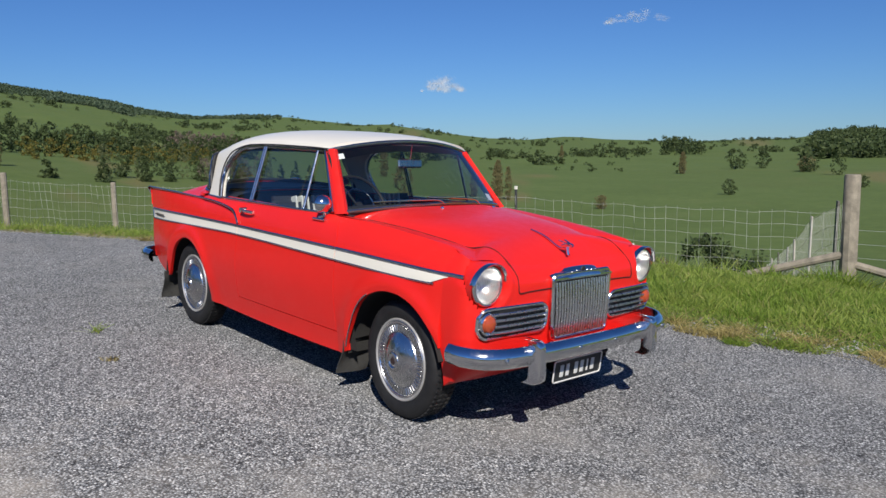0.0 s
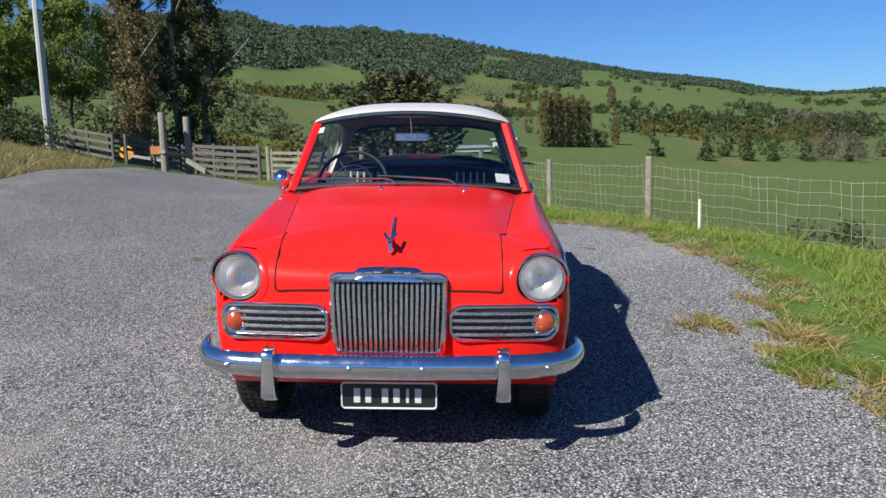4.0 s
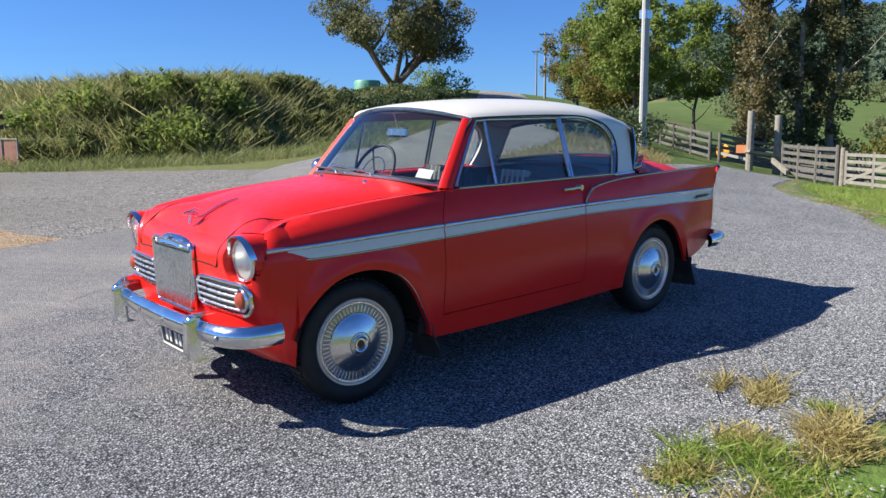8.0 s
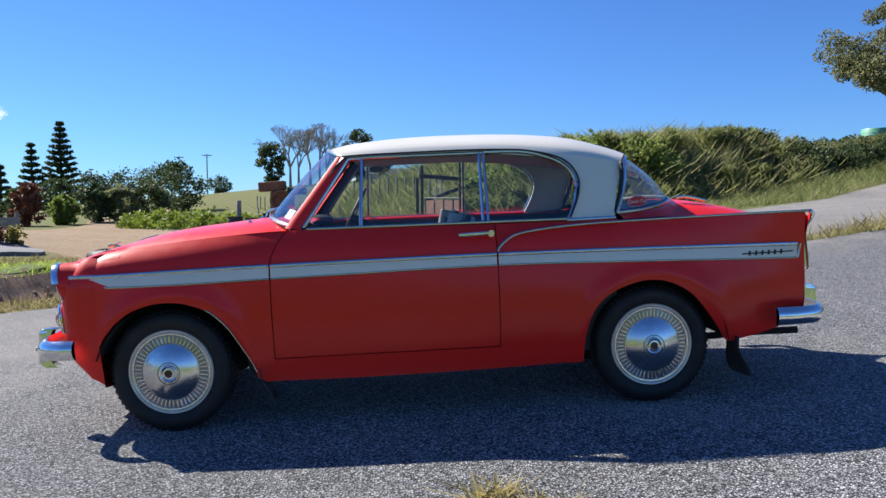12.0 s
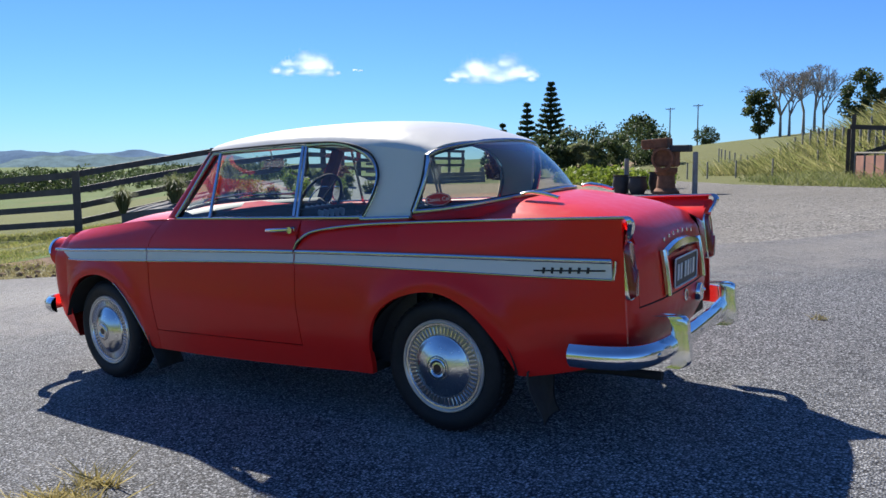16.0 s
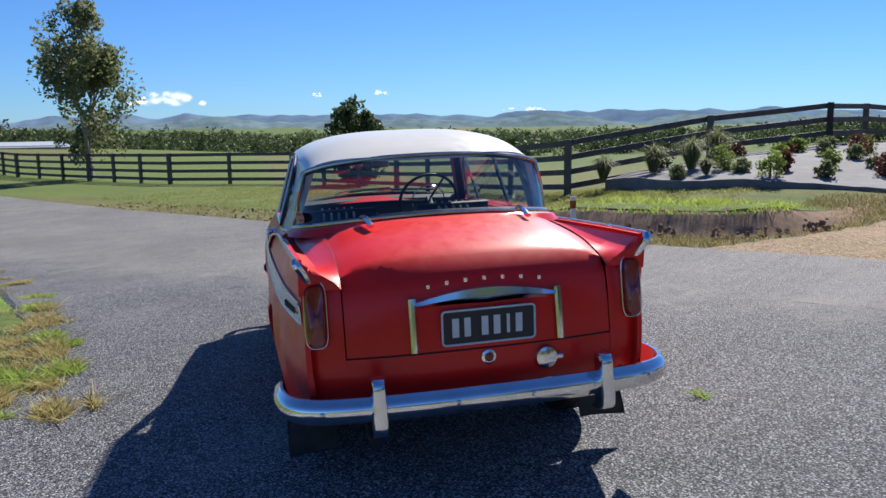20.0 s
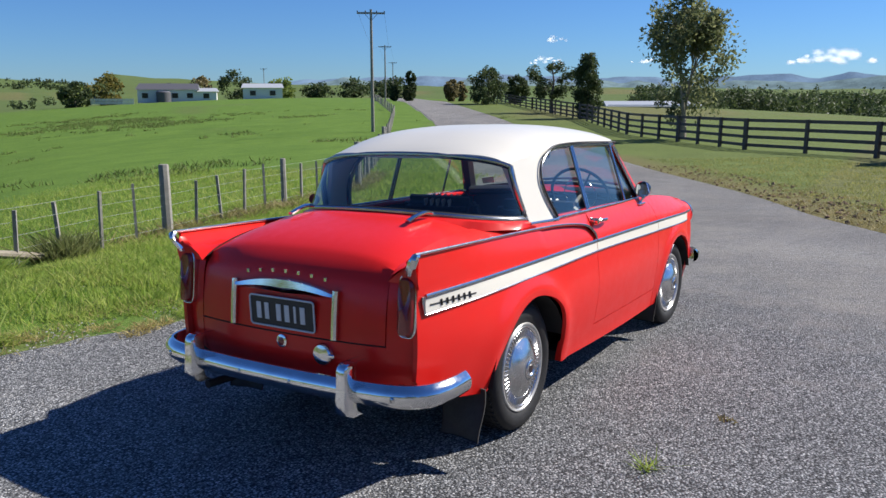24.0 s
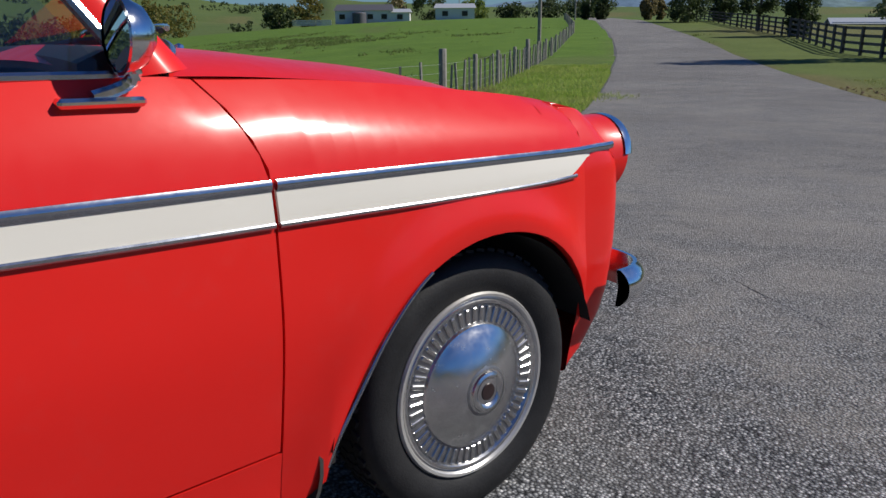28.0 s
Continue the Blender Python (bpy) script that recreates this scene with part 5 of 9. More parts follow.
for i in range(21):
    s = -1 + i / 10
    y = 0.226 * s
    top = 0.777 + 0.020 * (1 - abs(s) ** 2) + 0.012 * (1 if abs(s) < 0.5 else max(0, 1 - (abs(s) - 0.5) * 12))
    rows.append([(1.772, y, top + 0.005), (1.786, y, top + 0.002), (1.797, y, top - 0.008), (1.806, y, top - 0.020), (1.814, y, 0.770), (1.815, y, 0.762), (1.808, y, 0.755), (1.795, y, 0.752)])
part("header", grid(rows), M_CHROME, grille, "chromed header with winged badge shape")
part("badge", lathe(((0.001, 0.004), (0.016, 0.003), (0.019, 0)), (1.802, 0, 0.796), "X", 20), M_BLACK, grille, "round dark badge")
for s in (-1, 1):
    for k in range(3):
        bm = block(0.004, 0.030, 0.006 - 0.001 * k, at(1.8045, s * (0.040 + 0.036 * k), 0.796 - 0.002 * k) @ turn(-35, "Y"), bevel=0.001)
        part("badge_bar", bm, M_STEEL, grille, smooth=False)

# side grilles with indicator lamps
side = part("side_grille", sweep([(nose_at(y, z, 0.008), y, z) for y, z in grille_frame(0.245, 0.668, 0.518, 0.656, 0.05)], 0.009, 0.011, closed=True, up=(1, 0, 0)), M_CHROME, car, "chromed side grille with four bars")
side2 = twin(side)
rows = [[(nose_at(0.25 + 0.41 * j / 16, 0.525 + 0.125 * i / 4, 0.004), 0.25 + 0.41 * j / 16, 0.525 + 0.125 * i / 4) for j in range(17)] for i in range(5)]
b = part("backing", grid(rows), M_BLACK, side)
twin(b, side2)
for k in range(4):
    z = 0.543 + 0.029 * k
    b = part("bar", sweep([(nose_at(y, z, 0.014), y, z) for y in [0.252 + 0.36 * j / 8 for j in range(9)]], 0.008, 0.0068, seg=8), M_BAR, side)
    twin(b, side2)
lamp = part("indicator", lathe(((0.052, 0), (0.054, 0.012), (0.046, 0.018), (0.040, 0.016)), (1.748, 0.615, 0.588), "X", 28), M_CHROME, car, "round indicator lamp in a chromed ring")
amb = part("lens", lathe(((0.040, 0.014), (0.036, 0.026), (0.022, 0.036), (0.008, 0.040), (0.001, 0.0405)), (1.748, 0.615, 0.588), "X", 24), M_AMBER, lamp, "amber lens")
lamp2 = twin(lamp)
twin(amb, lamp2)

# headlamps in short nacelles with bright peaks
HX, HY, HZ = 1.712, 0.604, 0.760
rows = []
for i in range(13):
    s = min(1.0, i / 10)
    row = []
    for k in range(40):
        a = 2 * math.pi * k / 40
        c, q = math.cos(a), math.sin(a)
        x = 1.44 + (HX + 0.022 + 0.026 * q - 1.44) * s
        w = s**3
        up = (top_z(min(x, 1.66), HY) - HZ - 0.004) * (1 - w) + 0.1077 * w if q > 0 else 0.1041
        out = (side_y(min(x, 1.66), HZ + 0.06 * q) - HY - 0.002) * (1 - w) + 0.1077 * w if c > 0 else 0.1041
        lip = (0, 0, 0, 0, 0, 0, 0, 0, 0, 0, 0, 0.007, 0.012)[i]
        row.append((x - (0, 0.002, 0.03)[max(0, i - 10)], HY + (out - lip) * c, HZ + (up - lip) * q))
    rows.append(row)
collar = []
for k in range(37):
    a = radians(84 + 206 * k / 36)
    row = [(HX - 0.01, HY + 0.1005 * math.cos(a), HZ + 0.1005 * math.sin(a))]
    for rad, lift in ((0.1015, -0.004), (0.104, 0.0025), (0.110, 0.004), (0.120, 0.0035), (0.131, 0.002), (0.140, -0.006)):
        y, z = HY + rad * math.cos(a), HZ + rad * math.sin(a)
        z = min(z, nose_top(y) - 0.004)
        row.append((max(HX - 0.03, nose_face(y, z) + lift), y, z))
    collar.append(row)
twin(part("headlamp_collar", grid(collar), M_RED, car))
nac = part("headlamp_nacelle", grid(rows, close_u=True), M_RED, car)
twin(nac)
head_lamp = part("headlamp", lathe(((0.0961, 0.008), (0.0979, 0.020), (0.0926, 0.030), (0.0837, 0.030), (0.0810, 0.022)), (HX, HY, HZ), "X", 40), M_CHROME, car, "round headlamp with chromed rim")
refl = part("reflector", lathe(((0.0819, 0.020), (0.0712, -0.02), (0.05, -0.05), (0.02, -0.062), (0.001, -0.064)), (HX, HY, HZ), "X", 32), M_REFLECT, head_lamp)
rows = []
glass = part("lens", lathe(((0.0828, 0.022), (0.0712, 0.034), (0.055, 0.045), (0.028, 0.051), (0.001, 0.053)), (HX, HY, HZ), "X", 32), M_LENS, head_lamp, "clear fluted headlamp glass")
glass.visible_shadow = False
flutes = bmesh.new()
for k in range(-7, 8):
    y = k * 0.0115
    h = math.sqrt(max(0, 0.0765**2 - y * y))
    sweep([(HX + 0.045 - 4.0 * (y * y + z * z), HY + y, HZ + z) for z in (-h, -h * 0.5, 0, h * 0.5, h)], 0.0010, seg=4, bm=flutes)
fl = part("flutes", flutes, M_LENS, head_lamp)
fl.visible_shadow = False
bulb = part("bulb", lathe(((0.001, -0.05), (0.007, -0.045), (0.008, -0.032), (0.005, -0.025), (0.001, -0.024)), (HX, HY, HZ), "X", 14), M_REFLECT, head_lamp)
hl2 = twin(head_lamp)
for o in (refl, glass, fl, bulb):
    t2 = twin(o, hl2)
    t2.visible_shadow = o.visible_shadow
rows = []
for i in range(21):
    a = radians(8 + 164 * i / 20)
    lip = 0.045 + 0.022 * math.sin(a)
    rows.append([(HX + lip - 0.036, HY + 0.1090 * math.cos(a), HZ + 0.1090 * math.sin(a)), (HX + lip - 0.014, HY + 0.1104 * math.cos(a), HZ + 0.1104 * math.sin(a)), (HX + lip - 0.004, HY + 0.1059 * math.cos(a), HZ + 0.1077 * math.sin(a)), (HX + lip - 0.008, HY + 0.1006 * math.cos(a), HZ + 0.1024 * math.sin(a)), (HX + 0.01, HY + 0.0979 * math.cos(a), HZ + 0.0988 * math.sin(a))])
peak = part("headlamp_peak", grid(rows), M_CHROME, car, "chromed headlamp peak")
twin(peak)

# plates with bars for their figures
def plate(m, w, h, name_label):
    p = part("number_plate", block(0.008, w, h, m, bevel=0.003), M_PLATE, car, name_label, smooth=False)
    part("plate_rim", sweep([m @ Vector((0.006, y, z)) for y, z in grille_frame(-w / 2, w / 2, -h / 2, h / 2, 0.014)], 0.004, closed=True), M_PALE, p)
    for y, bw in ((-0.128, 0.026), (-0.083, 0.024), (-0.016, 0.026), (0.030, 0.026), (0.074, 0.012), (0.116, 0.026)):
        part("figure_bar", block(0.004, bw, h * 0.56, m @ at(0.006, y, 0), bevel=0.001), M_PALE, p, smooth=False)
    return p


plate(at(1.800, 0.0, 0.295) @ turn(6, "Y"), 0.378, 0.112, "black number plate with pale figure bars")
plate(at(-2.108, -0.014, 0.667) @ turn(180, "Z") @ turn(3, "Y"), 0.356, 0.128, "black number plate with pale figure bars")
# bright hoop over the rear plate, with bars for the maker's letters
rows = []
for i in range(25):
    s = -1 + i / 12
    y = 0.288 * s - 0.012
    zt = 0.778 + 0.034 * (1 - min(1, abs(s) / 0.9) ** 2)
    th = 0.020 + 0.046 * max(0.0, 1 - abs(s)) ** 0.6
    rows.append([(rear_x(y, zt) - 0.002, y, zt), (rear_x(y, zt) - 0.022, y, zt - 0.006), (rear_x(y, zt) - 0.026, y, zt - th * 0.6), (rear_x(y, zt) - 0.010, y, zt - th)])
hoop = part("plate_hoop", grid(rows), M_CHROME, car, "chromed hoop over the rear plate")
for s in (-1, 1):
    part("hoop_leg", sweep([(rear_x(0.28, z) - 0.012, 0.281 * s - 0.012, z) for z in (0.785, 0.74, 0.69, 0.64, 0.590)], 0.015, 0.016, up=(1, 0, 0)), M_CHROME, hoop)
for k in range(7):
    s = -1 + k / 3
    y = -0.215 * s - 0.012
    z = 0.838 - 0.016 * s * s
    b = block(0.006, 0.014, 0.016, at(rear_x(y, z) - 0.003, y, z), bevel=0.001)
    part("letter_bar", b, M_CHROME, car, "small chromed letter bar", smooth=False)
lock = part("boot_lock", lathe(((0.028, 0), (0.028, -0.008), (0.02, -0.011), (0.001, -0.012)), (-2.105, -0.008, 0.546), "X", 24), M_CHROME, car, "round boot lock badge")
part("lock_face", lathe(((0.018, -0.011), (0.012, -0.014), (0.001, -0.0145)), (-2.105, -0.008, 0.546), "X", 16), M_TAIL, lock)
cap = part("filler_cap", lathe(((0.045, 0.004), (0.046, -0.016), (0.040, -0.026), (0.02, -0.031), (0.001, -0.032)), (-2.10, -0.232, 0.522), "X", 28), M_CHROME, car, "chromed fuel filler cap")
part("cap_lever", block(0.012, 0.05, 0.018, at(-2.122, -0.275, 0.522), bevel=0.005), M_CHROME, cap)

# boot hinges, door handles, mirror, wipers, mascot
for y in (0.355, -0.355):
    rows = path3(((-1.485, y * 1.0, 1.046), (-1.53, y * 0.99, 1.052), (-1.60, y * 0.97, 1.040), (-1.66, y * 0.96, 1.022)), 8)
    part("boot_hinge", sweep(rows, 0.014, 0.009), M_CHROME, car, "chromed boot hinge")
hx = -0.30
handle = part("door_handle", sweep(path3(((hx - 0.115, side_y(-0.38, 0.922) + 0.012, 0.924), (hx - 0.07, 0.745, 0.925), (hx + 0.0, 0.748, 0.923), (hx + 0.06, 0.735, 0.920)), 12), 0.009, 0.010), M_CHROME, door, "chromed pull door handle")
twin(handle, door_r)
but = part("handle_boss", sweep([(hx - 0.10, 0.69, 0.922), (hx - 0.10, 0.742, 0.922)], 0.017, seg=16), M_CHROME, door)
twin(but, door_r)
# wing mirror on the driver's side
mir = part("wing_mirror", lathe(((0.001, 0.045), (0.02, 0.042), (0.042, 0.026), (0.052, 0.004), (0.053, -0.006), (0.049, -0.008)), (0.505, -0.70, 1.036), "X", 28), M_CHROME, car, "round chromed wing mirror on a stalk")
part("mirror_face", lathe(((0.049, -0.006), (0.001, -0.006)), (0.505, -0.70, 1.036), "X", 24), chrome("mirror_face", (0.85, 0.87, 0.9), 0.01, 0.0), mir)
part("stalk", sweep(path3(((0.51, -0.705, 1.010), (0.52, -0.70, 0.985), (0.505, -0.69, 0.968), (0.46, -0.694, 0.955)), 10), 0.010), M_CHROME, mir)
part("foot", block(0.12, 0.03, 0.014, at(0.47, -0.698, 0.948), bevel=0.005), M_CHROME, mir)
for q0, q1 in ((-0.08, -0.78), (0.42, -0.24)):
    arm = [screen(q0, 0.0) + Vector((0.03, 0, 0.0))] + [screen(q0 + (q1 - q0) * f, 0.03 + 0.05 * f) + Vector((0.03 - 0.01 * f, 0, 0.012)) for f in (0.1, 0.4, 0.7, 1.0)]
    w = part("wiper", sweep(path3(arm, 16), 0.005), M_CHROME, car, "chromed wiper lying at the foot of the screen")
    part("blade", sweep([screen(q0 + (q1 - q0) * f, 0.035 + 0.055 * f) + Vector((0.012, 0, 0.004)) for f in (0.25, 0.5, 0.75, 1.0)], 0.005), M_BLACK, w)
for y in (-0.12, 0.3):
    part("washer_jet", lathe(((0.012, 0), (0.010, 0.008), (0.001, 0.012)), (0.86, y, top_z(0.86, y)), "Z", 12), M_CHROME, car)
z0 = top_z(1.66, 0)
masc = part("bonnet_mascot", sweep(path3(((1.44, 0, top_z(1.44, 0) + 0.003), (1.54, 0, top_z(1.54, 0) + 0.006), (1.64, 0, z0 + 0.010), (1.70, 0, z0 + 0.016)), 16), 0.006, 0.006), M_CHROME, car, "slim chromed spear with a winged shape at its tip")
part("wing_body", sweep(path3(((1.655, 0, z0 + 0.020), (1.685, 0, z0 + 0.030), (1.712, 0, z0 + 0.034), (1.728, 0, z0 + 0.028)), 10), 0.008, 0.009), M_CHROME, masc)
part("mascot_foot", sweep([(1.69, 0, z0 + 0.02), (1.70, 0, z0 - 0.02)], 0.008), M_CHROME, masc)
for s in (-1, 1):
    part("wing", sweep(path3(((1.712, 0, z0 + 0.030), (1.69, s * 0.014, z0 + 0.040), (1.655, s * 0.024, z0 + 0.050)), 6), 0.008, 0.003), M_CHROME, masc)

# ---- inside ----
def seat(x, y, w, back_tilt=14):
    s = new("front_seat")
    s.parent = car
    part("cushion", block(0.52, w, 0.16, at(x, y, 0.52) @ turn(-4, "Y"), bevel=0.045, seg=3), M_VINYL, s, "dark vinyl cushion")
    part("backrest", block(0.13, w, 0.50, at(x - 0.27, y, 0.77) @ turn(-back_tilt, "Y"), bevel=0.05, seg=3), M_VINYL, s)
    for k in range(5):
        part("stripe", block(0.134, 0.012, 0.11, at(x - 0.30, y - w * 0.16 + w * 0.08 * k, 0.955) @ turn(-back_tilt, "Y"), bevel=0.006), M_STRIPE, s, "white piped stripe")
    return s


seat(0.02, 0.34, 0.54)
seat(0.02, -0.34, 0.54)
rear = new("rear_seat")
rear.parent = car
part("cushion", block(0.5, 1.16, 0.18, at(-0.78, 0, 0.50), bevel=0.05, seg=3), M_VINYL, rear)
part("backrest", block(0.14, 1.18, 0.55, at(-1.05, 0, 0.74) @ turn(-16, "Y"), bevel=0.05, seg=3), M_VINYL, rear)
part("dashboard", sweep(path3(((0.545, -0.60, 0.985), (0.60, -0.3, 0.995), (0.63, 0, 1.0), (0.60, 0.3, 0.995), (0.545, 0.60, 0.985)), 16), 0.07, 0.035), M_VINYL, car, "black padded dashboard")
part("dash_panel", block(0.05, 1.2, 0.24, at(0.60, 0, 0.85)), M_VINYL, car)
wheel_m = at(0.34, -0.335, 1.0) @ turn(62, "Y")
sw = part("steering_wheel", sweep([wheel_m @ Vector((0.195 * math.cos(2 * math.pi * k / 40), 0.195 * math.sin(2 * math.pi * k / 40), 0)) for k in range(40)], 0.010, closed=True, up=(0.9, 0, 0.5)), M_BLACK, car, "thin black steering wheel with bright horn ring")
part("horn_ring", sweep([wheel_m @ Vector((0.11 * math.cos(2 * math.pi * k / 30), 0.11 * math.sin(2 * math.pi * k / 30), 0.005)) for k in range(30)], 0.004, closed=True, up=(0.9, 0, 0.5)), M_CHROME, sw)
for a in (0, 120, 240):
    part("spoke", sweep([wheel_m @ Vector((0, 0, -0.01)), wheel_m @ Vector((0.19 * math.cos(radians(a + 90)), 0.19 * math.sin(radians(a + 90)), 0))], 0.007), M_BLACK, sw)
part("column", sweep([wheel_m @ Vector((0, 0, 0.01)), wheel_m @ Vector((0, 0, -0.35))], 0.025), M_BLACK, sw)
mirror_in = part("rear_view_mirror", block(0.02, 0.19, 0.055, at(0.40, 0.005, 1.262) @ turn(-8, "Y"), bevel=0.008), M_STEEL, car, "bright-backed rear view mirror on a rod")
part("rod", sweep(path3(((0.40, 0.005, 1.28), (0.41, 0.004, 1.33), (0.425, 0.0, 1.385)), 6), 0.004), M_CHROME, mirror_in)
# trim inside doors and quarters, floor and bulkheads
rows = [[(x, 0.63, z) for x in (0.62, 0.2, -0.4, -1.06)] for z in (0.28, 0.6, 0.955)]
trim_panel = part("door_trim", grid(rows), M_VINYL, car, "dark vinyl side trim")
twin(trim_panel)
bm = bmesh.new()
block(1.9, 1.26, 0.02, at(-0.2, 0, 0.30), bm=bm)
block(0.02, 1.12, 0.60, at(0.66, 0, 0.60), bm=bm)
block(0.02, 1.2, 0.62, at(-1.12, 0, 0.66), bm=bm)
part("cabin_floor", bm, M_VINYL, car, smooth=False)
# added dark liner that keeps light out of the panel gaps
rows = [[(x, side_y(x, z) - 0.025, z) for x in [1.5 - 3.4 * i / 30 for i in range(31)]] for z in (0.67, 0.8)]
ln = part("gap_liner", grid(rows), M_UNDER, car)
twin(ln)
rows = [[(x, side_y(x, z) - 0.025, z) for x in [0.84 - 1.66 * i / 16 for i in range(17)]] for z in (0.26, 0.4, 0.55, 0.68)]
ln = part("gap_liner", grid(rows), M_UNDER, car)
twin(ln)


# ---- plants ----
rng = np.random.default_rng(7)


def leafy(name, ramp, trans=0.3, rough=0.6):
    """Foliage that varies leaf by leaf and lets some light through."""
    mat = bpy.data.materials.new(name)
    mat.use_nodes = True
    nt = mat.node_tree
    b = nt.nodes["Principled BSDF"]
    geo = nt.nodes.new("ShaderNodeNewGeometry")
    c = ramp_node(nt, geo.outputs["Random Per Island"], ramp)
    c = mix_node(nt, 0.35, c, ramp_node(nt, noise_node(nt, 0.8, 3), [(0.3, ramp[0][1]), (0.7, ramp[-1][1])]))
    nt.links.new(c, b.inputs["Base Color"])
    b.inputs["Roughness"].default_value, b.inputs["Specular IOR Level"].default_value = rough, 0.25
    tr, mx = nt.nodes.new("ShaderNodeBsdfTranslucent"), nt.nodes.new("ShaderNodeMixShader")
    nt.links.new(c, tr.inputs["Color"])
    mx.inputs["Fac"].default_value = trans
    nt.links.new(b.outputs["BSDF"], mx.inputs[1])
    nt.links.new(tr.outputs["BSDF"], mx.inputs[2])
    nt.links.new(mx.outputs["Shader"], nt.nodes["Material Output"].inputs["Surface"])
    return mat


G1 = leafy("leaf_green", [(0, (0.075, 0.125, 0.022)), (0.5, (0.16, 0.235, 0.045)), (1, (0.33, 0.37, 0.10))], 0.5)
G_DARK = leafy("leaf_dark", [(0, (0.030, 0.050, 0.020)), (0.6, (0.060, 0.092, 0.034)), (1, (0.12, 0.15, 0.055))], 0.35)
G_CYPRESS = leafy("leaf_cypress", [(0, (0.035, 0.05, 0.018)), (0.5, (0.075, 0.095, 0.036)), (0.85, (0.13, 0.14, 0.06)), (1, (0.22, 0.18, 0.09))], 0.25)
G_GUM = leafy("leaf_gum", [(0, (0.065, 0.090, 0.042)), (0.5, (0.14, 0.165, 0.075)), (1, (0.31, 0.27, 0.13))], 0.45)
G_AUT = leafy("leaf_autumn", [(0, (0.080, 0.10, 0.022)), (0.5, (0.17, 0.165, 0.038)), (1, (0.29, 0.22, 0.06))], 0.45)
G_BROWN = leafy("leaf_brown", [(0, (0.11, 0.105, 0.05)), (0.5, (0.21, 0.185, 0.085)), (1, (0.36, 0.29, 0.14))], 0.5)
G_POPLAR = leafy("leaf_poplar", [(0, (0.055, 0.065, 0.028)), (0.6, (0.11, 0.12, 0.05)), (1, (0.22, 0.20, 0.09))], 0.4)
G_PALE = leafy("leaf_pale", [(0, (0.08, 0.11, 0.05)), (0.5, (0.16, 0.19, 0.085)), (1, (0.33, 0.33, 0.16))], 0.5)
G_BLADE = leafy("grass_blade", [(0, (0.15, 0.26, 0.030)), (0.5, (0.27, 0.42, 0.055)), (0.88, (0.42, 0.50, 0.10)), (1, (0.56, 0.50, 0.21))], 0.6)
G_DRY = leafy("dry_grass", [(0, (0.16, 0.15, 0.05)), (0.5, (0.30, 0.25, 0.10)), (1, (0.42, 0.34, 0.17))], 0.35)
G_MOWN = leafy("mown_blade", [(0, (0.13, 0.17, 0.035)), (0.5, (0.24, 0.28, 0.07)), (0.85, (0.37, 0.37, 0.12)), (1, (0.50, 0.42, 0.19))], 0.5)
G_STRAW = leafy("straw_blade", [(0, (0.22, 0.19, 0.06)), (0.5, (0.42, 0.35, 0.13)), (1, (0.60, 0.49, 0.23))], 0.45)
G_FLAX = leafy("flax_blade", [(0, (0.09, 0.13, 0.035)), (0.5, (0.18, 0.215, 0.07)), (1, (0.36, 0.35, 0.15))], 0.4)
G_TWIG = leafy("bare_twigs", [(0, (0.10, 0.075, 0.06)), (0.5, (0.17, 0.13, 0.105)), (1, (0.26, 0.205, 0.17))], 0.2)
G_RED = leafy("red_shrub", [(0, (0.10, 0.03, 0.025)), (0.5, (0.18, 0.06, 0.035)), (1, (0.28, 0.13, 0.06))], 0.2)
M_BARK = plain("bark", (0.12, 0.10, 0.08), 0.95, vary=0.4, scale=5, bump=0.02)
M_PALEBARK = plain("pale_bark", (0.30, 0.26, 0.21), 0.9, vary=0.35, scale=4, bump=0.015)


def leaf_arrays(centres, size, long=1.6, tilt=1.0):
    """Small four-cornered leaves at places, turned at random."""
    n = len(centres)
    a = rng.normal(size=(n, 3))
    a[:, 2] *= tilt
    a /= np.linalg.norm(a, axis=1, keepdims=True)
    b = np.cross(a, rng.normal(size=(n, 3)))
    b /= np.linalg.norm(b, axis=1, keepdims=True) + 1e-9
    s = size * rng.uniform(0.6, 1.35, (n, 1))
    a, b = a * s * long * 0.5, b * s * 0.5
    v = np.stack([centres - a, centres + b * 0.8, centres + a, centres - b * 0.8], 1).reshape(-1, 3)
    return v


def quads_mesh(name, v, mat):
    n = len(v) // 4
    me = bpy.data.meshes.new(name)
    me.vertices.add(len(v))
    me.vertices.foreach_set("co", v.astype(np.float32).ravel())
    me.loops.add(4 * n)
    me.loops.foreach_set("vertex_index", np.arange(4 * n, dtype=np.int32))
    me.polygons.add(n)
    me.polygons.foreach_set("loop_start", np.arange(0, 4 * n, 4, dtype=np.int32))
    me.materials.append(mat)
    me.update()
    me.validate()
    return me


def clumps(n, clusters, spread, shape):
    """n places gathered in clusters; shape gives the middle of a cluster from three random numbers."""
    mid = np.array([shape(*rng.random(3)) for _ in range(clusters)])
    pick = rng.integers(0, clusters, n)
    off = rng.normal(size=(n, 3))
    off *= (rng.random((n, 1)) ** 0.4) / (np.linalg.norm(off, axis=1, keepdims=True) + 1e-9)
    return mid[pick] + off * spread * rng.uniform(0.6, 1.3, (clusters, 1))[pick]


def oval(w, h, z0, power=0.6):
    """Cluster middles in an uneven oval crown."""
    def f(a, b, c):
        ang, up = 2 * math.pi * a, 2 * b - 1
        r = math.sqrt(max(0.0, 1 - up * up)) * c ** (1 - power)
        return (w * r * math.cos(ang), w * r * math.sin(ang), z0 + h * (up + 1) / 2)
    return f


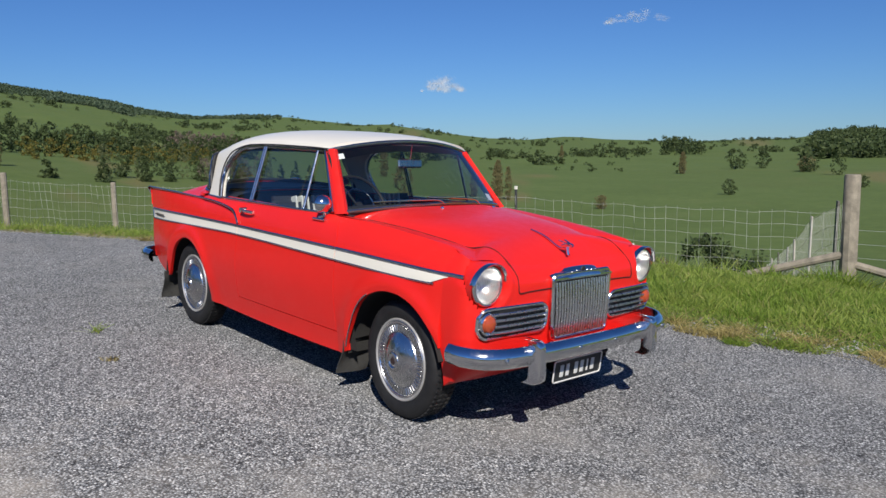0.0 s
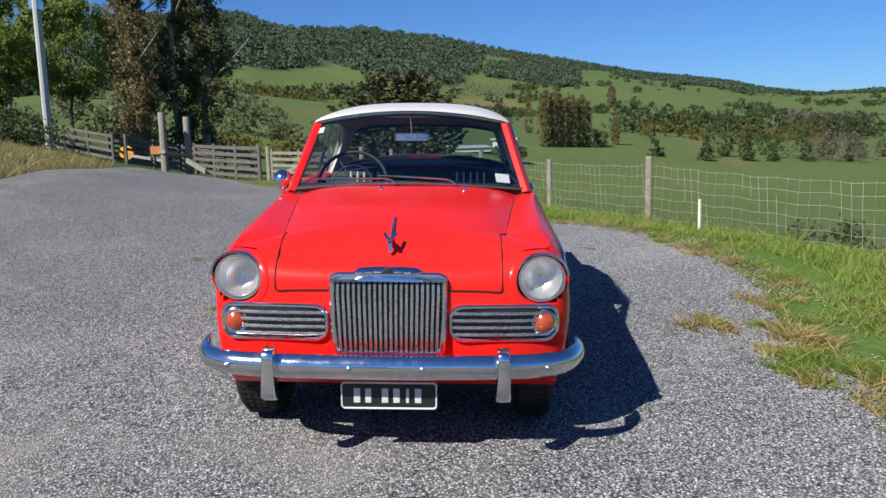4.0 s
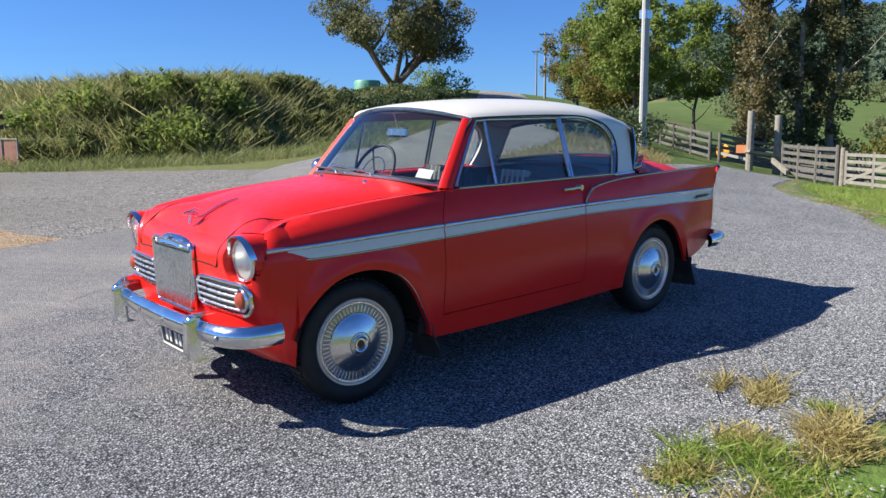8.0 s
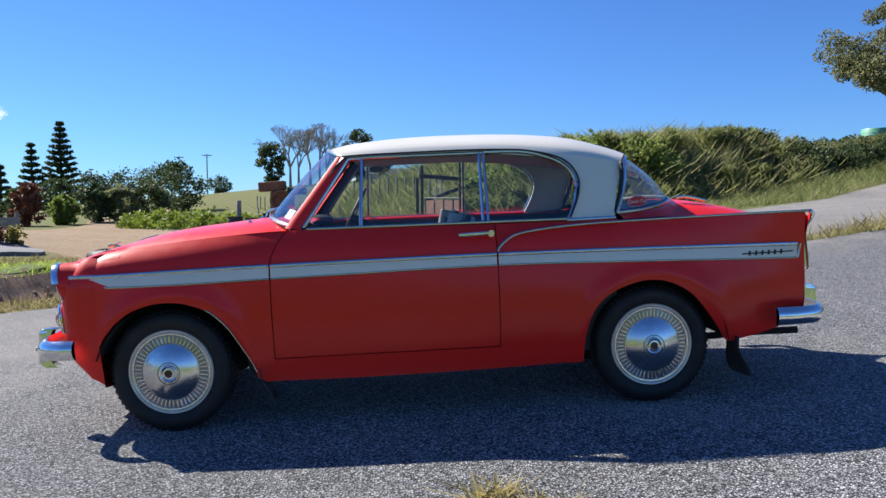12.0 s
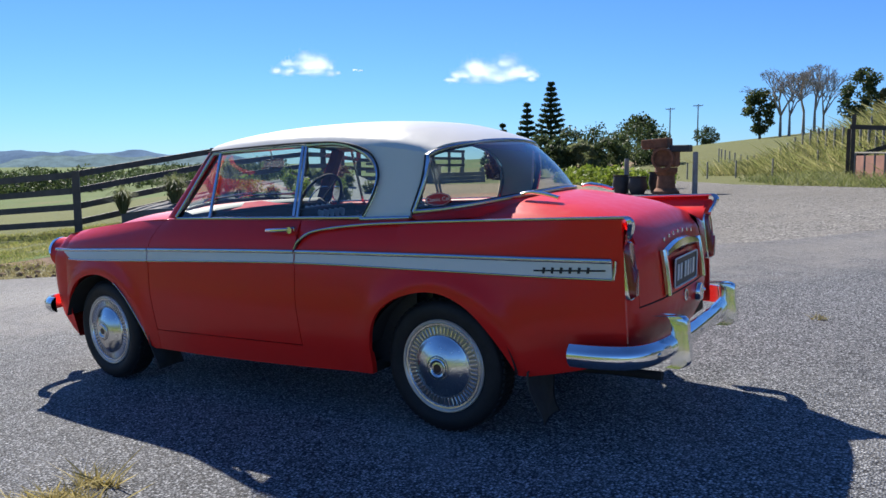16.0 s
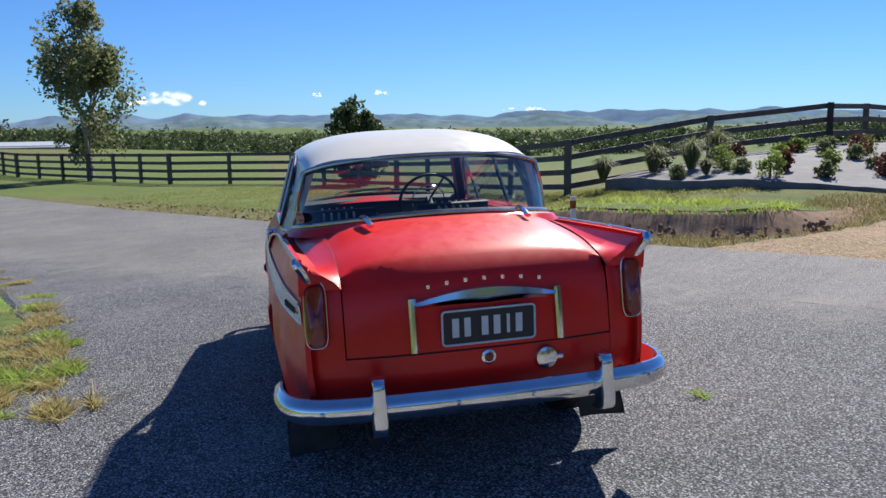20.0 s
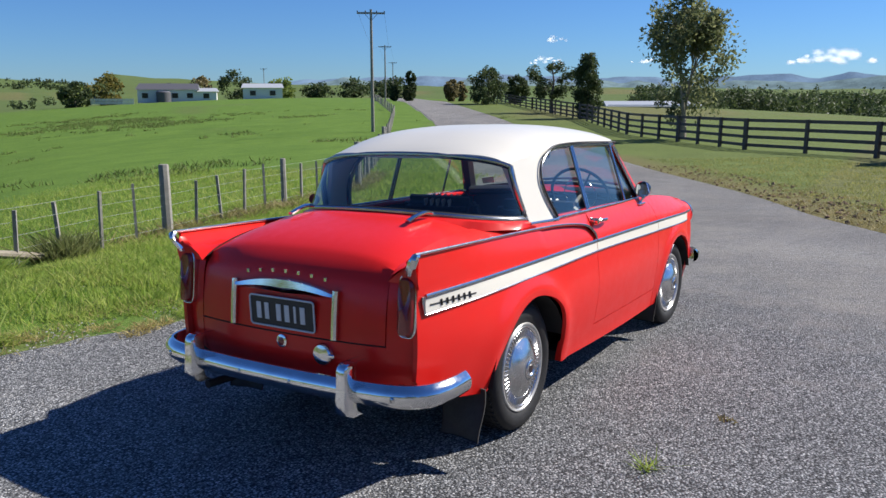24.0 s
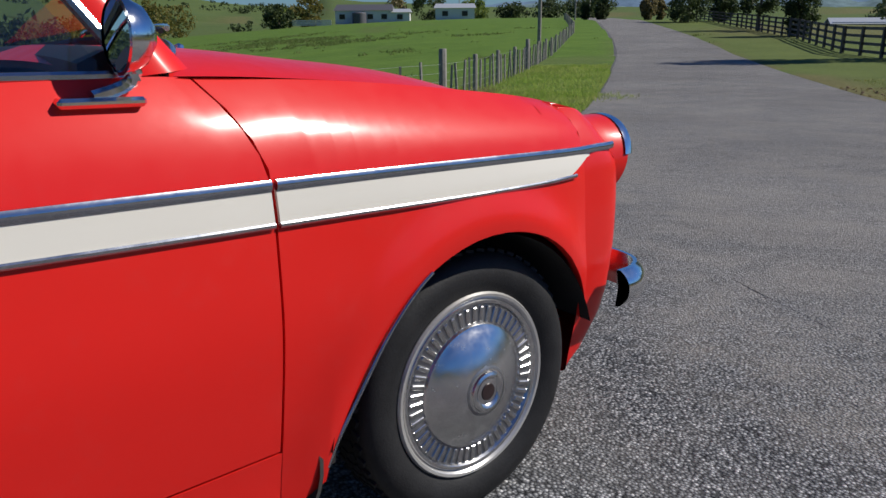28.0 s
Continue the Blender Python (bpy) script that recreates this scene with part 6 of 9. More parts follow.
def cone(w, h, z0):
    def f(a, b, c):
        k = 1 - (1 - b) ** 0.5 * 1.0
        r = w * (1 - k) * (0.35 + 0.65 * c)
        return (r * math.cos(2 * math.pi * a), r * math.sin(2 * math.pi * a), z0 + h * k)
    return f


def column(w, h, z0):
    def f(a, b, c):
        r = w * math.sqrt(c) * math.sin(math.pi * min(1, 0.12 + 0.86 * b)) ** 0.6
        return (r * math.cos(2 * math.pi * a), r * math.sin(2 * math.pi * a), z0 + h * b)
    return f


def tree(name, x, y, label, leaves, shape, clusters, spread, size, mat, trunk_h=0.0, trunk_r=0.12, limbs=0, bark=None, up=0.0, category="tree", tilt=1.0, lean=0.0):
    """A tree: tapered trunk, limbs and a crown of many leaves."""
    t = tagged(new(name), label, category)
    t.location = ground_at(x, y, up - 0.05)
    bark = bark or M_BARK
    if trunk_h:
        pts = [Vector((lean * (i / 8) ** 1.5 + 0.06 * trunk_h * 0.3 * math.sin(i * 1.7 + x), 0.05 * trunk_h * 0.3 * math.sin(i * 1.1 + y), trunk_h * i / 8)) for i in range(9)]
        bm = bmesh.new()
        rows = []
        for i, p in enumerate(pts):
            r = trunk_r * (1.25 if i == 0 else 1) * (1 - 0.75 * i / 8)
            rows.append([p + Vector((r * math.cos(2 * math.pi * k / 9), r * math.sin(2 * math.pi * k / 9), 0)) for k in range(9)])
        part("trunk", grid(rows, close_u=True), bark, t)
        for k in range(limbs):
            f = 0.35 + 0.6 * k / max(1, limbs)
            o = pts[min(8, int(f * 8))]
            a, ln = k * 2.4 + x, trunk_h * (0.30 - 0.14 * f)
            end = o + Vector((math.cos(a) * ln, math.sin(a) * ln, ln * 0.75))
            mid = o.lerp(end, 0.5) + Vector((0, 0, -0.06 * ln))
            rows = []
            for i, p in enumerate((o, mid, end)):
                r = trunk_r * (0.45 - 0.17 * i)
                rows.append([p + Vector((r * math.cos(2 * math.pi * q / 6), r * math.sin(2 * math.pi * q / 6), 0)) for q in range(6)])
            part("limb", grid(rows, close_u=True), bark, t)
    c = clumps(leaves, clusters, spread, shape)
    if lean:
        c[:, 0] += lean
    crown = new("crown", quads_mesh("crown", leaf_arrays(c, size, tilt=tilt), mat))
    crown.parent = t
    return t


def forked_tree(name, x, y, label, fork_h, reach, tiers, leaves, spread, size, mat, bark, trunk_r, seed, rise=0.8, squash=1.0, lean=(0.0, 0.0), start=5, fill=None):
    """A tree whose trunk forks low into long limbs, each ending in tufts of leaves."""
    t = tagged(new(name), label, "tree")
    t.location = ground_at(x, y, -0.1)
    r = random.Random(seed)
    tips = []

    def rod(p, q, ra, rb, bow):
        mid = p.lerp(q, 0.5) + bow
        rows = []
        for pos, rr in ((p, ra), (mid, (ra + rb) / 2), (q, rb)):
            d = (q - p).normalized()
            side = d.cross(Vector((0.31, 0.22, 0.93))).normalized()
            top = side.cross(d)
            rows.append([pos + side * rr * math.cos(2 * math.pi * k / 7) + top * rr * math.sin(2 * math.pi * k / 7) for k in range(7)])
        return grid(rows, close_u=True)

    def grow(p, d, ln, rad, depth):
        q = p + d * ln
        part("limb", rod(p, q, rad, rad * 0.6, Vector((r.gauss(0, 0.05), r.gauss(0, 0.05), -0.05)) * ln), bark, t)
        if depth == 0:
            tips.append(q)
            return
        if depth < tiers:
            tips.append(p.lerp(q, 0.75) + Vector((r.gauss(0, 0.2), r.gauss(0, 0.2), 0.3)) * spread)
        for _ in range(3):
            v = Vector((r.gauss(0, 0.55), r.gauss(0, 0.55), r.gauss(0.12, 0.3)))
            grow(q, (d + v).normalized(), ln * r.uniform(0.5, 0.72), rad * 0.55, depth - 1)

    fork = Vector((lean[0], lean[1], 0)) * 0.2 + Vector((0, 0, fork_h))
    part("trunk", rod(Vector((0, 0, -0.1)), fork, trunk_r * 1.3, trunk_r * 0.8, Vector((0.03, 0, 0))), bark, t)
    for k in range(start):
        a = k * 2 * math.pi / start + r.uniform(-0.3, 0.3) + seed
        d = Vector((math.cos(a) + lean[0], math.sin(a) + lean[1], rise * r.uniform(0.7, 1.5))).normalized()
        grow(fork, d, reach * r.uniform(0.8, 1.15), trunk_r * 0.5, tiers)
    if fill:
        tips += [Vector(fill[1](r.random(), r.random(), r.random())) for _ in range(fill[0])]
    mids = np.array([v[:] for v in tips])
    pick = rng.integers(0, len(mids), leaves)
    off = rng.normal(size=(leaves, 3))
    off *= (rng.random((leaves, 1)) ** 0.4) / (np.linalg.norm(off, axis=1, keepdims=True) + 1e-9)
    off[:, 2] *= squash
    c = mids[pick] + off * spread * rng.uniform(0.6, 1.25, (len(mids), 1))[pick]
    ob = new("crown", quads_mesh("crown", leaf_arrays(c, size), mat))
    ob.parent = t
    return t


def bare_tree(name, x, y, label, h, spread, seed, mat, tiers=5):
    """A leafless tree: limbs that fork down to fine twigs."""
    t = tagged(new(name), label, "tree")
    t.location = ground_at(x, y, -0.05)
    r = random.Random(seed)
    bm = bmesh.new()

    def grow(p, d, ln, rad, depth):
        q = p + d * ln
        rows = []
        side = d.cross(Vector((0.3, 0.5, 0.8))).normalized()
        top = side.cross(d)
        for pos, rr in ((p, rad), (q, rad * 0.62)):
            rows.append([pos + side * rr * math.cos(2 * math.pi * k / 4) + top * rr * math.sin(2 * math.pi * k / 4) for k in range(4)])
        grid(rows, close_u=True, bm=bm)
        if depth:
            for _ in range(3 if depth > 1 else 4):
                v = Vector((r.gauss(0, spread), r.gauss(0, spread), r.gauss(0.1, 0.25)))
                grow(q, (d + v).normalized(), ln * r.uniform(0.6, 0.8), rad * 0.6, depth - 1)

    grow(Vector((0, 0, 0)), Vector((0, 0, 1)), h * 0.23, h * 0.022, tiers)
    part("branch_crown", bm, mat, t)
    return t


def blades(name, count, place, height, width, mat, label, category="grass", lean=0.5, up=0.0):
    """A stand of grass blades, one sheet of stuff. place gives x, y for each."""
    xy = place(count)
    n = len(xy)
    z = np.array([land(x, y) for x, y in xy]) + up
    base = np.column_stack([xy, z])
    tuft = np.array([1 + 0.75 * noise.noise(Vector((x * 2.6, y * 2.6, 8))) + 0.45 * noise.noise(Vector((x * 7, y * 7, 9))) for x, y in xy]).clip(0.3, 2.0)
    h = height * rng.uniform(0.45, 1.3, (n, 1)) * tuft[:, None]
    a = rng.uniform(0, 2 * math.pi, n)
    side = np.column_stack([np.cos(a), np.sin(a), np.zeros(n)]) * width * 0.5
    tip = np.column_stack([rng.normal(0, lean, n), rng.normal(0, lean, n), np.ones(n)]) * h
    v = np.stack([base - side, base + side, base + tip * 0.6 + side * 0.7 + np.array([0, 0, 0.04]) * h, base + tip], 1).reshape(-1, 3)
    return tagged(new(name, quads_mesh(name, v, mat)), label, category, kind="stuff")


def band(line, off0, off1, s0=0.0, s1=None, power=1.0, clumped=0.0, keep=None):
    """Places scattered along a line, at an offset to its left."""
    s1 = len(line) - 1 if s1 is None else s1

    def f(count):
        out = []
        while len(out) < count:
            s = rng.uniform(s0, s1)
            p, q = curve_point(line, s), curve_point(line, min(s + 0.02, len(line) - 1))
            dx, dy = q[0] - p[0], q[1] - p[1]
            n = math.hypot(dx, dy) or 1
            o = off0 + (off1 - off0) * rng.random() ** power
            x, y = p[0] - dy / n * o, p[1] + dx / n * o
            if clumped and noise.noise(Vector((x * 1.3, y * 1.3, 6))) < clumped - rng.random() * 0.3:
                continue
            if keep and not keep(x, y):
                continue
            out.append((x, y))
        return np.array(out)
    return f


# ---- verge, fences and posts on the valley side ----
M_POST = plain("weathered_post", (0.235, 0.205, 0.16), 0.9, vary=0.45, scale=9, bump=0.008)
M_GREYWOOD = plain("grey_timber", (0.26, 0.245, 0.22), 0.9, vary=0.35, scale=7, bump=0.004)
M_OLDWOOD = plain("old_dark_timber", (0.085, 0.068, 0.055), 0.9, vary=0.35, scale=7, bump=0.004)
M_PALEWOOD = plain("pale_timber", (0.23, 0.208, 0.172), 0.85, vary=0.3, scale=6, bump=0.004)
M_YARDWOOD = plain("yard_timber", (0.115, 0.107, 0.092), 0.9, vary=0.5, scale=5, bump=0.005)
M_SUNBOARD = plain("sun_bleached_board", (0.46, 0.42, 0.37), 0.85, vary=0.35, scale=5, bump=0.004)
M_DARKWOOD = plain("dark_stained_timber", (0.090, 0.076, 0.068), 0.7, vary=0.4, scale=5, bump=0.003)
M_WIRE = plain("galvanised_wire", (0.50, 0.52, 0.50), 0.5, 0.6, vary=0.2)
M_NET = plain("netting_wire", (0.42, 0.43, 0.39), 0.6, 0.2, vary=0.2)
M_BLACKSTEEL = plain("black_steel", (0.03, 0.03, 0.032), 0.6, vary=0.3)
M_PEG = plain("white_peg", (0.62, 0.60, 0.54), 0.7, vary=0.15)
M_RUST = plain("rusty_iron", (0.20, 0.085, 0.045), 0.9, vary=0.5, scale=8, bump=0.004)
M_PINKRUST = plain("faded_red_iron", (0.36, 0.17, 0.12), 0.8, vary=0.25, scale=3, bump=0.004)
M_SEA = plain("painted_white", (0.70, 0.70, 0.68), 0.6, vary=0.1)
M_ROOFDARK = plain("dark_roof", (0.09, 0.09, 0.10), 0.6, vary=0.2)
M_WIN = plain("dark_window", (0.02, 0.025, 0.03), 0.15)
M_SHEET = plain("pale_ground_sheet", (0.15, 0.15, 0.155), 0.9, vary=0.3, scale=3, bump=0.01)
M_TANK = plain("green_tank", (0.10, 0.30, 0.20), 0.5, vary=0.12)
M_METALROOF = plain("pale_metal_roof", (0.55, 0.57, 0.58), 0.4, 0.3, vary=0.1)


def post(bm, x, y, h, r, up=0.0, seg=10, lean=(0, 0)):
    g = ground_at(x, y, up - 0.15)
    rows = []
    for f, k in ((0, 1.05), (0.5, 1.0), (0.985, 0.97), (1.0, 0.88)):
        rows.append([g + Vector((lean[0] * f + r * k * math.cos(2 * math.pi * i / seg), lean[1] * f + r * k * math.sin(2 * math.pi * i / seg), (h + 0.15) * f)) for i in range(seg)])
    grid(rows, close_u=True, bm=bm)
    bm.faces.new([bm.verts[-seg + i] if False else v for i, v in enumerate(list(bm.verts)[-seg:])])
    return g + Vector((lean[0], lean[1], h + 0.15))


def rod(bm, a, b, r, seg=5):
    return sweep([a, b], r, seg=seg, bm=bm)


NET_LINE = ((-18.94, -1.85), (-13.4, 0.75), (-8.33, 3.43), (-4.13, 5.92), (0.29, 7.47))
net_fence = tagged(new("netting_fence"), "pale wire netting fence on weathered posts above the valley", "fence")
for k, (x, y) in enumerate(NET_LINE):
    steel = k == 3
    bm = bmesh.new()
    if steel:
        top = post(bm, x, y, 1.20, 0.022, seg=6)
    else:
        top = post(bm, x, y, 1.24 if k < 3 else 1.57, 0.062 if k < 4 else 0.105)
    part("post", bm, M_BLACKSTEEL if steel else M_POST, net_fence, "black steel post with white cap" if steel else "round weathered post")
    if steel:
        part("post_cap", sweep([top, top + Vector((0, 0, 0.05))], 0.028, seg=8), M_PEG, net_fence)
extra = ((-16.1, -0.5), (-10.9, 2.05))
for x, y in extra:
    bm = bmesh.new()
    post(bm, x, y, 1.1, 0.05)
    part("post", bm, M_POST, net_fence)
# netting: seven line wires and close uprights, sagging a little between posts
for k in range(len(NET_LINE) - 1):
    (ax, ay), (bx, by) = NET_LINE[k], NET_LINE[k + 1]
    n = math.hypot(bx - ax, by - ay)
    steps = int(n / 0.155)

    def net_at(f, h):
        x, y = ax + (bx - ax) * f, ay + (by - ay) * f
        za, zb = land(ax, ay), land(bx, by)
        z = (za + (zb - za) * f) * 0.75 + land(x, y) * 0.25
        bow = 0.03 * math.sin(f * 23 + h * 3) * (0.4 + h)
        return Vector((x + bow * (by - ay) / n, y - bow * (bx - ax) / n, z + 0.04 + h * (1 - 0.05 * math.sin(f * math.pi)) + 0.012 * math.sin(f * 40)))

    bm = bmesh.new()
    for h in (0.02, 0.17, 0.33, 0.50, 0.68, 0.86, 1.03):
        sweep([net_at(i / 24, h) for i in range(25)], 0.0021, seg=3, bm=bm)
    for i in range(steps + 1):
        sweep([net_at(i / steps, h) for h in (0.0, 0.25, 0.5, 0.78, 1.06)], 0.0019, seg=3, bm=bm)
    part("netting", bm, M_NET, net_fence, "square wire netting")
for x, y, h in ((-3.05, 5.70, 0.42), (-5.9, 3.55, 0.5), (-2.2, 6.3, 0.4)):
    bm = bmesh.new()
    post(bm, x, y, h, 0.022, seg=6)
    tagged(part("marker_peg", bm, M_PEG, None), "short white marker peg in the verge grass", "peg", "marker pegs")

# strainer with struts, and a leaning panel of old palings beside it
strut = tagged(new("fence_strainer"), "wooden brace struts against a thick strainer post", "fence brace")
s0 = ground_at(0.29, 7.47)
for dx, dy, h in ((-1.35, -0.55, 0.55), (1.55, 0.38, 0.42)):
    part("strut", sweep([s0 + Vector((0, 0, h)), ground_at(0.29 + dx, 7.47 + dy, 0.05)], 0.055, seg=9), M_POST, strut)
gully_fence = tagged(new("gully_fence"), "old netting fence with pale upright boards running down the gully", "fence")
GULLY_A, GULLY_B = Vector((0.24, 7.62, 0)), Vector((-9.9, 26.1, 0))
gq = random.Random(17)


def gully_top(f):
    """The fence's top wire, falling with the slope from the strainer."""
    p = GULLY_A.lerp(GULLY_B, f)
    p.z = float(np.interp(f, (0.0, 0.22, 0.34, 1.0), (0.62, -0.06, -0.72, -3.6)))
    return p


for k in range(8):
    f = (0.07, 0.225, 0.35, 0.46, 0.58, 0.71, 0.85, 1.0)[k]
    top = gully_top(f)
    foot = ground_at(top.x, top.y, -0.1)
    w = 0.075 * gq.uniform(0.75, 1.15)
    part("board", sweep([foot, top + Vector((gq.uniform(-0.05, 0.05), 0, gq.uniform(0.0, 0.1)))], w, 0.014, seg=4, up=(-0.86, -0.5, 0.0), square=True), (M_YARDWOOD, M_SUNBOARD, M_SUNBOARD, M_GREYWOOD)[k % 4], gully_fence, "wide sun-bleached upright board")
bm = bmesh.new()
for h in (0.02, 0.22, 0.42, 0.62, 0.82, 1.0):
    pts = []
    for i in range(29):
        top = gully_top(i / 28)
        low = land(top.x, top.y)
        pts.append(Vector((top.x, top.y, low + (top.z - low) * h + 0.012 * math.sin(i * 2.1))))
    sweep(pts, 0.003, seg=3, bm=bm)
for i in range(131):
    top = gully_top(i / 130)
    sweep([ground_at(top.x, top.y), top], 0.0026, seg=3, bm=bm)
part("netting", bm, M_NET, gully_fence, "square wire netting")

# post and batten fence along the paddock
BATTEN_LINE = ((0.29, 7.47), (3.97, 8.36), (11.6, 10.35), (24, 18.6), (32, 24.2), (57, 41.5), (96, 73))
batten_fence = tagged(new("batten_fence"), "post and batten wire fence along the paddock", "fence")
for k in range(len(BATTEN_LINE) - 1):
    (ax, ay), (bx, by) = BATTEN_LINE[k], BATTEN_LINE[k + 1]
    n = math.hypot(bx - ax, by - ay)
    posts = max(1, round(n / 4.0))
    for i in range(1, posts + 1):
        f = i / posts
        bm = bmesh.new()
        big = i == posts and k < 3
        post(bm, ax + (bx - ax) * f, ay + (by - ay) * f, 1.0 if not big else 1.18, 0.06 if not big else 0.085, seg=8)
        part("post", bm, M_GREYWOOD, batten_fence)
    count = int(n / 0.72) if k < 4 else int(n / 1.6)
    for i in range(1, count):
        f = i / count
        x, y = ax + (bx - ax) * f, ay + (by - ay) * f
        g = ground_at(x, y, -0.02)
        lean = Vector((0.03 * math.sin(i * 2.1), 0.05 * math.sin(i * 3.7), 0.9 + 0.05 * math.sin(i * 5.1)))
        part("batten", sweep([g, g + lean], 0.019, 0.024, seg=4, square=True), M_GREYWOOD, batten_fence)
    bm = bmesh.new()
    for h in (0.15, 0.32, 0.5, 0.68, 0.86):
        sweep([ground_at(ax + (bx - ax) * i / 10, ay + (by - ay) * i / 10, h) for i in range(11)], 0.0025, seg=3, bm=bm)
    part("wires", bm, M_WIRE, batten_fence)

# road edge marker
mk = tagged(new("road_marker"), "white edge marker post with a red band", "marker post")
g = ground_at(5.9, -3.7, -0.02)
part("blade", sweep([g, g + Vector((0.02, 0, 0.62))], 0.05, 0.012, seg=4, up=(1, 0.5, 0), square=True), M_SEA, mk)
part("band", sweep([g + Vector((0.016, 0, 0.44)), g + Vector((0.019, 0, 0.56))], 0.053, 0.015, seg=4, up=(1, 0.5, 0), square=True), M_TAIL, mk, "red reflector band")

# grass of the verges
def not_paved(x, y):
    return not paved(x, y)


blades("verge_grass", 150000, band(PAD_VERGE, -0.7, -5.4, 0.2, 8.4, 0.85, keep=not_paved), 0.085, 0.012, G_BLADE, "lush green verge grass", lean=0.6)
blades("verge_edge_grass", 14000, band(PAD_VERGE, -0.25, -1.1, 0.4, 7.4, clumped=0.02, keep=not_paved), 0.055, 0.010, G_BLADE, "short patchy grass at the seal's edge", lean=0.9)
blades("verge_tall_grass", 9000, band(NET_LINE, -0.5, 0.8, 0, 4, clumped=0.05, keep=not_paved), 0.22, 0.011, G_BLADE, "tall grass at the fence foot", lean=0.45)
blades("verge_dry_grass", 4200, band(PAD_VERGE, 0.15, -0.75, 1.2, 7.2, clumped=0.16), 0.055, 0.008, G_DRY, "dry straw-coloured grass at the seal's edge", lean=1.4)


def patch(cx, cy, rx, ry, turn_by=0.0):
    def f(n):
        a, r = rng.uniform(0, 2 * math.pi, n), rng.random(n) ** 0.7
        x, y = rx * r * np.cos(a), ry * r * np.sin(a)
        c, q = math.cos(turn_by), math.sin(turn_by)
        return np.column_stack([cx + c * x - q * y, cy + q * x + c * y])
    return f


for cx, cy, rx, ry, n, mt, hh, lb in ((0.28, 2.18, 0.16, 0.14, 300, G_STRAW, 0.065, "yellowing weed clump growing through the chip"), (-0.30, 1.98, 0.22, 0.10, 380, G_STRAW, 0.06, "dry straw clump lying on the chip"),
                                      (0.05, 2.42, 0.30, 0.14, 620, G_STRAW, 0.07, "dry straw clump lying on the chip"), (0.55, 2.5, 0.34, 0.12, 420, G_BLADE, 0.045, "small green weed patch in the chip"),
                                      (1.25, 2.35, 0.30, 0.12, 420, G_STRAW, 0.055, "yellowing weed clump growing through the chip"), (1.8, 2.5, 0.24, 0.12, 380, G_BLADE, 0.05, "small green weed patch in the chip"),
                                      (2.6, 2.75, 0.35, 0.16, 460, G_STRAW, 0.055, "dry straw clump lying on the chip"), (-0.9, 2.5, 0.3, 0.12, 300, G_STRAW, 0.05, "dry straw clump lying on the chip"),
                                      (3.4, 3.0, 0.3, 0.14, 360, G_BLADE, 0.05, "small green weed patch in the chip"), (-0.25, 1.78, 0.12, 0.03, 90, G_STRAW, 0.05, "dry straw clump lying on the chip")):
    blades("weed_clump", n, patch(cx, cy, rx, ry, 0.3), hh, 0.009, mt, lb, "weeds", lean=1.1, up=0.012)
wq = random.Random(41)
for k in range(46):
    p = curve_point(PAD_VERGE, wq.uniform(0.7, 6.2))
    cx, cy = p[0] + wq.gauss(0, 0.12), p[1] - wq.uniform(-0.35, 0.28)
    dry = wq.random() < 0.75
    blades("weed_clump", wq.randint(90, 320), patch(cx, cy, wq.uniform(0.08, 0.28), wq.uniform(0.05, 0.13), wq.uniform(0, 3)), wq.uniform(0.03, 0.06), 0.008, G_STRAW if dry else G_BLADE, "dry straw clump lying on the chip" if dry else "small green weed patch in the chip", "weeds", lean=1.3, up=0.012)
for k in range(5):
    cx, cy = (-1.35, -0.6, 2.2, -2.4, -3.1)[k], (-1.35, -1.5, -2.6, -2.2, 1.6)[k]
    blades("chip_weed", 36, patch(cx, cy, 0.06, 0.04, k), 0.03, 0.007, G_DRY if k % 2 else G_BLADE, "tiny weed between the chips", "weeds", lean=1.2, up=0.012)
blades("paddock_grass", 60000, lambda n: np.column_stack([rng.uniform(-3, 16, n), 8.0 + 12 * rng.random(n) ** 1.4 + rng.uniform(0, 3, n)]), 0.10, 0.014, G_BLADE, "tufted paddock grass behind the fence", lean=0.6)
G_TUFT = leafy("tuft_blade", [(0, (0.06, 0.10, 0.022)), (0.6, (0.12, 0.18, 0.04)), (1, (0.22, 0.24, 0.08))], 0.4)
blades("paddock_tufts", 30000, lambda n: np.array([p for p in np.column_stack([rng.uniform(8, 66, n * 4), rng.uniform(20, 92, n * 4)]) if not_paved(*p) and noise.noise(Vector((p[0] / 9, p[1] / 9, 51))) + 0.8 * noise.noise(Vector((p[0] / 1.4, p[1] / 1.4, 53))) + 0.9 * math.exp(-((p[0] - 45) ** 2 + (p[1] - 70) ** 2) / 180) > 0.62][:n]), 0.17, 0.05, G_TUFT, "rough dark tufts over the paddock mound", lean=0.7)
blades("road_verge_grass", 50000, band(BATTEN_LINE, -3.2, 0.6, 0.4, 3.3, keep=not_paved), 0.085, 0.013, G_BLADE, "mown green roadside grass", lean=0.55)
blades("far_verge_grass", 50000, band(ROAD_FAR, 1.0, 7.5, 3.2, 6.1, 0.75, clumped=-0.12, keep=not_paved), 0.05, 0.014, G_MOWN, "short grass between road and fence", lean=0.6)
blades("junction_dry_grass", 9000, band(ROAD_NEAR, -0.2, -4.0, 9.6, 12.0, keep=not_paved), 0.20, 0.016, G_DRY, "dry grass wedge beside the road", lean=0.6)


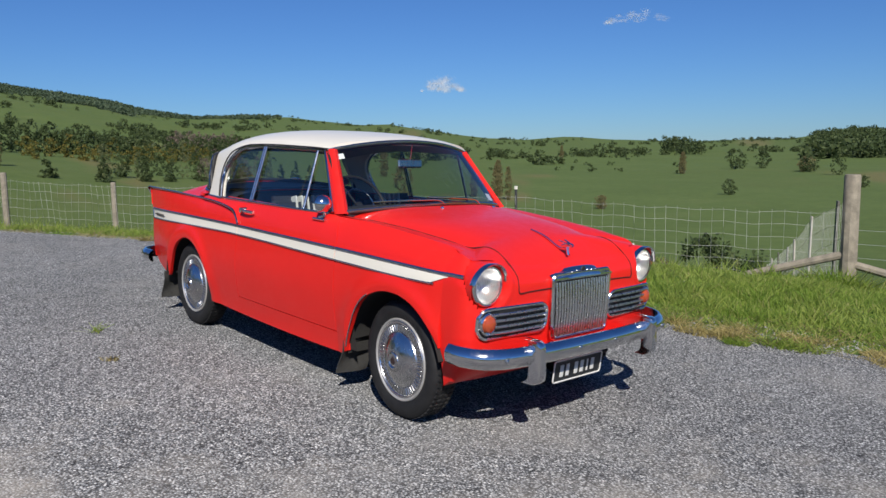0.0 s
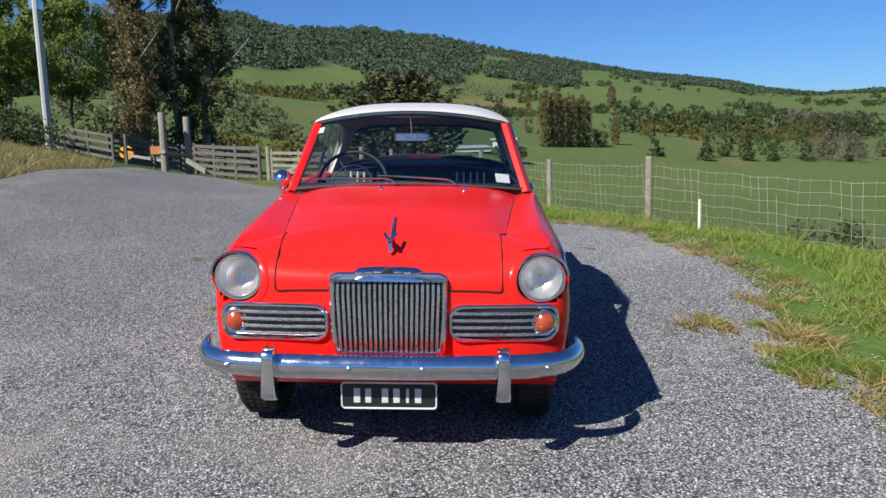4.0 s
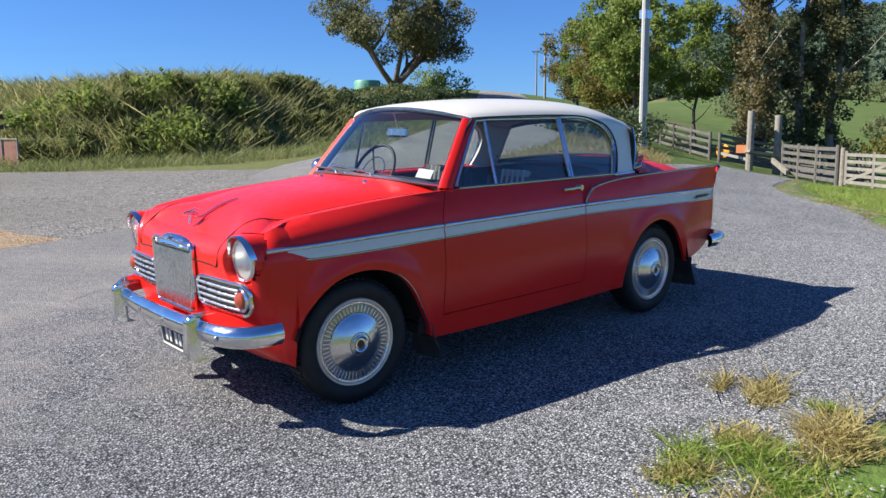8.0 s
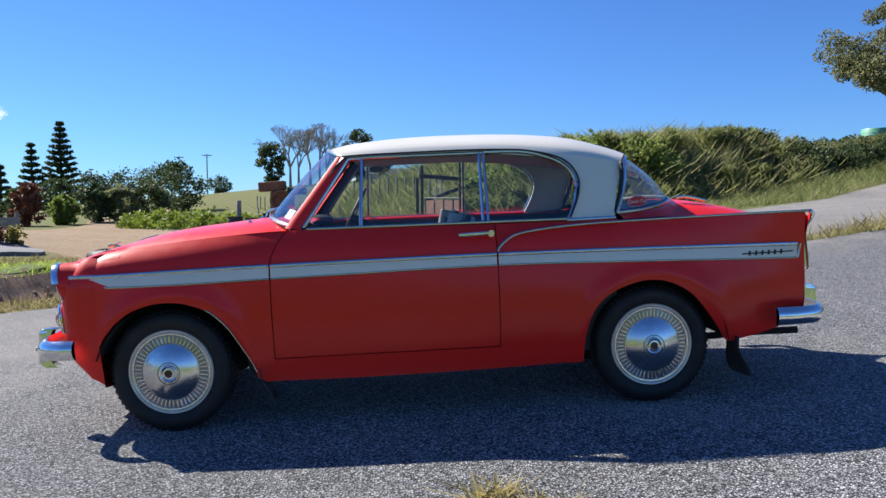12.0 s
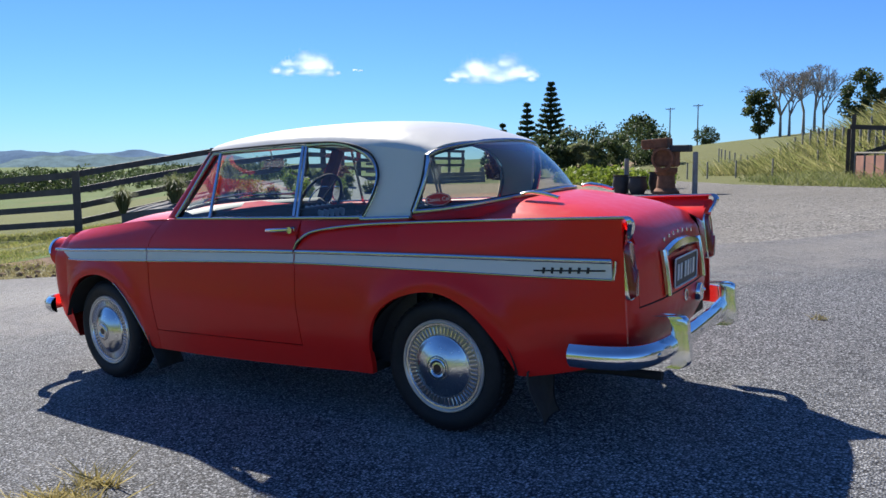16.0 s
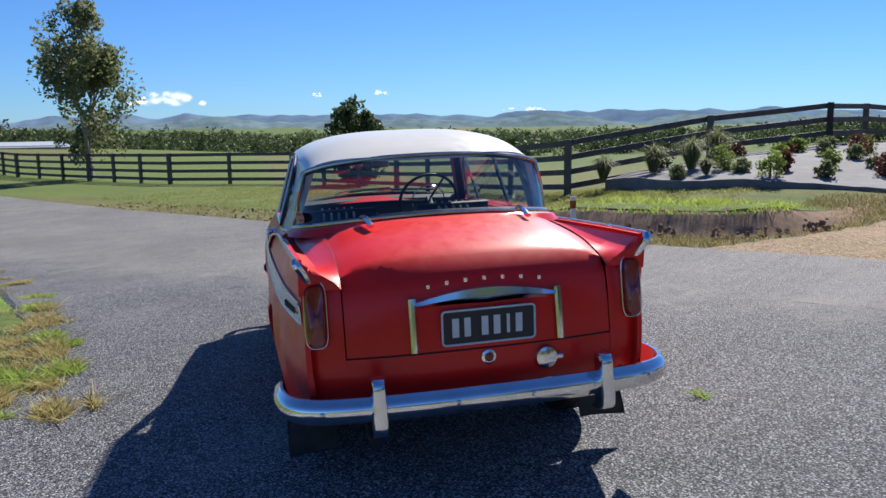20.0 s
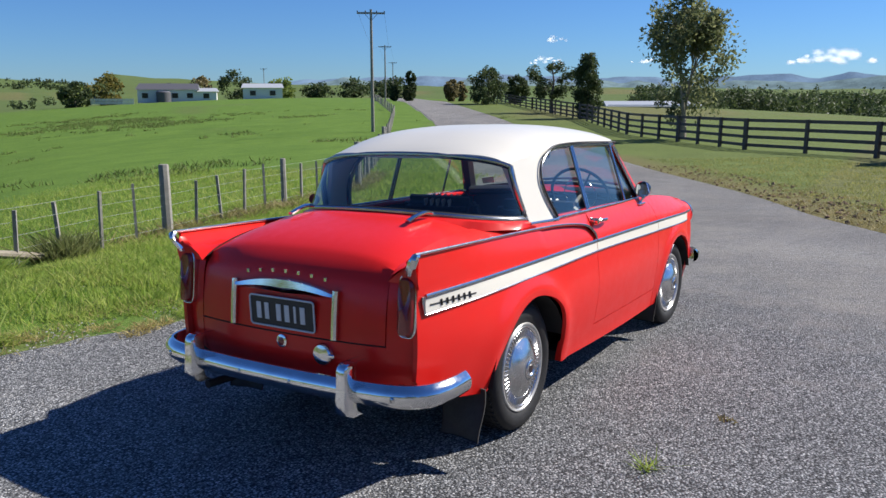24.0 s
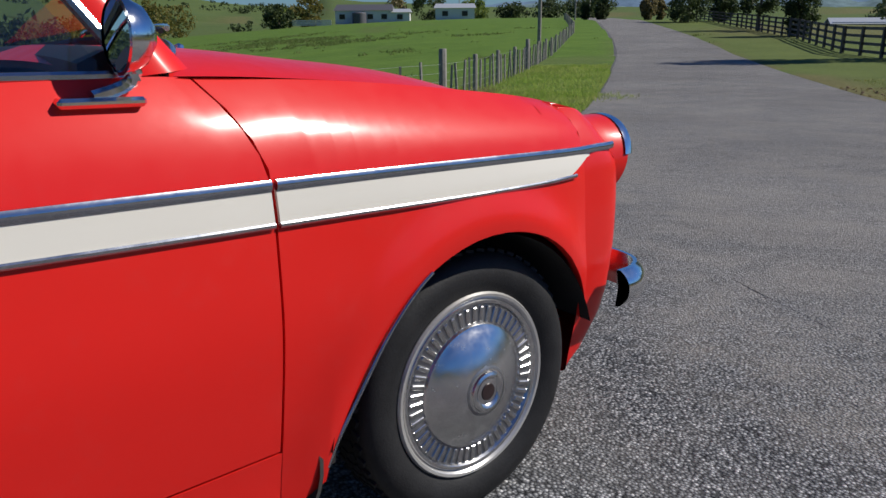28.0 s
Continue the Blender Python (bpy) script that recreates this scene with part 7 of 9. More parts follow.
blades("verge_dead_grass", 9000, band(ROAD_FAR, 0.0, 1.9, 3.4, 6.4, clumped=0.02, keep=not_paved), 0.05, 0.014, G_DRY, "brown dead grass on the scraped road edge", lean=1.2)
blades("fence_foot_weeds", 5200, band(BATTEN_LINE, -0.4, 0.35, 0.75, 2.3, clumped=0.05), 0.15, 0.013, G_DRY, "dead brown weeds along the fence foot", lean=0.9)
blades("strainer_tuft", 1500, patch(1.75, 7.75, 0.42, 0.34), 0.30, 0.014, G_FLAX, "rank brownish tuft at the strut's foot", lean=0.5)
blades("strainer_tuft", 1800, patch(0.1, 7.15, 0.75, 0.30, 0.3), 0.22, 0.013, G_BLADE, "rank green tuft round the strainer post", lean=0.6)
# loose stones and grit along the edge
def pebbles(name, count, place, size, mat, label):
    xy = place(count)
    out = []
    for x, y in xy:
        out.append((x, y, land(x, y) + 0.012))
    c = np.array(out)
    n = len(c)
    s = size * rng.uniform(0.4, 1.4, (n, 1))
    unit = np.array([(1, 0, 0), (0, 1, 0), (-1, 0, 0), (0, -1, 0), (0, 0, 0.8)], float)
    faces, vs = [], []
    for k in range(n):
        j = unit * s[k] * rng.uniform(0.6, 1.2, (5, 3))
        vs.append(c[k] + j)
        o = 5 * k
        faces += [(o, o + 1, o + 4), (o + 1, o + 2, o + 4), (o + 2, o + 3, o + 4), (o + 3, o, o + 4)]
    me = mesh_of(name, np.concatenate(vs).tolist(), faces, mat)
    return tagged(new(name, me), label, "stones", kind="stuff")


M_STONE = plain("pale_stone", (0.27, 0.262, 0.25), 0.9, vary=0.4, scale=30)
pebbles("loose_stones", 5200, band(PAD_VERGE, 0.35, -0.5, 0.6, 8.4, clumped=0.02), 0.009, M_STONE, "loose grey stones along the seal's edge")
pebbles("loose_stones", 2600, patch(-1.0, 0.0, 6.5, 5.0), 0.006, M_STONE, "loose stone chips scattered over the seal")


# ---- stained rail fence, garden bed and yard across the road ----
def rail_fence(name, line, label, h=1.25, rails=4, spacing=2.5, off=0.0):
    f_ = tagged(new(name), label, "fence")
    for k in range(len(line) - 1):
        (ax, ay), (bx, by) = line[k], line[k + 1]
        n = math.hypot(bx - ax, by - ay)
        posts = max(1, round(n / spacing))
        pts = [(ax + (bx - ax) * i / posts, ay + (by - ay) * i / posts) for i in range(posts + 1)]
        for i, (x, y) in enumerate(pts):
            if i == 0 and k:
                continue
            g = ground_at(x, y, -0.1)
            thick = 0.075 if (i == 0 or i == posts) else 0.06
            part("post", sweep([g, g + Vector((0, 0, h + 0.13))], thick, thick, seg=4, up=(0.6, 0.8, 0), square=True), M_DARKWOOD, f_)
        sx, sy = (by - ay) / n * 0.07, -(bx - ax) / n * 0.07
        for i in range(posts):
            for r in range(rails):
                z = h * (0.16 + 0.80 * r / (rails - 1))
                a, b = ground_at(*pts[i], z), ground_at(*pts[i + 1], z)
                o = Vector((sx, sy, 0))
                part("rail", sweep([a + o, b + o], 0.02, 0.068, seg=4, square=True), M_DARKWOOD, f_)
    return f_


RAIL_LINE = ((12.75, -13.7), (12.7, -10.2), (12.9, -6.5), (23.2, -4.1), (28.6, -0.6), (31.4, 4.6), (36.5, 8.9), (43.5, 14.0), (57.5, 22.2), (78, 37))
rail_fence("rail_fence", RAIL_LINE, "dark stained four-rail timber fence along the verge", h=1.32)
rail_fence("rail_fence", ((78, 37), (104, 56)), "dark stained timber fence running along the road", spacing=4)
rail_fence("yard_fence", ((12.75, -13.7), (14.0, -15.9), (16.2, -20.5), (16.4, -23.8)), "dark timber yard fence beside the drive", h=1.3, rails=4, spacing=2.2)

# planted bed under a pale sheet, held between fence and drive
def bed_z(x, y):
    v = min(1, max(0, (x - 6.6) / 5.9))
    return 0.04 + 0.24 * math.sin(v * math.pi * 0.5)


BED_FRONT = ((9.5, -7.6), (8.3, -8.5), (7.3, -9.5), (6.6, -10.3), (8.2, -11.9), (10.2, -13.6), (12.2, -15.2))
BED_BACK = ((12.5, -7.3), (12.5, -8.4), (12.5, -9.6), (12.5, -11.0), (12.5, -12.6), (12.5, -14.2), (12.6, -15.3))
rows = []
for i in range(37):
    p, q = curve_point(BED_FRONT, i / 6), curve_point(BED_BACK, i / 6)
    row = []
    for j in range(13):
        x, y = p[0] + (q[0] - p[0]) * j / 12, p[1] + (q[1] - p[1]) * j / 12
        row.append(ground_at(x, y, bed_z(x, y) + 0.05 * noise.noise(Vector((x * 1.1, y * 1.1, 0))) + 0.02 * noise.noise(Vector((x * 4, y * 4, 5)))))
    rows.append(row)
bed = tagged(part("garden_bed", grid(rows, thick=0.3, inward=(0, 0, -1)), M_SHEET, None), "pale sheeted garden bed sloping under the fence", "garden bed")


def shrub(x, y, w, h, mat, label, leaves=500, size=0.05):
    t = tagged(new("shrub"), label, "shrub", "shrubs in the garden bed")
    t.location = ground_at(x, y, bed_z(x, y) - 0.03)
    c = clumps(leaves, 30, w * 0.22, oval(w * 0.42, h * 0.85, 0.02))
    c[:, 2] = np.abs(c[:, 2])
    ob = new("foliage", quads_mesh("foliage", leaf_arrays(c, size), mat))
    ob.parent = t
    part("stem", sweep([(0, 0, -0.05), (0, 0, h * 0.5)], 0.02, seg=5), M_BARK, t)


def tussock(x, y, r, h, mat, label, n=500, up=0.0, name="tussock", width=0.014, category="tussock"):
    a = rng.uniform(0, 2 * math.pi, n)
    rr = r * rng.random(n) ** 0.8
    hh = h * rng.uniform(0.55, 1.1, n)
    base = np.column_stack([0.12 * r * np.cos(a), 0.12 * r * np.sin(a), np.zeros(n)])
    mid = np.column_stack([rr * 0.45 * np.cos(a), rr * 0.45 * np.sin(a), hh * 0.8])
    tip = np.column_stack([rr * np.cos(a), rr * np.sin(a), hh * (1 - 0.45 * (rr / r) ** 2)])
    side = np.column_stack([-np.sin(a), np.cos(a), np.zeros(n)]) * width * 0.5
    v1 = np.stack([base - side, base + side, mid + side, mid - side], 1).reshape(-1, 3)
    v2 = np.stack([mid - side, mid + side, tip + side * 0.15, tip - side * 0.15], 1).reshape(-1, 3)
    ob = tagged(new(name, quads_mesh(name, np.concatenate([v1, v2]), mat)), label, category)
    ob.location = ground_at(x, y, up)
    return ob


for x, y, w, h, mt, lb in ((10.25, -10.3, 0.62, 0.52, G1, "clipped round green shrub on the pale sheet"), (10.7, -12.2, 0.42, 0.38, G1, "small green shrub on the pale sheet"),
                           (11.5, -12.9, 0.36, 0.30, G_RED, "low reddish shrub on the pale sheet"), (10.9, -13.6, 0.40, 0.36, G_PALE, "small grey-green shrub on the pale sheet"),
                           (10.6, -14.5, 0.55, 0.50, G_RED, "reddish flowering shrub on the pale sheet"), (11.3, -15.2, 0.48, 0.40, G_AUT, "yellow-green shrub on the pale sheet"),
                           (12.3, -13.8, 0.42, 0.34, G1, "small green shrub on the pale sheet"), (12.6, -15.0, 0.36, 0.3, G_PALE, "small grey-green shrub on the pale sheet"),
                           (11.9, -11.2, 0.5, 0.45, G_PALE, "pale flowering shrub on the sheet"), (12.9, -12.2, 0.42, 0.36, G_RED, "low reddish shrub on the pale sheet"),
                           (13.2, -14.3, 0.4, 0.36, G1, "small green shrub near the fence"), (10.2, -9.0, 0.36, 0.3, G_PALE, "small pale shrub on the sheet"), (13.3, -10.1, 0.6, 0.7, G_DARK, "dark bushy shrub against the fence")):
    shrub(9.5 + (x - 9.6) * 0.76, -7.4 + (y + 8.6) * 0.86, w, h, mt, lb)
for x, y, w, h, mt, lb in ((8.5, -8.9, 0.62, 0.52, G1, "clipped round green shrub on the pale sheet"), (7.9, -11.0, 0.52, 0.46, G_RED, "reddish flowering shrub on the pale sheet"), (7.5, -11.1, 0.42, 0.38, G_AUT, "yellow-green round shrub on the pale sheet"),
                           (8.1, -9.8, 0.38, 0.34, G_PALE, "small grey-green shrub on the pale sheet"), (8.9, -10.6, 0.40, 0.40, G1, "small green shrub on the pale sheet"), (9.0, -9.6, 0.34, 0.40, G_RED, "low reddish shrub on the pale sheet"),
                           (8.6, -11.4, 0.36, 0.30, G_PALE, "small grey-green shrub on the pale sheet"), (9.6, -11.8, 0.4, 0.36, G_PALE, "pale flowering shrub on the sheet"), (9.3, -8.8, 0.4, 0.3, G_PALE, "pale flowering shrub on the sheet")):
    shrub(x, y, w, h, mt, lb)
for x, y, r, h in ((11.4, -10.0, 0.62, 0.75), (12.4, -9.4, 0.55, 0.7), (12.6, -11.4, 0.6, 0.8), (13.0, -8.2, 0.5, 0.6), (9.9, -9.6, 0.3, 0.35)):
    x, y = 9.5 + (x - 9.6) * 0.76, -7.4 + (y + 8.6) * 0.86
    tussock(x, y, r, h, G_PALE, "pale green tussock in the garden bed", up=bed_z(x, y), n=420)
blades("bed_edge_grass", 5000, band(DRIVE_E, 0.0, 1.6, 0.0, 1.9, clumped=0.0, keep=not_paved), 0.07, 0.014, G_DRY, "rough grass below the garden bed", lean=0.6)
black = tagged(part("rubbish_bag", grid([[Vector((5.1, -9.3, land(5.1, -9.3))) + Vector((0.33 * math.cos(a) * math.sin(b) * (1 + 0.15 * math.sin(3 * a)), 0.22 * math.sin(a) * math.sin(b), 0.11 + 0.13 * math.cos(b) + 0.02 * math.sin(5 * a))) for a in [2 * math.pi * k / 16 for k in range(16)]] for b in [0.05 + 3.0 * k / 8 for k in range(9)]], close_u=True), M_BLACK, None), "black plastic bundle lying on the dirt", "bundle")

# cut edge of bare soil with turf on it, between the road and the garden bed
CUT = ((9.6, -2.6), (7.6, -3.5), (6.2, -4.1), (5.0, -4.6), (4.3, -5.3), (4.25, -6.3), (4.9, -7.7), (5.9, -9.3))
M_SOIL = plain("bare_soil", (0.21, 0.145, 0.10), 0.95, vary=0.45, scale=5, bump=0.02, spec=0.1)
earth = tagged(new("earth_edge"), "low cut edge of bare brown soil topped with turf", "earth edge")
face, turf_rows = [], []
for i in range(71):
    s = i / 10
    p, q = curve_point(CUT, s), curve_point(CUT, min(s + 0.03, 7))
    dx, dy = q[0] - p[0], q[1] - p[1]
    n = math.hypot(dx, dy) or 1
    nx, ny = (-dy / n, dx / n) if i < 70 else (nx, ny)
    tall = 0.34 * ease(0, 1.6, s) * (1 - ease(4.9, 6.6, s))
    row, row2 = [], []
    for off, up in ((-0.12, -0.05), (0.02, 0.10), (0.10, 0.28), (0.22, 0.50), (0.34, 0.78), (0.52, 0.98)):
        rough = noise.noise(Vector((p[0] * 3 + off * 9, p[1] * 3, off * 5)))
        x, y = p[0] + nx * (off + 0.09 * rough), p[1] + ny * (off + 0.09 * rough)
        row.append(ground_at(x, y, tall * up + 0.05 * rough * tall / 0.34))
    for off, up in ((0.46, 0.96), (0.8, 1.04), (1.2, 0.9), (1.7, 0.6), (2.3, 0.25), (2.9, -0.1)):
        x, y = p[0] + nx * off, p[1] + ny * off
        row2.append(ground_at(x, y, tall * up + 0.02 * noise.noise(Vector((x * 2, y * 2, 3))) - (0.03 if off > 2.5 else 0)))
    face.append(row)
    turf_rows.append(row2)
part("soil_face", grid(face), M_SOIL, earth)
part("turf", grid(turf_rows), M_GRASS, earth)


def on_cut(o0, o1):
    def f(count):
        out = []
        while len(out) < count:
            s = rng.uniform(1.2, 5.6)
            p, q = curve_point(CUT, s), curve_point(CUT, s + 0.03)
            dx, dy = q[0] - p[0], q[1] - p[1]
            n = math.hypot(dx, dy) or 1
            o = rng.uniform(o0, o1)
            out.append((p[0] - dy / n * o, p[1] + dx / n * o))
        return np.array(out)
    return f


blades("cut_grass", 9000, on_cut(0.35, 1.9), 0.09, 0.012, G_BLADE, "short grass on the cut edge", up=0.26, lean=0.6)
spots = np.concatenate([on_cut(-0.25, 0.35)(170), band(ROAD_FAR, 0.05, 1.7, 3.4, 6.2, clumped=0.0, keep=not_paved)(420)])
bm = bmesh.new()
for x, y in spots:
    rad = rng.uniform(0.015, 0.045)
    made = bmesh.ops.create_icosphere(bm, subdivisions=1, radius=rad, matrix=Matrix.Translation(ground_at(x, y, rng.uniform(0.0, 0.14) if x < 6.5 and y < -3.6 else 0.008)))
    for v in made["verts"]:
        v.co += Vector(rng.normal(0, rad * 0.22, 3))
tagged(part("soil_clods", bm, M_SOIL, None, smooth=False), "loose clods of brown soil below the cut", "soil", kind="stuff")

# yard with loading ramp
yard = tagged(new("loading_ramp"), "grey timber stock loading ramp with retaining boards", "loading ramp")


def yp(u, v, z):
    """Yard places: u along its front from the fence corner, v back."""
    return Vector((16.6 + 0.12 * u + 0.95 * v, -24.8 - 0.97 * u + 0.1 * v, 0.12 + z))


for u in (0.0, 2.6, 5.4, 8.2):
    part("post", sweep([yp(u, 0, -0.5), yp(u, 0, 1.05)], 0.09, seg=8), M_GREYWOOD, yard)
for r in range(5):
    part("retaining_board", sweep([yp(-0.1, -0.1, 0.1 + 0.22 * r), yp(2.7, -0.1, 0.1 + 0.22 * r)], 0.03, 0.105, seg=4, square=True), M_GREYWOOD, yard)
for r in range(4):
    part("retaining_board", sweep([yp(2.7, -0.1, 0.1 + 0.2 * r), yp(8.3, -0.1, 0.1 + 0.2 * r)], 0.03, 0.095, seg=4, square=True), M_GREYWOOD, yard)
for u, v, h in ((0.1, 0.3, 3.0), (0.1, 1.4, 2.6), (2.3, 0.3, 3.0), (2.3, 1.4, 2.4), (-0.4, 0.6, 2.3)):
    part("tall_post", sweep([yp(u, v, 0), yp(u, v, h)], 0.11, seg=8), M_GREYWOOD, yard)
for r in range(7):
    part("ramp_board", sweep([yp(2.3, 0.25, 1.25 + 0.24 * r), yp(1.3, 1.9, 0.85 + 0.2 * r)], 0.02, 0.09, seg=4, square=True), M_RUST, yard, "rust-brown board")
for u in (2.6, 4.5, 6.4, 8.2):
    part("post", sweep([yp(u, 1.2, 0.4), yp(u, 1.2, 1.95)], 0.08, seg=8), M_GREYWOOD, yard)
for z in (1.15, 1.5, 1.88):
    part("rail", sweep([yp(2.5, 1.15, z), yp(8.3, 1.15, z)], 0.03, 0.07, seg=4, square=True), M_DARKWOOD, yard)
    part("rail", sweep([yp(2.6, 3.8, z - 0.2), yp(8.6, 3.8, z - 0.2)], 0.03, 0.06, seg=4, square=True), M_DARKWOOD, yard)
for u in (3.2, 5.0, 7.0, 8.6):
    part("post", sweep([yp(u, 3.8, 0.0), yp(u, 3.8, 1.75)], 0.08, seg=8), M_DARKWOOD, yard)
gate = tagged(new("farm_gate"), "pale wooden farm gate closed between yard posts", "gate")
for z in (0.25, 0.55, 0.85, 1.12):
    part("rail", sweep([Vector((15.9, -20.6, 0.5 + z)), Vector((16.3, -23.6, 0.45 + z))], 0.02, 0.05, seg=4, square=True), M_GREYWOOD, gate)
part("brace", sweep([Vector((15.88, -20.7, 0.65)), Vector((16.28, -23.5, 1.6))], 0.02, 0.05, seg=4, square=True), M_PALEWOOD, gate)

# old machinery, pots and posts on the drive's far side
rusty = tagged(new("old_machine"), "rusty old farm engine on a pedestal with a box on top", "machine")
rb_ = ground_at(3.2, -17.5)
part("pedestal", lathe(((0.36, 0.0), (0.36, 0.08), (0.26, 0.16), (0.22, 0.5), (0.30, 0.6), (0.30, 0.72)), rb_, "Z", 16), M_RUST, rusty)
part("engine_block", block(0.62, 0.5, 0.5, at(*(rb_ + Vector((0, 0, 0.98)))), bevel=0.05), M_RUST, rusty)
part("top_box", block(0.72, 0.5, 0.26, at(*(rb_ + Vector((0.28, -0.05, 1.36)))) @ turn(4, "Y"), bevel=0.02), M_RUST, rusty)
part("flywheel", lathe(((0.30, -0.05), (0.30, 0.05), (0.24, 0.05), (0.24, -0.05), (0.30, -0.05)), rb_ + Vector((0, 0.34, 0.95)), "Y", 24), M_RUST, rusty)
part("tray", block(0.5, 0.4, 0.18, at(*(rb_ + Vector((-0.42, 0.1, 1.22)))), bevel=0.02), M_BLACKSTEEL, rusty)
for k, (dx, dy, w, h) in enumerate(((0.85, -0.2, 0.55, 0.5), (1.4, -0.4, 0.5, 0.55), (0.5, -0.7, 0.4, 0.6))):
    g = ground_at(3.2 + dx, -17.5 + dy)
    tagged(part("iron_pot", lathe(((0.001, 0.0), (w * 0.32, 0.0), (w * 0.5, h * 0.45), (w * 0.42, h * 0.9), (w * 0.48, h), (w * 0.4, h), (w * 0.36, h * 0.6)), g, "Z", 18), M_BLACKSTEEL, None), "old dark iron tub beside the machine", "tub", "iron tubs")
for x, y, h in ((4.55, -18.2, 1.0), (2.35, -17.2, 1.1)):
    bm = bmesh.new()
    post(bm, x, y, h, 0.07)
    tagged(part("timber_post", bm, M_GREYWOOD, None), "short dark weathered post by the drive", "post", "drive posts")
stk = tagged(new("stake_fence"), "low wire fence of thin stakes beside the drive", "fence")
for i in range(26):
    f = i / 25
    p = curve_point(((-0.5, -24.0), (2.0, -30), (6, -40), (11, -52)), f * 3)
    bm = bmesh.new()
    post(bm, p[0] - 1.2, p[1], 0.9, 0.045, seg=6)
    part("stake", bm, M_GREYWOOD, stk)
for k in range(8):
    x, y = 4.6 + 0.95 * k, -20.6 - 1.3 * k
    tree("low_bush", x, y, "low bright green bush beside the drive", 900, oval(0.8, 0.6, 0.0), 30, 0.25, 0.10, leafy("leaf_lime", [(0, (0.10, 0.17, 0.02)), (0.5, (0.20, 0.27, 0.035)), (1, (0.30, 0.34, 0.06))], 0.4) if not k else bpy.data.materials["leaf_lime"], category="bush")

# rust-red gate panel and timbers at the foot of the bank
panel = tagged(new("iron_gate"), "faded red iron gate panel with a white top rail", "gate")
pg = [ground_at(-1.0, -21.6, -0.1), ground_at(-2.1, -19.75, -0.1)]
for i in range(4):
    a, b = pg[0].lerp(pg[1], i / 4 + 0.015), pg[0].lerp(pg[1], (i + 1) / 4 - 0.015)
    bm = bmesh.new()
    rows = []
    for k in range(9):
        p = a.lerp(b, k / 8) + Vector((0, 0.015 * (k % 2), 0))
        rows.append([p + Vector((0, 0, 0.12)), p + Vector((0, 0, 0.80))])
    part("sheet", grid(rows, thick=0.006, inward=(0, -1, 0)), M_PINKRUST, panel)
for i in range(5):
    p = pg[0].lerp(pg[1], i / 4)
    part("upright", sweep([p, p + Vector((0, 0, 0.86))], 0.03, seg=6), M_GREYWOOD, panel)
part("top_rail", sweep([pg[0] + Vector((0, 0, 0.88)), pg[1] + Vector((0, 0, 0.86))], 0.025, seg=6), M_PALEWOOD, panel)
tim = tagged(new("timber_ramp"), "old dark timber ramp posts and beams on the bank", "timber ramp")
tb = Vector((-1.5, -21.9, 1.25))
for a, b in (((0.6, 0, -0.8), (0.6, 0, 1.35)), ((0.75, -0.4, -0.8), (0.75, -0.4, 0.95)), ((0.7, 0, 1.0), (-1.3, -0.2, 0.85)), ((0.5, -0.1, 0.15), (-1.9, -0.4, 1.0)), ((-3.0, -0.6, 0.4), (-3.0, -0.6, 1.6)), ((-3.0, -0.6, 1.45), (-5.8, -1.0, 1.4)), ((-5.8, -1.0, 0.4), (-5.8, -1.0, 1.55))):
    part("beam", sweep([tb + Vector(a), tb + Vector(b)], 0.05, 0.065, seg=4, square=True), M_OLDWOOD, tim)

# the bank's growth
def on_bank(n, d0, d1, s0, s1):
    out = []
    while len(out) < n:
        x, y = rng.uniform(-34, 9), rng.uniform(-48, -12)
        d, s = beyond(BANK, x, y)
        if d0 < d < d1 and s0 < s < s1:
            out.append((x, y))
    return np.array(out)


blades("bank_grass", 42000, lambda n: np.vstack([on_bank(n * 6 // 7, 0.1, 6.5, 0.03, 0.57), on_bank(n // 7, 1.2, 6.5, 0.57, 0.81)]), 0.5, 0.022, leafy("bank_blade", [(0, (0.11, 0.145, 0.036)), (0.5, (0.22, 0.25, 0.08)), (0.8, (0.35, 0.335, 0.14)), (1, (0.50, 0.44, 0.22))], 0.55), "long rough grass draping the bank", lean=0.7)
for k, (x, y) in enumerate(on_bank(44, 0.5, 4.5, 0.31, 0.58)):
    tussock(x, y, 0.75, 0.75, G_FLAX, "flax clump with long arching blades on the bank", n=150, name="flax", width=0.05, category="flax")
for k, (x, y) in enumerate(on_bank(64, 0.5, 3.8, 0.52, 0.97)):
    tree("bank_bush", x, y, "dense gorse-like bush with yellowing tips on the bank", 1300, oval(0.95, 1.1, -0.1), 40, 0.27, 0.095, G_AUT if k % 4 == 0 else (G_DARK if k % 2 else G_PALE), category="bush", up=-0.45 if beyond(BANK, x, y)[1] < 0.66 else -0.15)
for k, (x, y) in enumerate(on_bank(34, 0.0, 1.3, 0.56, 0.95)):
    tree("bank_bush", x, y, "dark scrubby bush overhanging the cut bank", 1000, oval(0.75, 0.85, 0.0), 34, 0.24, 0.09, G_DARK, category="bush")
for k, (x, y) in enumerate(on_bank(10, 0.6, 3.2, 0.30, 0.46)):
    tree("bank_bush", x, y, "low leafy green bush on the bank", 600, oval(0.8, 0.8, 0.05), 26, 0.28, 0.10, G1, category="bush")
blades("bank_foot_grass", 14000, lambda n: np.array([p for p in on_bank(n, -2.5, 0.3, 0.22, 0.62) if not paved(*p)]), 0.24, 0.018, G_FLAX, "rough olive grass along the bank's foot", lean=0.7)
bank_fence = tagged(new("bank_fence"), "line of thin fence posts along the bank top", "fence")
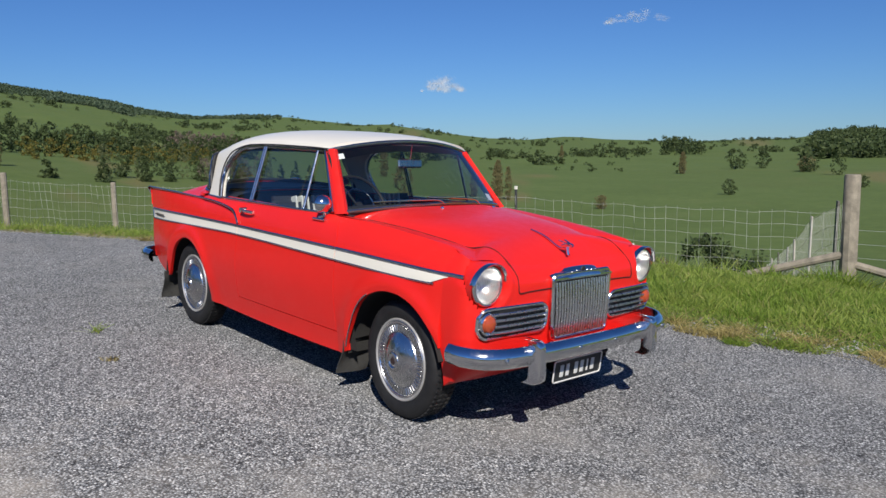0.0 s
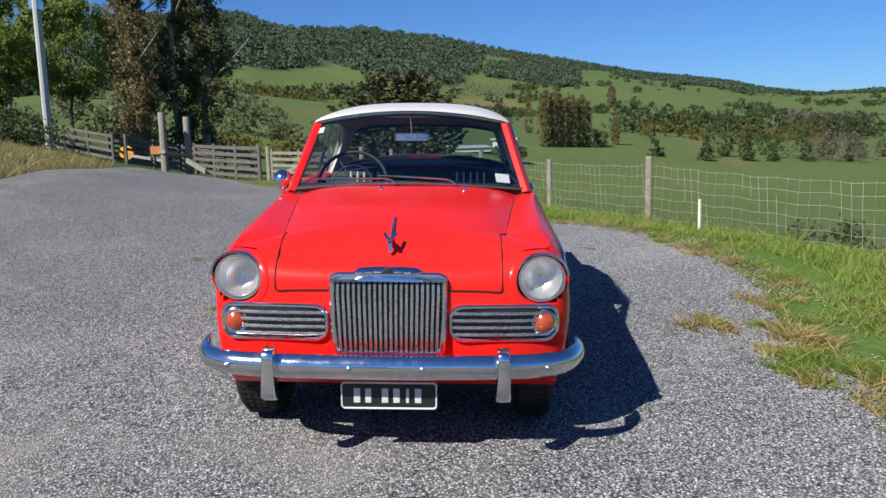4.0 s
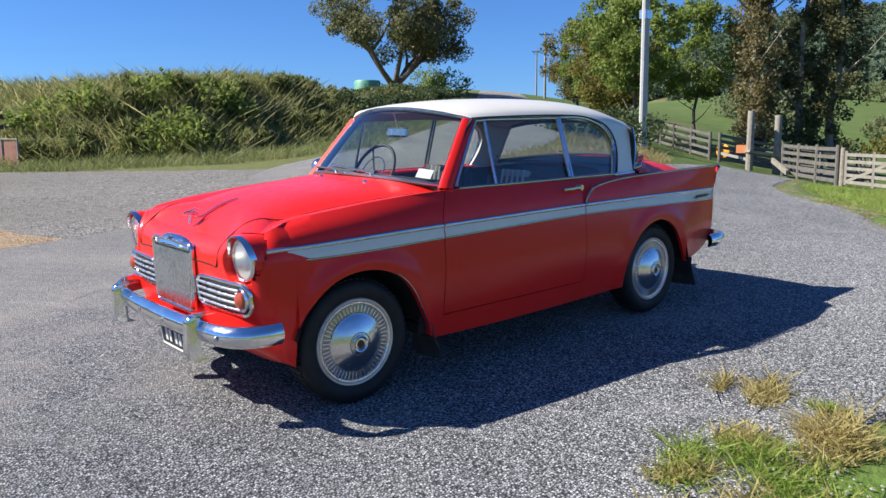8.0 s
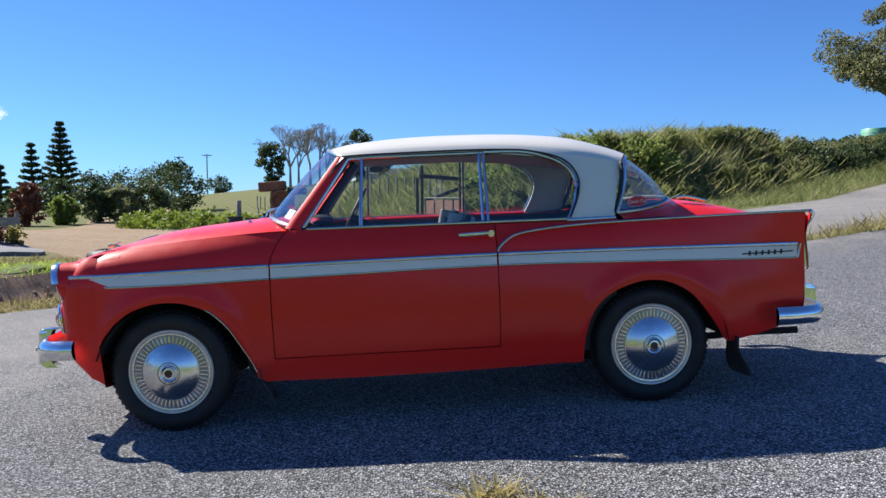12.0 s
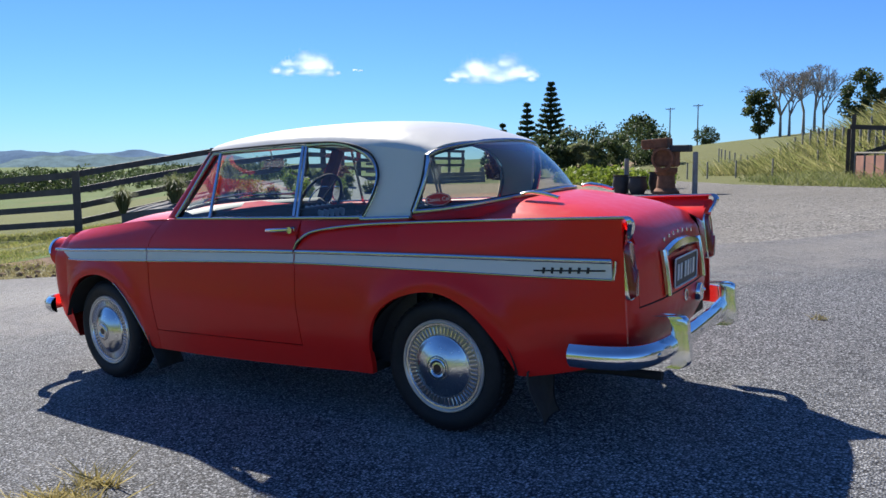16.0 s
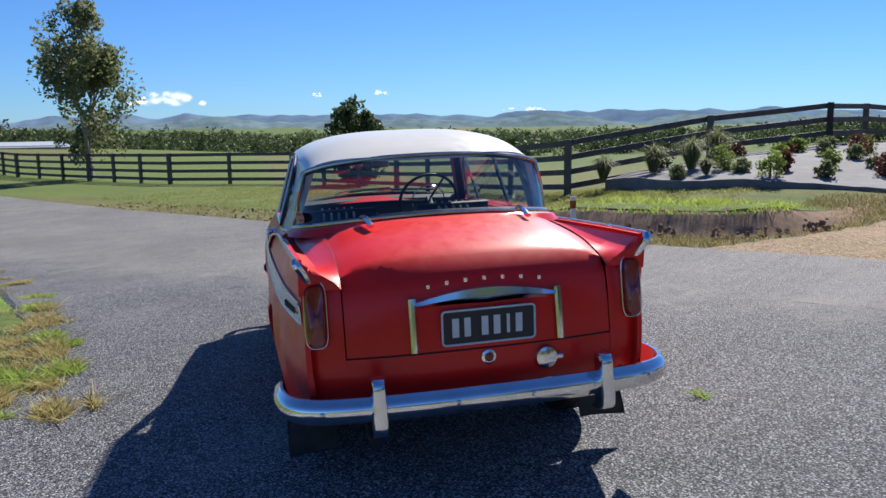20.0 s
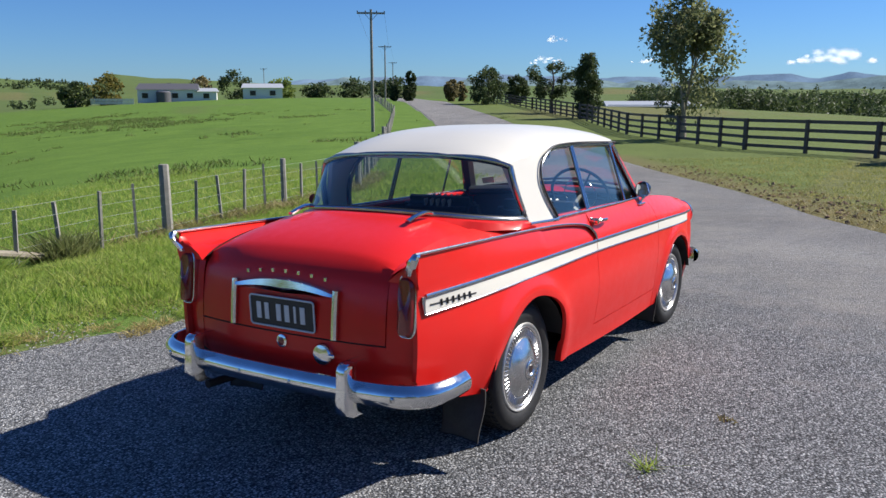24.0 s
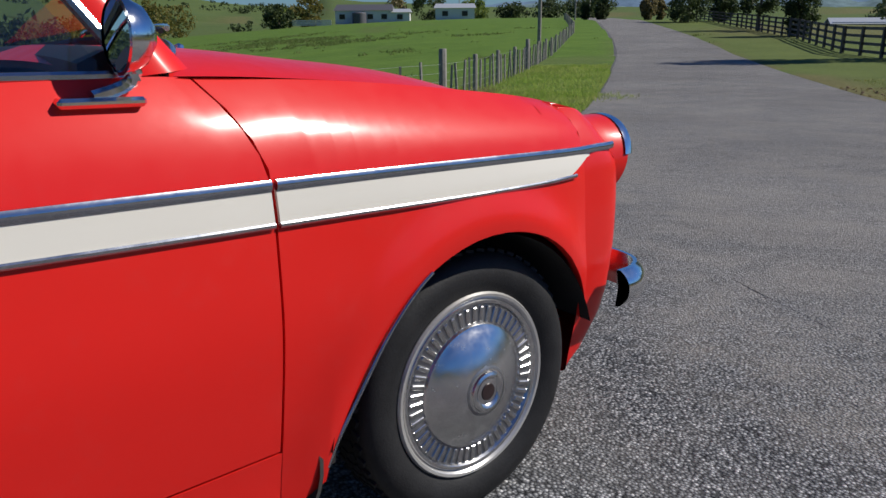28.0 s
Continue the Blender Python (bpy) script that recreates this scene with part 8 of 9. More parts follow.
for i in range(34):
    f = i / 33
    p = curve_point(((6, -30.0), (-6, -26.0), (-14, -30.5), (-24, -41), (-30, -49)), f * 4)
    bm = bmesh.new()
    post(bm, p[0], p[1], 0.7, 0.035, seg=6)
    part("post", bm, M_GREYWOOD, bank_fence)


# ---- trees, poles and buildings ----
# gum tree and tank on the rise
gum = forked_tree("gum_tree", -35.3, -45.8, "tall gum tree with open grey-green crown on forked limbs", 1.5, 3.3, 2, 36000, 1.05, 0.15, G_GUM, M_BARK, 0.5, 4, rise=1.0, squash=0.75, lean=(-0.2, 0.14), start=6, fill=(46, oval(5.8, 6.2, 3.9, 0.75)))
tank = tagged(new("water_tank"), "dark green round water tank on the rise", "water tank")
tg = ground_at(-30.7, -43.0, 0.22)
part("shell", lathe(((0.96, -0.2), (0.96, 1.0), (0.92, 1.07), (0.3, 1.12), (0.001, 1.13)), tg + Vector((0, 0, 0.1)), "Z", 28), M_TANK, tank)
for k in range(5):
    part("hoop", lathe(((0.965, 0), (0.975, 0.015), (0.965, 0.03)), tg + Vector((0, 0, 0.15 + 0.18 * k)), "Z", 28), M_TANK, tank)
for x, y, h, w in ((-37, -43, 1.0, 1.0), (-39, -43, 2.0, 1.6), (-44, -52, 2.2, 1.8), (-41, -47, 1.6, 1.4)):
    tree("roadside_bush", x, y, "rough green bush at the top of the road", 700, oval(w, h, 0.05), 30, w * 0.35, 0.16, G_AUT if h < 1.4 else G1, category="bush")

# leafy trees beside the uphill road and the poplar by the yards
for x, y, h, w, n, mt, foot in ((-33.5, -21.9, 7.4, 2.5, 15000, G1, 2.6), (-40, -28.5, 8.0, 3.2, 15000, G1, 1.2), (-46, -36, 6.5, 2.8, 8000, G_AUT, 0.8), (-36.5, -25.5, 6.2, 2.5, 10000, G_AUT, 1.0), (-41, -22.6, 8.6, 2.6, 13000, G1, 3.0), (-58, -46, 6.0, 2.6, 5000, G_AUT, 0.8)):
    tree("roadside_tree", x, y, "leafy green roadside tree turning yellow in places", n, oval(w, h - foot, foot + 0.3, 0.7), 110, 0.55, 0.135, mt, h * 0.75, 0.13, 6)
for x, y, h, w, mt in ((-41.4, -19.0, 12.5, 1.25, G_BROWN), (-44.2, -17.5, 16, 1.7, G_POPLAR), (-45.2, -15.9, 16.5, 1.7, G_POPLAR)):
    tree("poplar", x, y, "tall old poplar with thinning brown-green leaves", 17000, column(w, h, 0.7), 170, 0.55, 0.135, mt, h * 0.9, 0.26, 6, M_PALEBARK)
for x, y, w, h in ((-26.0, -17.5, 1.6, 1.3), (-24.0, -16.2, 1.4, 1.0), (-28.5, -18.5, 1.6, 1.2), (-31, -20.5, 1.8, 1.4), (-22.5, -17.5, 1.2, 0.9)):
    tree("road_shrub", x, y, "dark green shrub below the pole", 1100, oval(w, h, 0.0), 40, 0.4, 0.12, G_DARK, category="shrub")

# stock yards and gates at the end of the pad
yards = tagged(new("stock_yards"), "grey weathered timber stock yard rails and posts", "stock yards")


def yard_run(pts, h=1.3, rails=5, mat=M_YARDWOOD, spacing=2.2):
    for (ax, ay), (bx, by) in zip(pts, pts[1:]):
        n = max(1, round(math.hypot(bx - ax, by - ay) / spacing))
        for i in range(n + 1):
            bm = bmesh.new()
            post(bm, ax + (bx - ax) * i / n, ay + (by - ay) * i / n, h + 0.1, 0.075, seg=8)
            part("post", bm, M_YARDWOOD, yards)
        for r in range(rails):
            z = 0.18 + (h - 0.22) * r / (rails - 1)
            for i in range(n):
                a = ground_at(ax + (bx - ax) * i / n, ay + (by - ay) * i / n, z)
                b = ground_at(ax + (bx - ax) * (i + 1) / n, ay + (by - ay) * (i + 1) / n, z)
                part("rail", sweep([a, b], 0.02, 0.065, seg=4, square=True), mat, yards)


yard_run(((-29.8, -11.6), (-34.0, -10.3), (-37.6, -11.0)))
yard_run(((-30.4, -15.0), (-34.8, -14.2), (-38, -15.3), (-37.6, -19)))
yard_run(((-34.4, -10.3), (-35.4, -14.2)))
yard_run(((-31.3, -16.0), (-33.6, -19.4), (-35.4, -22.2)), h=1.25, rails=4)
for x, y in ((-28.3, -12.45), (-29.3, -11.75)):
    bm = bmesh.new()
    post(bm, x, y, 2.5, 0.15)
    part("tall_post", bm, M_PALEWOOD, yards, "thick pale gate post")
part("step", sweep([ground_at(-28.1, -12.5, 0.8), ground_at(-29.2, -11.7, 0.8)], 0.3, 0.05, seg=4, square=True), M_PALEWOOD, yards)
part("step", sweep([ground_at(-28.6, -11.6, 0.6), ground_at(-27.4, -10.4, 0.2)], 0.05, 0.10, seg=4, square=True), M_PALEWOOD, yards)
part("gate_rails", sweep([ground_at(-28.6, -12.7, 0.45), ground_at(-30.4, -14.9, 0.45)], 0.02, 0.06, seg=4, square=True), M_GREYWOOD, yards)
ring = tagged(part("orange_disc", lathe(((0.001, 0.02), (0.28, 0.02), (0.34, 0.0), (0.34, -0.06), (0.28, -0.08), (0.001, -0.08)), ground_at(-31.8, -15.6, 0.55), "X", 24), plain("orange_plastic", (0.75, 0.30, 0.02), 0.5), None), "round orange plastic disc hung on the yard rails", "disc")
tagged(part("sign_board", block(0.03, 0.42, 0.34, at(*ground_at(-28.15, -12.75, 0.85)) @ turn(20, "Z")), plain("orange_board", (0.6, 0.22, 0.08), 0.7), None, smooth=False), "small faded orange board on the post", "board")
# five-bar gate and fence further round
g5 = tagged(new("farm_gate"), "weathered five-bar timber gate across the track", "gate")
ga, gb = Vector((-23.3, -6.6)), Vector((-21.3, -4.2))
for k in range(5):
    z = 0.2 + 0.22 * k
    part("bar", sweep([ground_at(*ga, z), ground_at(*gb, z)], 0.018, 0.05, seg=4, square=True), M_PALEWOOD, g5)
for f in (0.0, 0.5, 1.0):
    p = ga.lerp(gb, f)
    part("upright", sweep([ground_at(*p, 0.1), ground_at(*p, 1.2)], 0.05, 0.04, seg=4, square=True), M_PALEWOOD, g5)
part("brace", sweep([ground_at(*ga, 0.2), ground_at(*gb, 1.08)], 0.016, 0.045, seg=4, square=True), M_PALEWOOD, g5)
yard_run(((-29.1, -11.4), (-24.6, -7.4)), rails=5)
for x, y in ((-23.4, -6.75), (-21.2, -4.05), (-20.0, -2.9)):
    bm = bmesh.new()
    post(bm, x, y, 1.3, 0.085)
    tagged(part("gate_post", bm, M_POST, None), "round weathered gate post in rough grass", "post", "gate posts")

# spreading dark conifer, shed and trees beyond the netting fence
def cypress(x, y, high, wide, label, seed):
    """A spreading conifer: tiers of boughs, each a flat plume with drooping sprays and a lifted tip."""
    r = random.Random(seed)
    t = tagged(new("dark_conifer"), label, "tree")
    t.location = ground_at(x, y, -0.05)
    rows = [[(0.38 * (1 - 0.9 * i / 9) * math.cos(math.pi * k / 5), 0.38 * (1 - 0.9 * i / 9) * math.sin(math.pi * k / 5), high * 0.92 * i / 9) for k in range(10)] for i in range(10)]
    part("trunk", grid(rows, close_u=True), M_BARK, t)
    leaves = []
    for k in range(170):
        f = (k + r.random()) / 170
        a = k * 2.399 + r.uniform(-0.3, 0.3)
        full = wide * (0.82 + 0.18 * math.sin(math.pi * f)) * (1 if f < 0.5 else max(0.0, 1 - ((f - 0.5) / 0.56) ** 2.0) ** 0.62)
        ln = full * r.uniform(0.72, 1.1) + 0.25
        z0 = 0.35 + high * 0.90 * f ** 0.95
        d = Vector((math.cos(a), math.sin(a), 0))
        q = Vector((-d.y, d.x, 0))
        climb = r.uniform(0.02, 0.18) + 0.30 * f ** 2
        pts = [d * ln * u + Vector((0, 0, z0 + ln * (climb * u - 0.30 * u * u + 0.34 * u ** 4))) for u in (0, 0.25, 0.5, 0.75, 1)]
        if k % 5 == 0:
            part("limb", sweep(pts[:4], 0.055, seg=5), M_BARK, t)
        for m in range(150):
            u = 0.22 + 0.80 * r.random() ** 0.75
            w = (0.10 + 0.24 * ln * math.sin(math.pi * min(1, 0.1 + 0.8 * u)) * 0.7) * r.gauss(0, 0.55)
            p = d * ln * u + q * w
            z = z0 + ln * (climb * u - 0.30 * u * u + 0.34 * u ** 4) - 0.25 * abs(w) - abs(r.gauss(0, 0.10))
            leaves.append((p.x, p.y, max(0.15, z)))
    crown = new("crown", quads_mesh("crown", leaf_arrays(np.array(leaves), 0.20, long=2.0, tilt=0.25), G_CYPRESS))
    crown.parent = t
    return t


cypress(-54, -4.4, 8.3, 5.0, "broad dark cypress with layered drooping boughs", 9)
shed = tagged(new("farm_shed"), "low pale farm shed across the paddock", "shed")
sg = ground_at(-152, 1.5)
part("wall", block(4, 8, 1.0, at(*(sg + Vector((0, 0, 0.4)))) @ turn(20, "Z")), M_SEA, shed, smooth=False)
part("roof", block(4.6, 8.8, 0.15, at(*(sg + Vector((0, 0, 0.95)))) @ turn(20, "Z") @ turn(5, "Y")), M_METALROOF, shed, smooth=False)
house = tagged(new("farm_house"), "small pale farmhouse with a low roof across the valley", "house")
hg = ground_at(-171, 10)
part("wall", block(7, 5, 1.8, at(*(hg + Vector((0, 0, 0.8)))) @ turn(-10, "Z")), M_SEA, house, smooth=False)
part("roof", block(8, 6, 0.4, at(*(hg + Vector((0, 0, 1.9)))) @ turn(-10, "Z")), M_METALROOF, house, smooth=False)

# power poles with cross-arms
def pole(x, y, h, label, arm=1.9, lean=0.0, tall_r=0.13, twin_pole=False, turn_z=0.0, mat=None):
    p = tagged(new("power_pole"), label, "power pole", "power poles")
    g = ground_at(x, y, -0.2)
    mat = mat or M_GREYWOOD
    rows = []
    for f in (0, 0.5, 1.0):
        r = tall_r * (1 - 0.35 * f)
        rows.append([g + Vector((lean * f + r * math.cos(2 * math.pi * k / 10), r * math.sin(2 * math.pi * k / 10), (h + 0.2) * f)) for k in range(10)])
    part("pole", grid(rows, close_u=True), mat, p)
    top = g + Vector((lean, 0, h + 0.2))
    if twin_pole:
        rows = [[g + Vector((0.32, 0.1, 0)) + Vector((0.11 * math.cos(2 * math.pi * k / 8), 0.11 * math.sin(2 * math.pi * k / 8), (h - 1.2) * f)) for k in range(8)] for f in (0, 1)]
        part("stub_pole", grid(rows, close_u=True), mat, p)
        part("bracket", block(0.5, 0.3, 0.35, at(*(g + Vector((0.15, 0.05, h * 0.55))))), M_STEEL, p, smooth=False)
    c, s = math.cos(turn_z), math.sin(turn_z)
    if arm:
        a = part("cross_arm", sweep([top + Vector((-arm / 2 * c, -arm / 2 * s, -0.25)), top + Vector((arm / 2 * c, arm / 2 * s, -0.25))], 0.05, 0.06, seg=4, square=True), M_GREYWOOD, p)
        for f in (-0.48, -0.2, 0.2, 0.48):
            part("insulator", lathe(((0.03, 0), (0.045, 0.06), (0.02, 0.12), (0.001, 0.13)), top + Vector((arm * f * c, arm * f * s, -0.2)), "Z", 8), M_BLACKSTEEL, p)
        for sg_ in (-1, 1):
            part("arm_brace", sweep([top + Vector((0, 0, -0.75)), top + Vector((sg_ * 0.45 * c, sg_ * 0.45 * s, -0.28))], 0.02, seg=4), M_GREYWOOD, p)
    return top


tops = [pole(39.4, 30.8, 8.2, "tall grey timber power pole with a cross-arm", turn_z=radians(-50)), pole(92, 68, 8.2, "grey timber power pole beyond the first", turn_z=radians(-50)), pole(150, 108, 8.5, "grey timber power pole far along the road", turn_z=radians(-50)), pole(165, 165, 9.5, "thin power pole behind the hill houses", turn_z=radians(-50)), pole(200, 250, 9, "thin power pole far behind the hill", turn_z=radians(-50))]
up1 = pole(-25.6, -15.9, 10.5, "pale double power pole beside the road", arm=0, twin_pole=True, tall_r=0.15, mat=plain("pale_pole", (0.42, 0.42, 0.41), 0.8))
up2 = pole(-54, -46.3, 6.2, "grey power pole up the hill road", arm=1.2, turn_z=radians(-40))
up3 = pole(-76, -67, 6.0, "grey power pole near the crest", arm=1.2, turn_z=radians(-40))
for x, y in ((36.3, -130.9), (31.9, -132)):
    pole(x, y, 7, "thin power pole beyond the drive paddock", arm=1.6)
lines = tagged(new("power_lines"), "thin power lines between the poles", "power line")
for a, b in ((tops[0], tops[1]), (tops[1], tops[2])):
    for o in (-0.9, 0.9):
        d = Vector((o * 0.64, -o * 0.77, -0.12))
        part("line", sweep([a.lerp(b, i / 12) + d + Vector((0, 0, -1.2 * math.sin(math.pi * i / 12))) for i in range(13)], 0.008, seg=3), M_BLACKSTEEL, lines)

# trees along the road ahead
forked_tree("roadside_poplar", 38.9, 9.3, "slender pale-leaved tree behind the rail fence", 1.3, 2.6, 2, 11000, 0.62, 0.15, G_PALE, M_PALEBARK, 0.17, 9, rise=5.0, squash=1.4, start=4, fill=(50, oval(2.3, 7.6, 1.2, 0.7)))
tree("conifer", 61.0, 23.6, "dense dark green upright conifer by the fence", 9000, column(1.25, 5.2, 0.2), 130, 0.42, 0.15, G_DARK, 3.0, 0.15, category="conifer")
tree("spreading_pine", 69, 30.5, "open-branched pine with flat layers", 3600, oval(2.4, 3.4, 1.7, 0.8), 34, 0.55, 0.17, G_DARK, 5.2, 0.17, 9, tilt=0.25)
for x, y, w, h, mt, nm in ((88, 48.3, 2.6, 4.4, G_DARK, "round_tree"), (96, 48, 1.7, 3.4, G_DARK, "round_tree"), (99.5, 68.6, 1.0, 4.4, G_DARK, "round_tree"), (98.5, 71, 0.9, 2.4, G_DARK, "round_tree"), (99, 60.6, 1.2, 3.0, G_BROWN, "round_tree"), (104, 62, 1.0, 2.8, G_BROWN, "round_tree"), (97, 67.3, 0.8, 2.0, G_DARK, "round_tree")):
    tree(nm, x, y, "rounded dark roadside tree near the crest", 5200, oval(w, h, 0.2), 80, w * 0.24, 0.2, mt, 2.0, 0.2)
tree("glossy_shrub_tree", 27.6, -3.2, "small round glossy dark tree behind the rail fence", 3800, oval(1.35, 3.0, 0.3), 60, 0.36, 0.15, G_DARK, 1.0, 0.07, 3)
barn = tagged(new("long_shed"), "long low shed with a pale ribbed roof beyond the bank", "shed")
bg = ground_at(100, 30)
part("wall", block(12, 4, 0.6, at(*(bg + Vector((0, 0, 0.05)))) @ turn(-60, "Z")), M_SEA, barn, smooth=False)
for s in (-1, 1):
    part("roof", block(12.6, 2.4, 0.12, at(*(bg + Vector((0, 0, 0.42)))) @ turn(-60, "Z") @ at(0, 1.15 * s, 0) @ turn(-16 * s, "X")), M_METALROOF, barn, smooth=False)

# houses and trees on the paddock hill
def cottage(x, y, w, d, h, rot, label, roofmat, wins=3):
    c = tagged(new("house"), label, "house")
    g = ground_at(x, y, -0.2)
    m = at(*g) @ turn(rot, "Z")
    part("wall", block(w, d, h, m @ at(0, 0, h / 2)), M_SEA, c, smooth=False)
    bm = bmesh.new()
    v = [bm.verts.new(m @ Vector(p)) for p in ((-w / 2 - 0.4, -d / 2 - 0.4, h), (w / 2 + 0.4, -d / 2 - 0.4, h), (w / 2 + 0.4, d / 2 + 0.4, h), (-w / 2 - 0.4, d / 2 + 0.4, h), (-w / 2, 0, h + d * 0.2), (w / 2, 0, h + d * 0.2))]
    for f in ((0, 1, 5, 4), (2, 3, 4, 5), (0, 4, 3), (1, 2, 5), (0, 3, 2, 1)):
        bm.faces.new([v[i] for i in f])
    part("roof", bm, roofmat, c, smooth=False)
    for i in range(wins):
        part("window", block(1.3, 0.1, 1.1, m @ at(-w / 2 + w * (i + 0.5) / wins, -d / 2 - 0.03, h * 0.55)), M_WIN, c, smooth=False)
        part("window", block(0.1, 1.2, 1.1, m @ at(-w / 2 - 0.03, -d / 2 + d * 0.5, h * 0.55)), M_WIN, c, smooth=False) if i == 0 else None
    return c


cottage(118, 149, 13, 7, 3.0, -45, "white hill house with a dark grey roof", M_ROOFDARK, 4)
cottage(123, 142, 4.5, 4, 2.2, -45, "small white outbuilding beside the hill house", M_METALROOF, 1)
cottage(132, 133, 9, 5, 2.7, -45, "white shed with a pale roof on the hill", M_METALROOF, 2)
tk = tagged(part("hill_tank", lathe(((1.6, 0), (1.6, 2.2), (1.4, 2.4), (0.001, 2.5)), ground_at(114, 146), "Z", 20), M_ROOFDARK, None), "dark round water tank by the hill house", "water tank")
wf = tagged(new("white_fence"), "low white board fence beside the hill house", "fence")
for k in range(4):
    part("board", block(9, 0.08, 0.22, at(*(ground_at(105, 152) + Vector((0, 0, 0.3 + 0.32 * k)))) @ turn(-45, "Z")), M_SEA, wf, smooth=False)
for x, y, w, h, mt in ((100, 158, 3.6, 4.6, G_DARK), (108, 158, 4.2, 6.2, G_AUT), (104, 164, 3.4, 4.5, G1), (140, 150, 4.4, 6.8, G_DARK), (146, 140, 3.4, 4.6, G1), (134, 156, 3.4, 5.0, G_BROWN), (168, 134, 5, 4.6, G_DARK), (178, 126, 5, 5.2, G_DARK), (188, 140, 4, 6.0, G_DARK), (160, 140, 4, 3.6, G_DARK)):
    tree("hill_tree", x, y, "rounded tree standing by the hill houses", 1400, oval(w, h, 0.2), 45, w * 0.28, 0.5, mt, 2.0, 0.25)

# trees beyond the drive
for x, y, h, w in ((32.5, -74.0, 8.8, 2.3), (34.8, -72.9, 6.8, 1.7), (37.1, -71.6, 4.8, 1.3)):
    t = tagged(new("norfolk_pine"), "tall tiered Norfolk pine with level whorls", "conifer", "norfolk pines")
    t.location = ground_at(x, y, -0.1)
    part("trunk", sweep([(0, 0, 0), (0, 0, h * 0.96)], 0.12, seg=7), M_BARK, t)
    pts = []
    tiers = int(h / 0.62)
    for k in range(tiers):
        z = h * (0.12 + 0.86 * k / (tiers - 1))
        rad = w * (1 - 0.9 * k / (tiers - 1))
        for q in range(9):
            a = q * 2 * math.pi / 9 + k * 0.5
            for f in np.linspace(0.1, 1, 11):
                for _ in range(6):
                    pts.append((rad * f * math.cos(a) + rng.normal(0, 0.06), rad * f * math.sin(a) + rng.normal(0, 0.10), z + 0.22 * f * f * rad + rng.normal(0, 0.05)))
    ob = new("crown", quads_mesh("crown", leaf_arrays(np.array(pts), 0.24), G_DARK))
    ob.parent = t
for x, y, w, h, mt, lb in ((27.2, -60, 1.7, 2.6, G_DARK, "clipped dark hedge block beside the pines"), (25.2, -62.6, 1.9, 3.1, G_DARK, "clipped dark hedge block beside the pines"), (23.0, -65, 2.0, 3.2, G_DARK, "clipped dark hedge block beside the pines"), (20.6, -67, 2.0, 3.2, G_DARK, "clipped dark hedge block beside the pines"),
                           (18.3, -44.2, 1.0, 2.2, G_DARK, "leafy olive-green garden bush"), (17.0, -45.0, 1.1, 2.1, G_PALE, "pale green garden bush by the drive"), (15.8, -46.6, 1.3, 2.1, G_DARK, "leafy olive-green garden bush"), (19.4, -42.4, 0.8, 1.6, G1, "leafy olive-green garden bush"),
                           (15.9, -53.8, 1.9, 3.4, G_DARK, "round leafy green garden tree"), (19.9, -38.9, 0.8, 2.2, G_RED, "reddish garden bush by the yard"), (21.4, -41, 0.9, 2.0, G_DARK, "dark green garden bush by the yard"), (28.9, -91.5, 3.4, 3.6, G_DARK, "dark green paddock tree"), (25.8, -112.9, 1.8, 2.2, G_DARK, "small dark paddock tree")):
    tree("garden_bush", x, y, lb, 1900, oval(w, h, 0.1), 60, w * 0.28, 0.18, mt, category="bush")
# bare and leafy trees on the paddock rise
M_TWIG = plain("grey_twigs", (0.34, 0.31, 0.28), 0.95)
for x, y, h, k in ((13.2, -97.0, 7.0, 3), (11.9, -95.0, 6.4, 5), (10.6, -96.4, 7.2, 8), (9.2, -94.5, 6.8, 9), (8.4, -95.5, 5.6, 12)):
    bare_tree("bare_tree", x, y, "grey leafless tree on the paddock rise", h * 1.6, 0.42, k, M_TWIG, 6)
for x, y, w, h, mt in ((15.6, -97.5, 1.9, 5.6, G_DARK), (4.4, -92.0, 2.2, 6.0, G_DARK), (-4.8, -80.3, 1.5, 3.4, G_DARK), (1.6, -92, 1.4, 3.4, G_BROWN)):
    tree("paddock_tree", x, y, "round dark tree on the paddock rise", 3400, oval(w, h * 0.85, 1.0), 60, w * 0.28, 0.24, mt, h * 0.5, 0.15, 3)
cottage(1.5, -108, 8, 5, 0.7, 10, "low pale house on the paddock rise", M_ROOFDARK, 2)

# ---- woods and shelter belts in the valley, and the far tree line ----
def scatter(name, label, spots, shape_of, per, spread_f, size_f, mat):
    """Many far trees as one sheet of leaves."""
    out = []
    for x, y, w, h in spots:
        c = clumps(per, max(6, per // 14), w * spread_f, shape_of(w, h))
        out.append(leaf_arrays(c, size_f * w) + np.array(ground_at(x, y, -0.2)))
    return tagged(new(name, quads_mesh(name, np.concatenate(out), mat)), label, "woods", kind="stuff")


def ring_spots(n, a0, a1, r0, r1, w0, w1, tall, clump=0.0, seed=0, grain=90):
    out = []
    tries = 0
    while len(out) < n and tries < n * 60:
        tries += 1
        a, r = radians(rng.uniform(a0, a1)), r0 * (r1 / r0) ** rng.random()
        x, y = r * math.cos(a), r * math.sin(a)
        if clump and noise.noise(Vector((x / grain, y / grain, seed))) < clump:
            continue
        w = rng.uniform(w0, w1)
        out.append((x, y, w, w * tall * rng.uniform(0.8, 1.2)))
    return out


def round_shape(w, h):
    return oval(w, h, 0.3)


def tall_shape(w, h):
    return column(w, h, 0.2)


def cone_shape(w, h):
    return cone(w, h, 0.2)


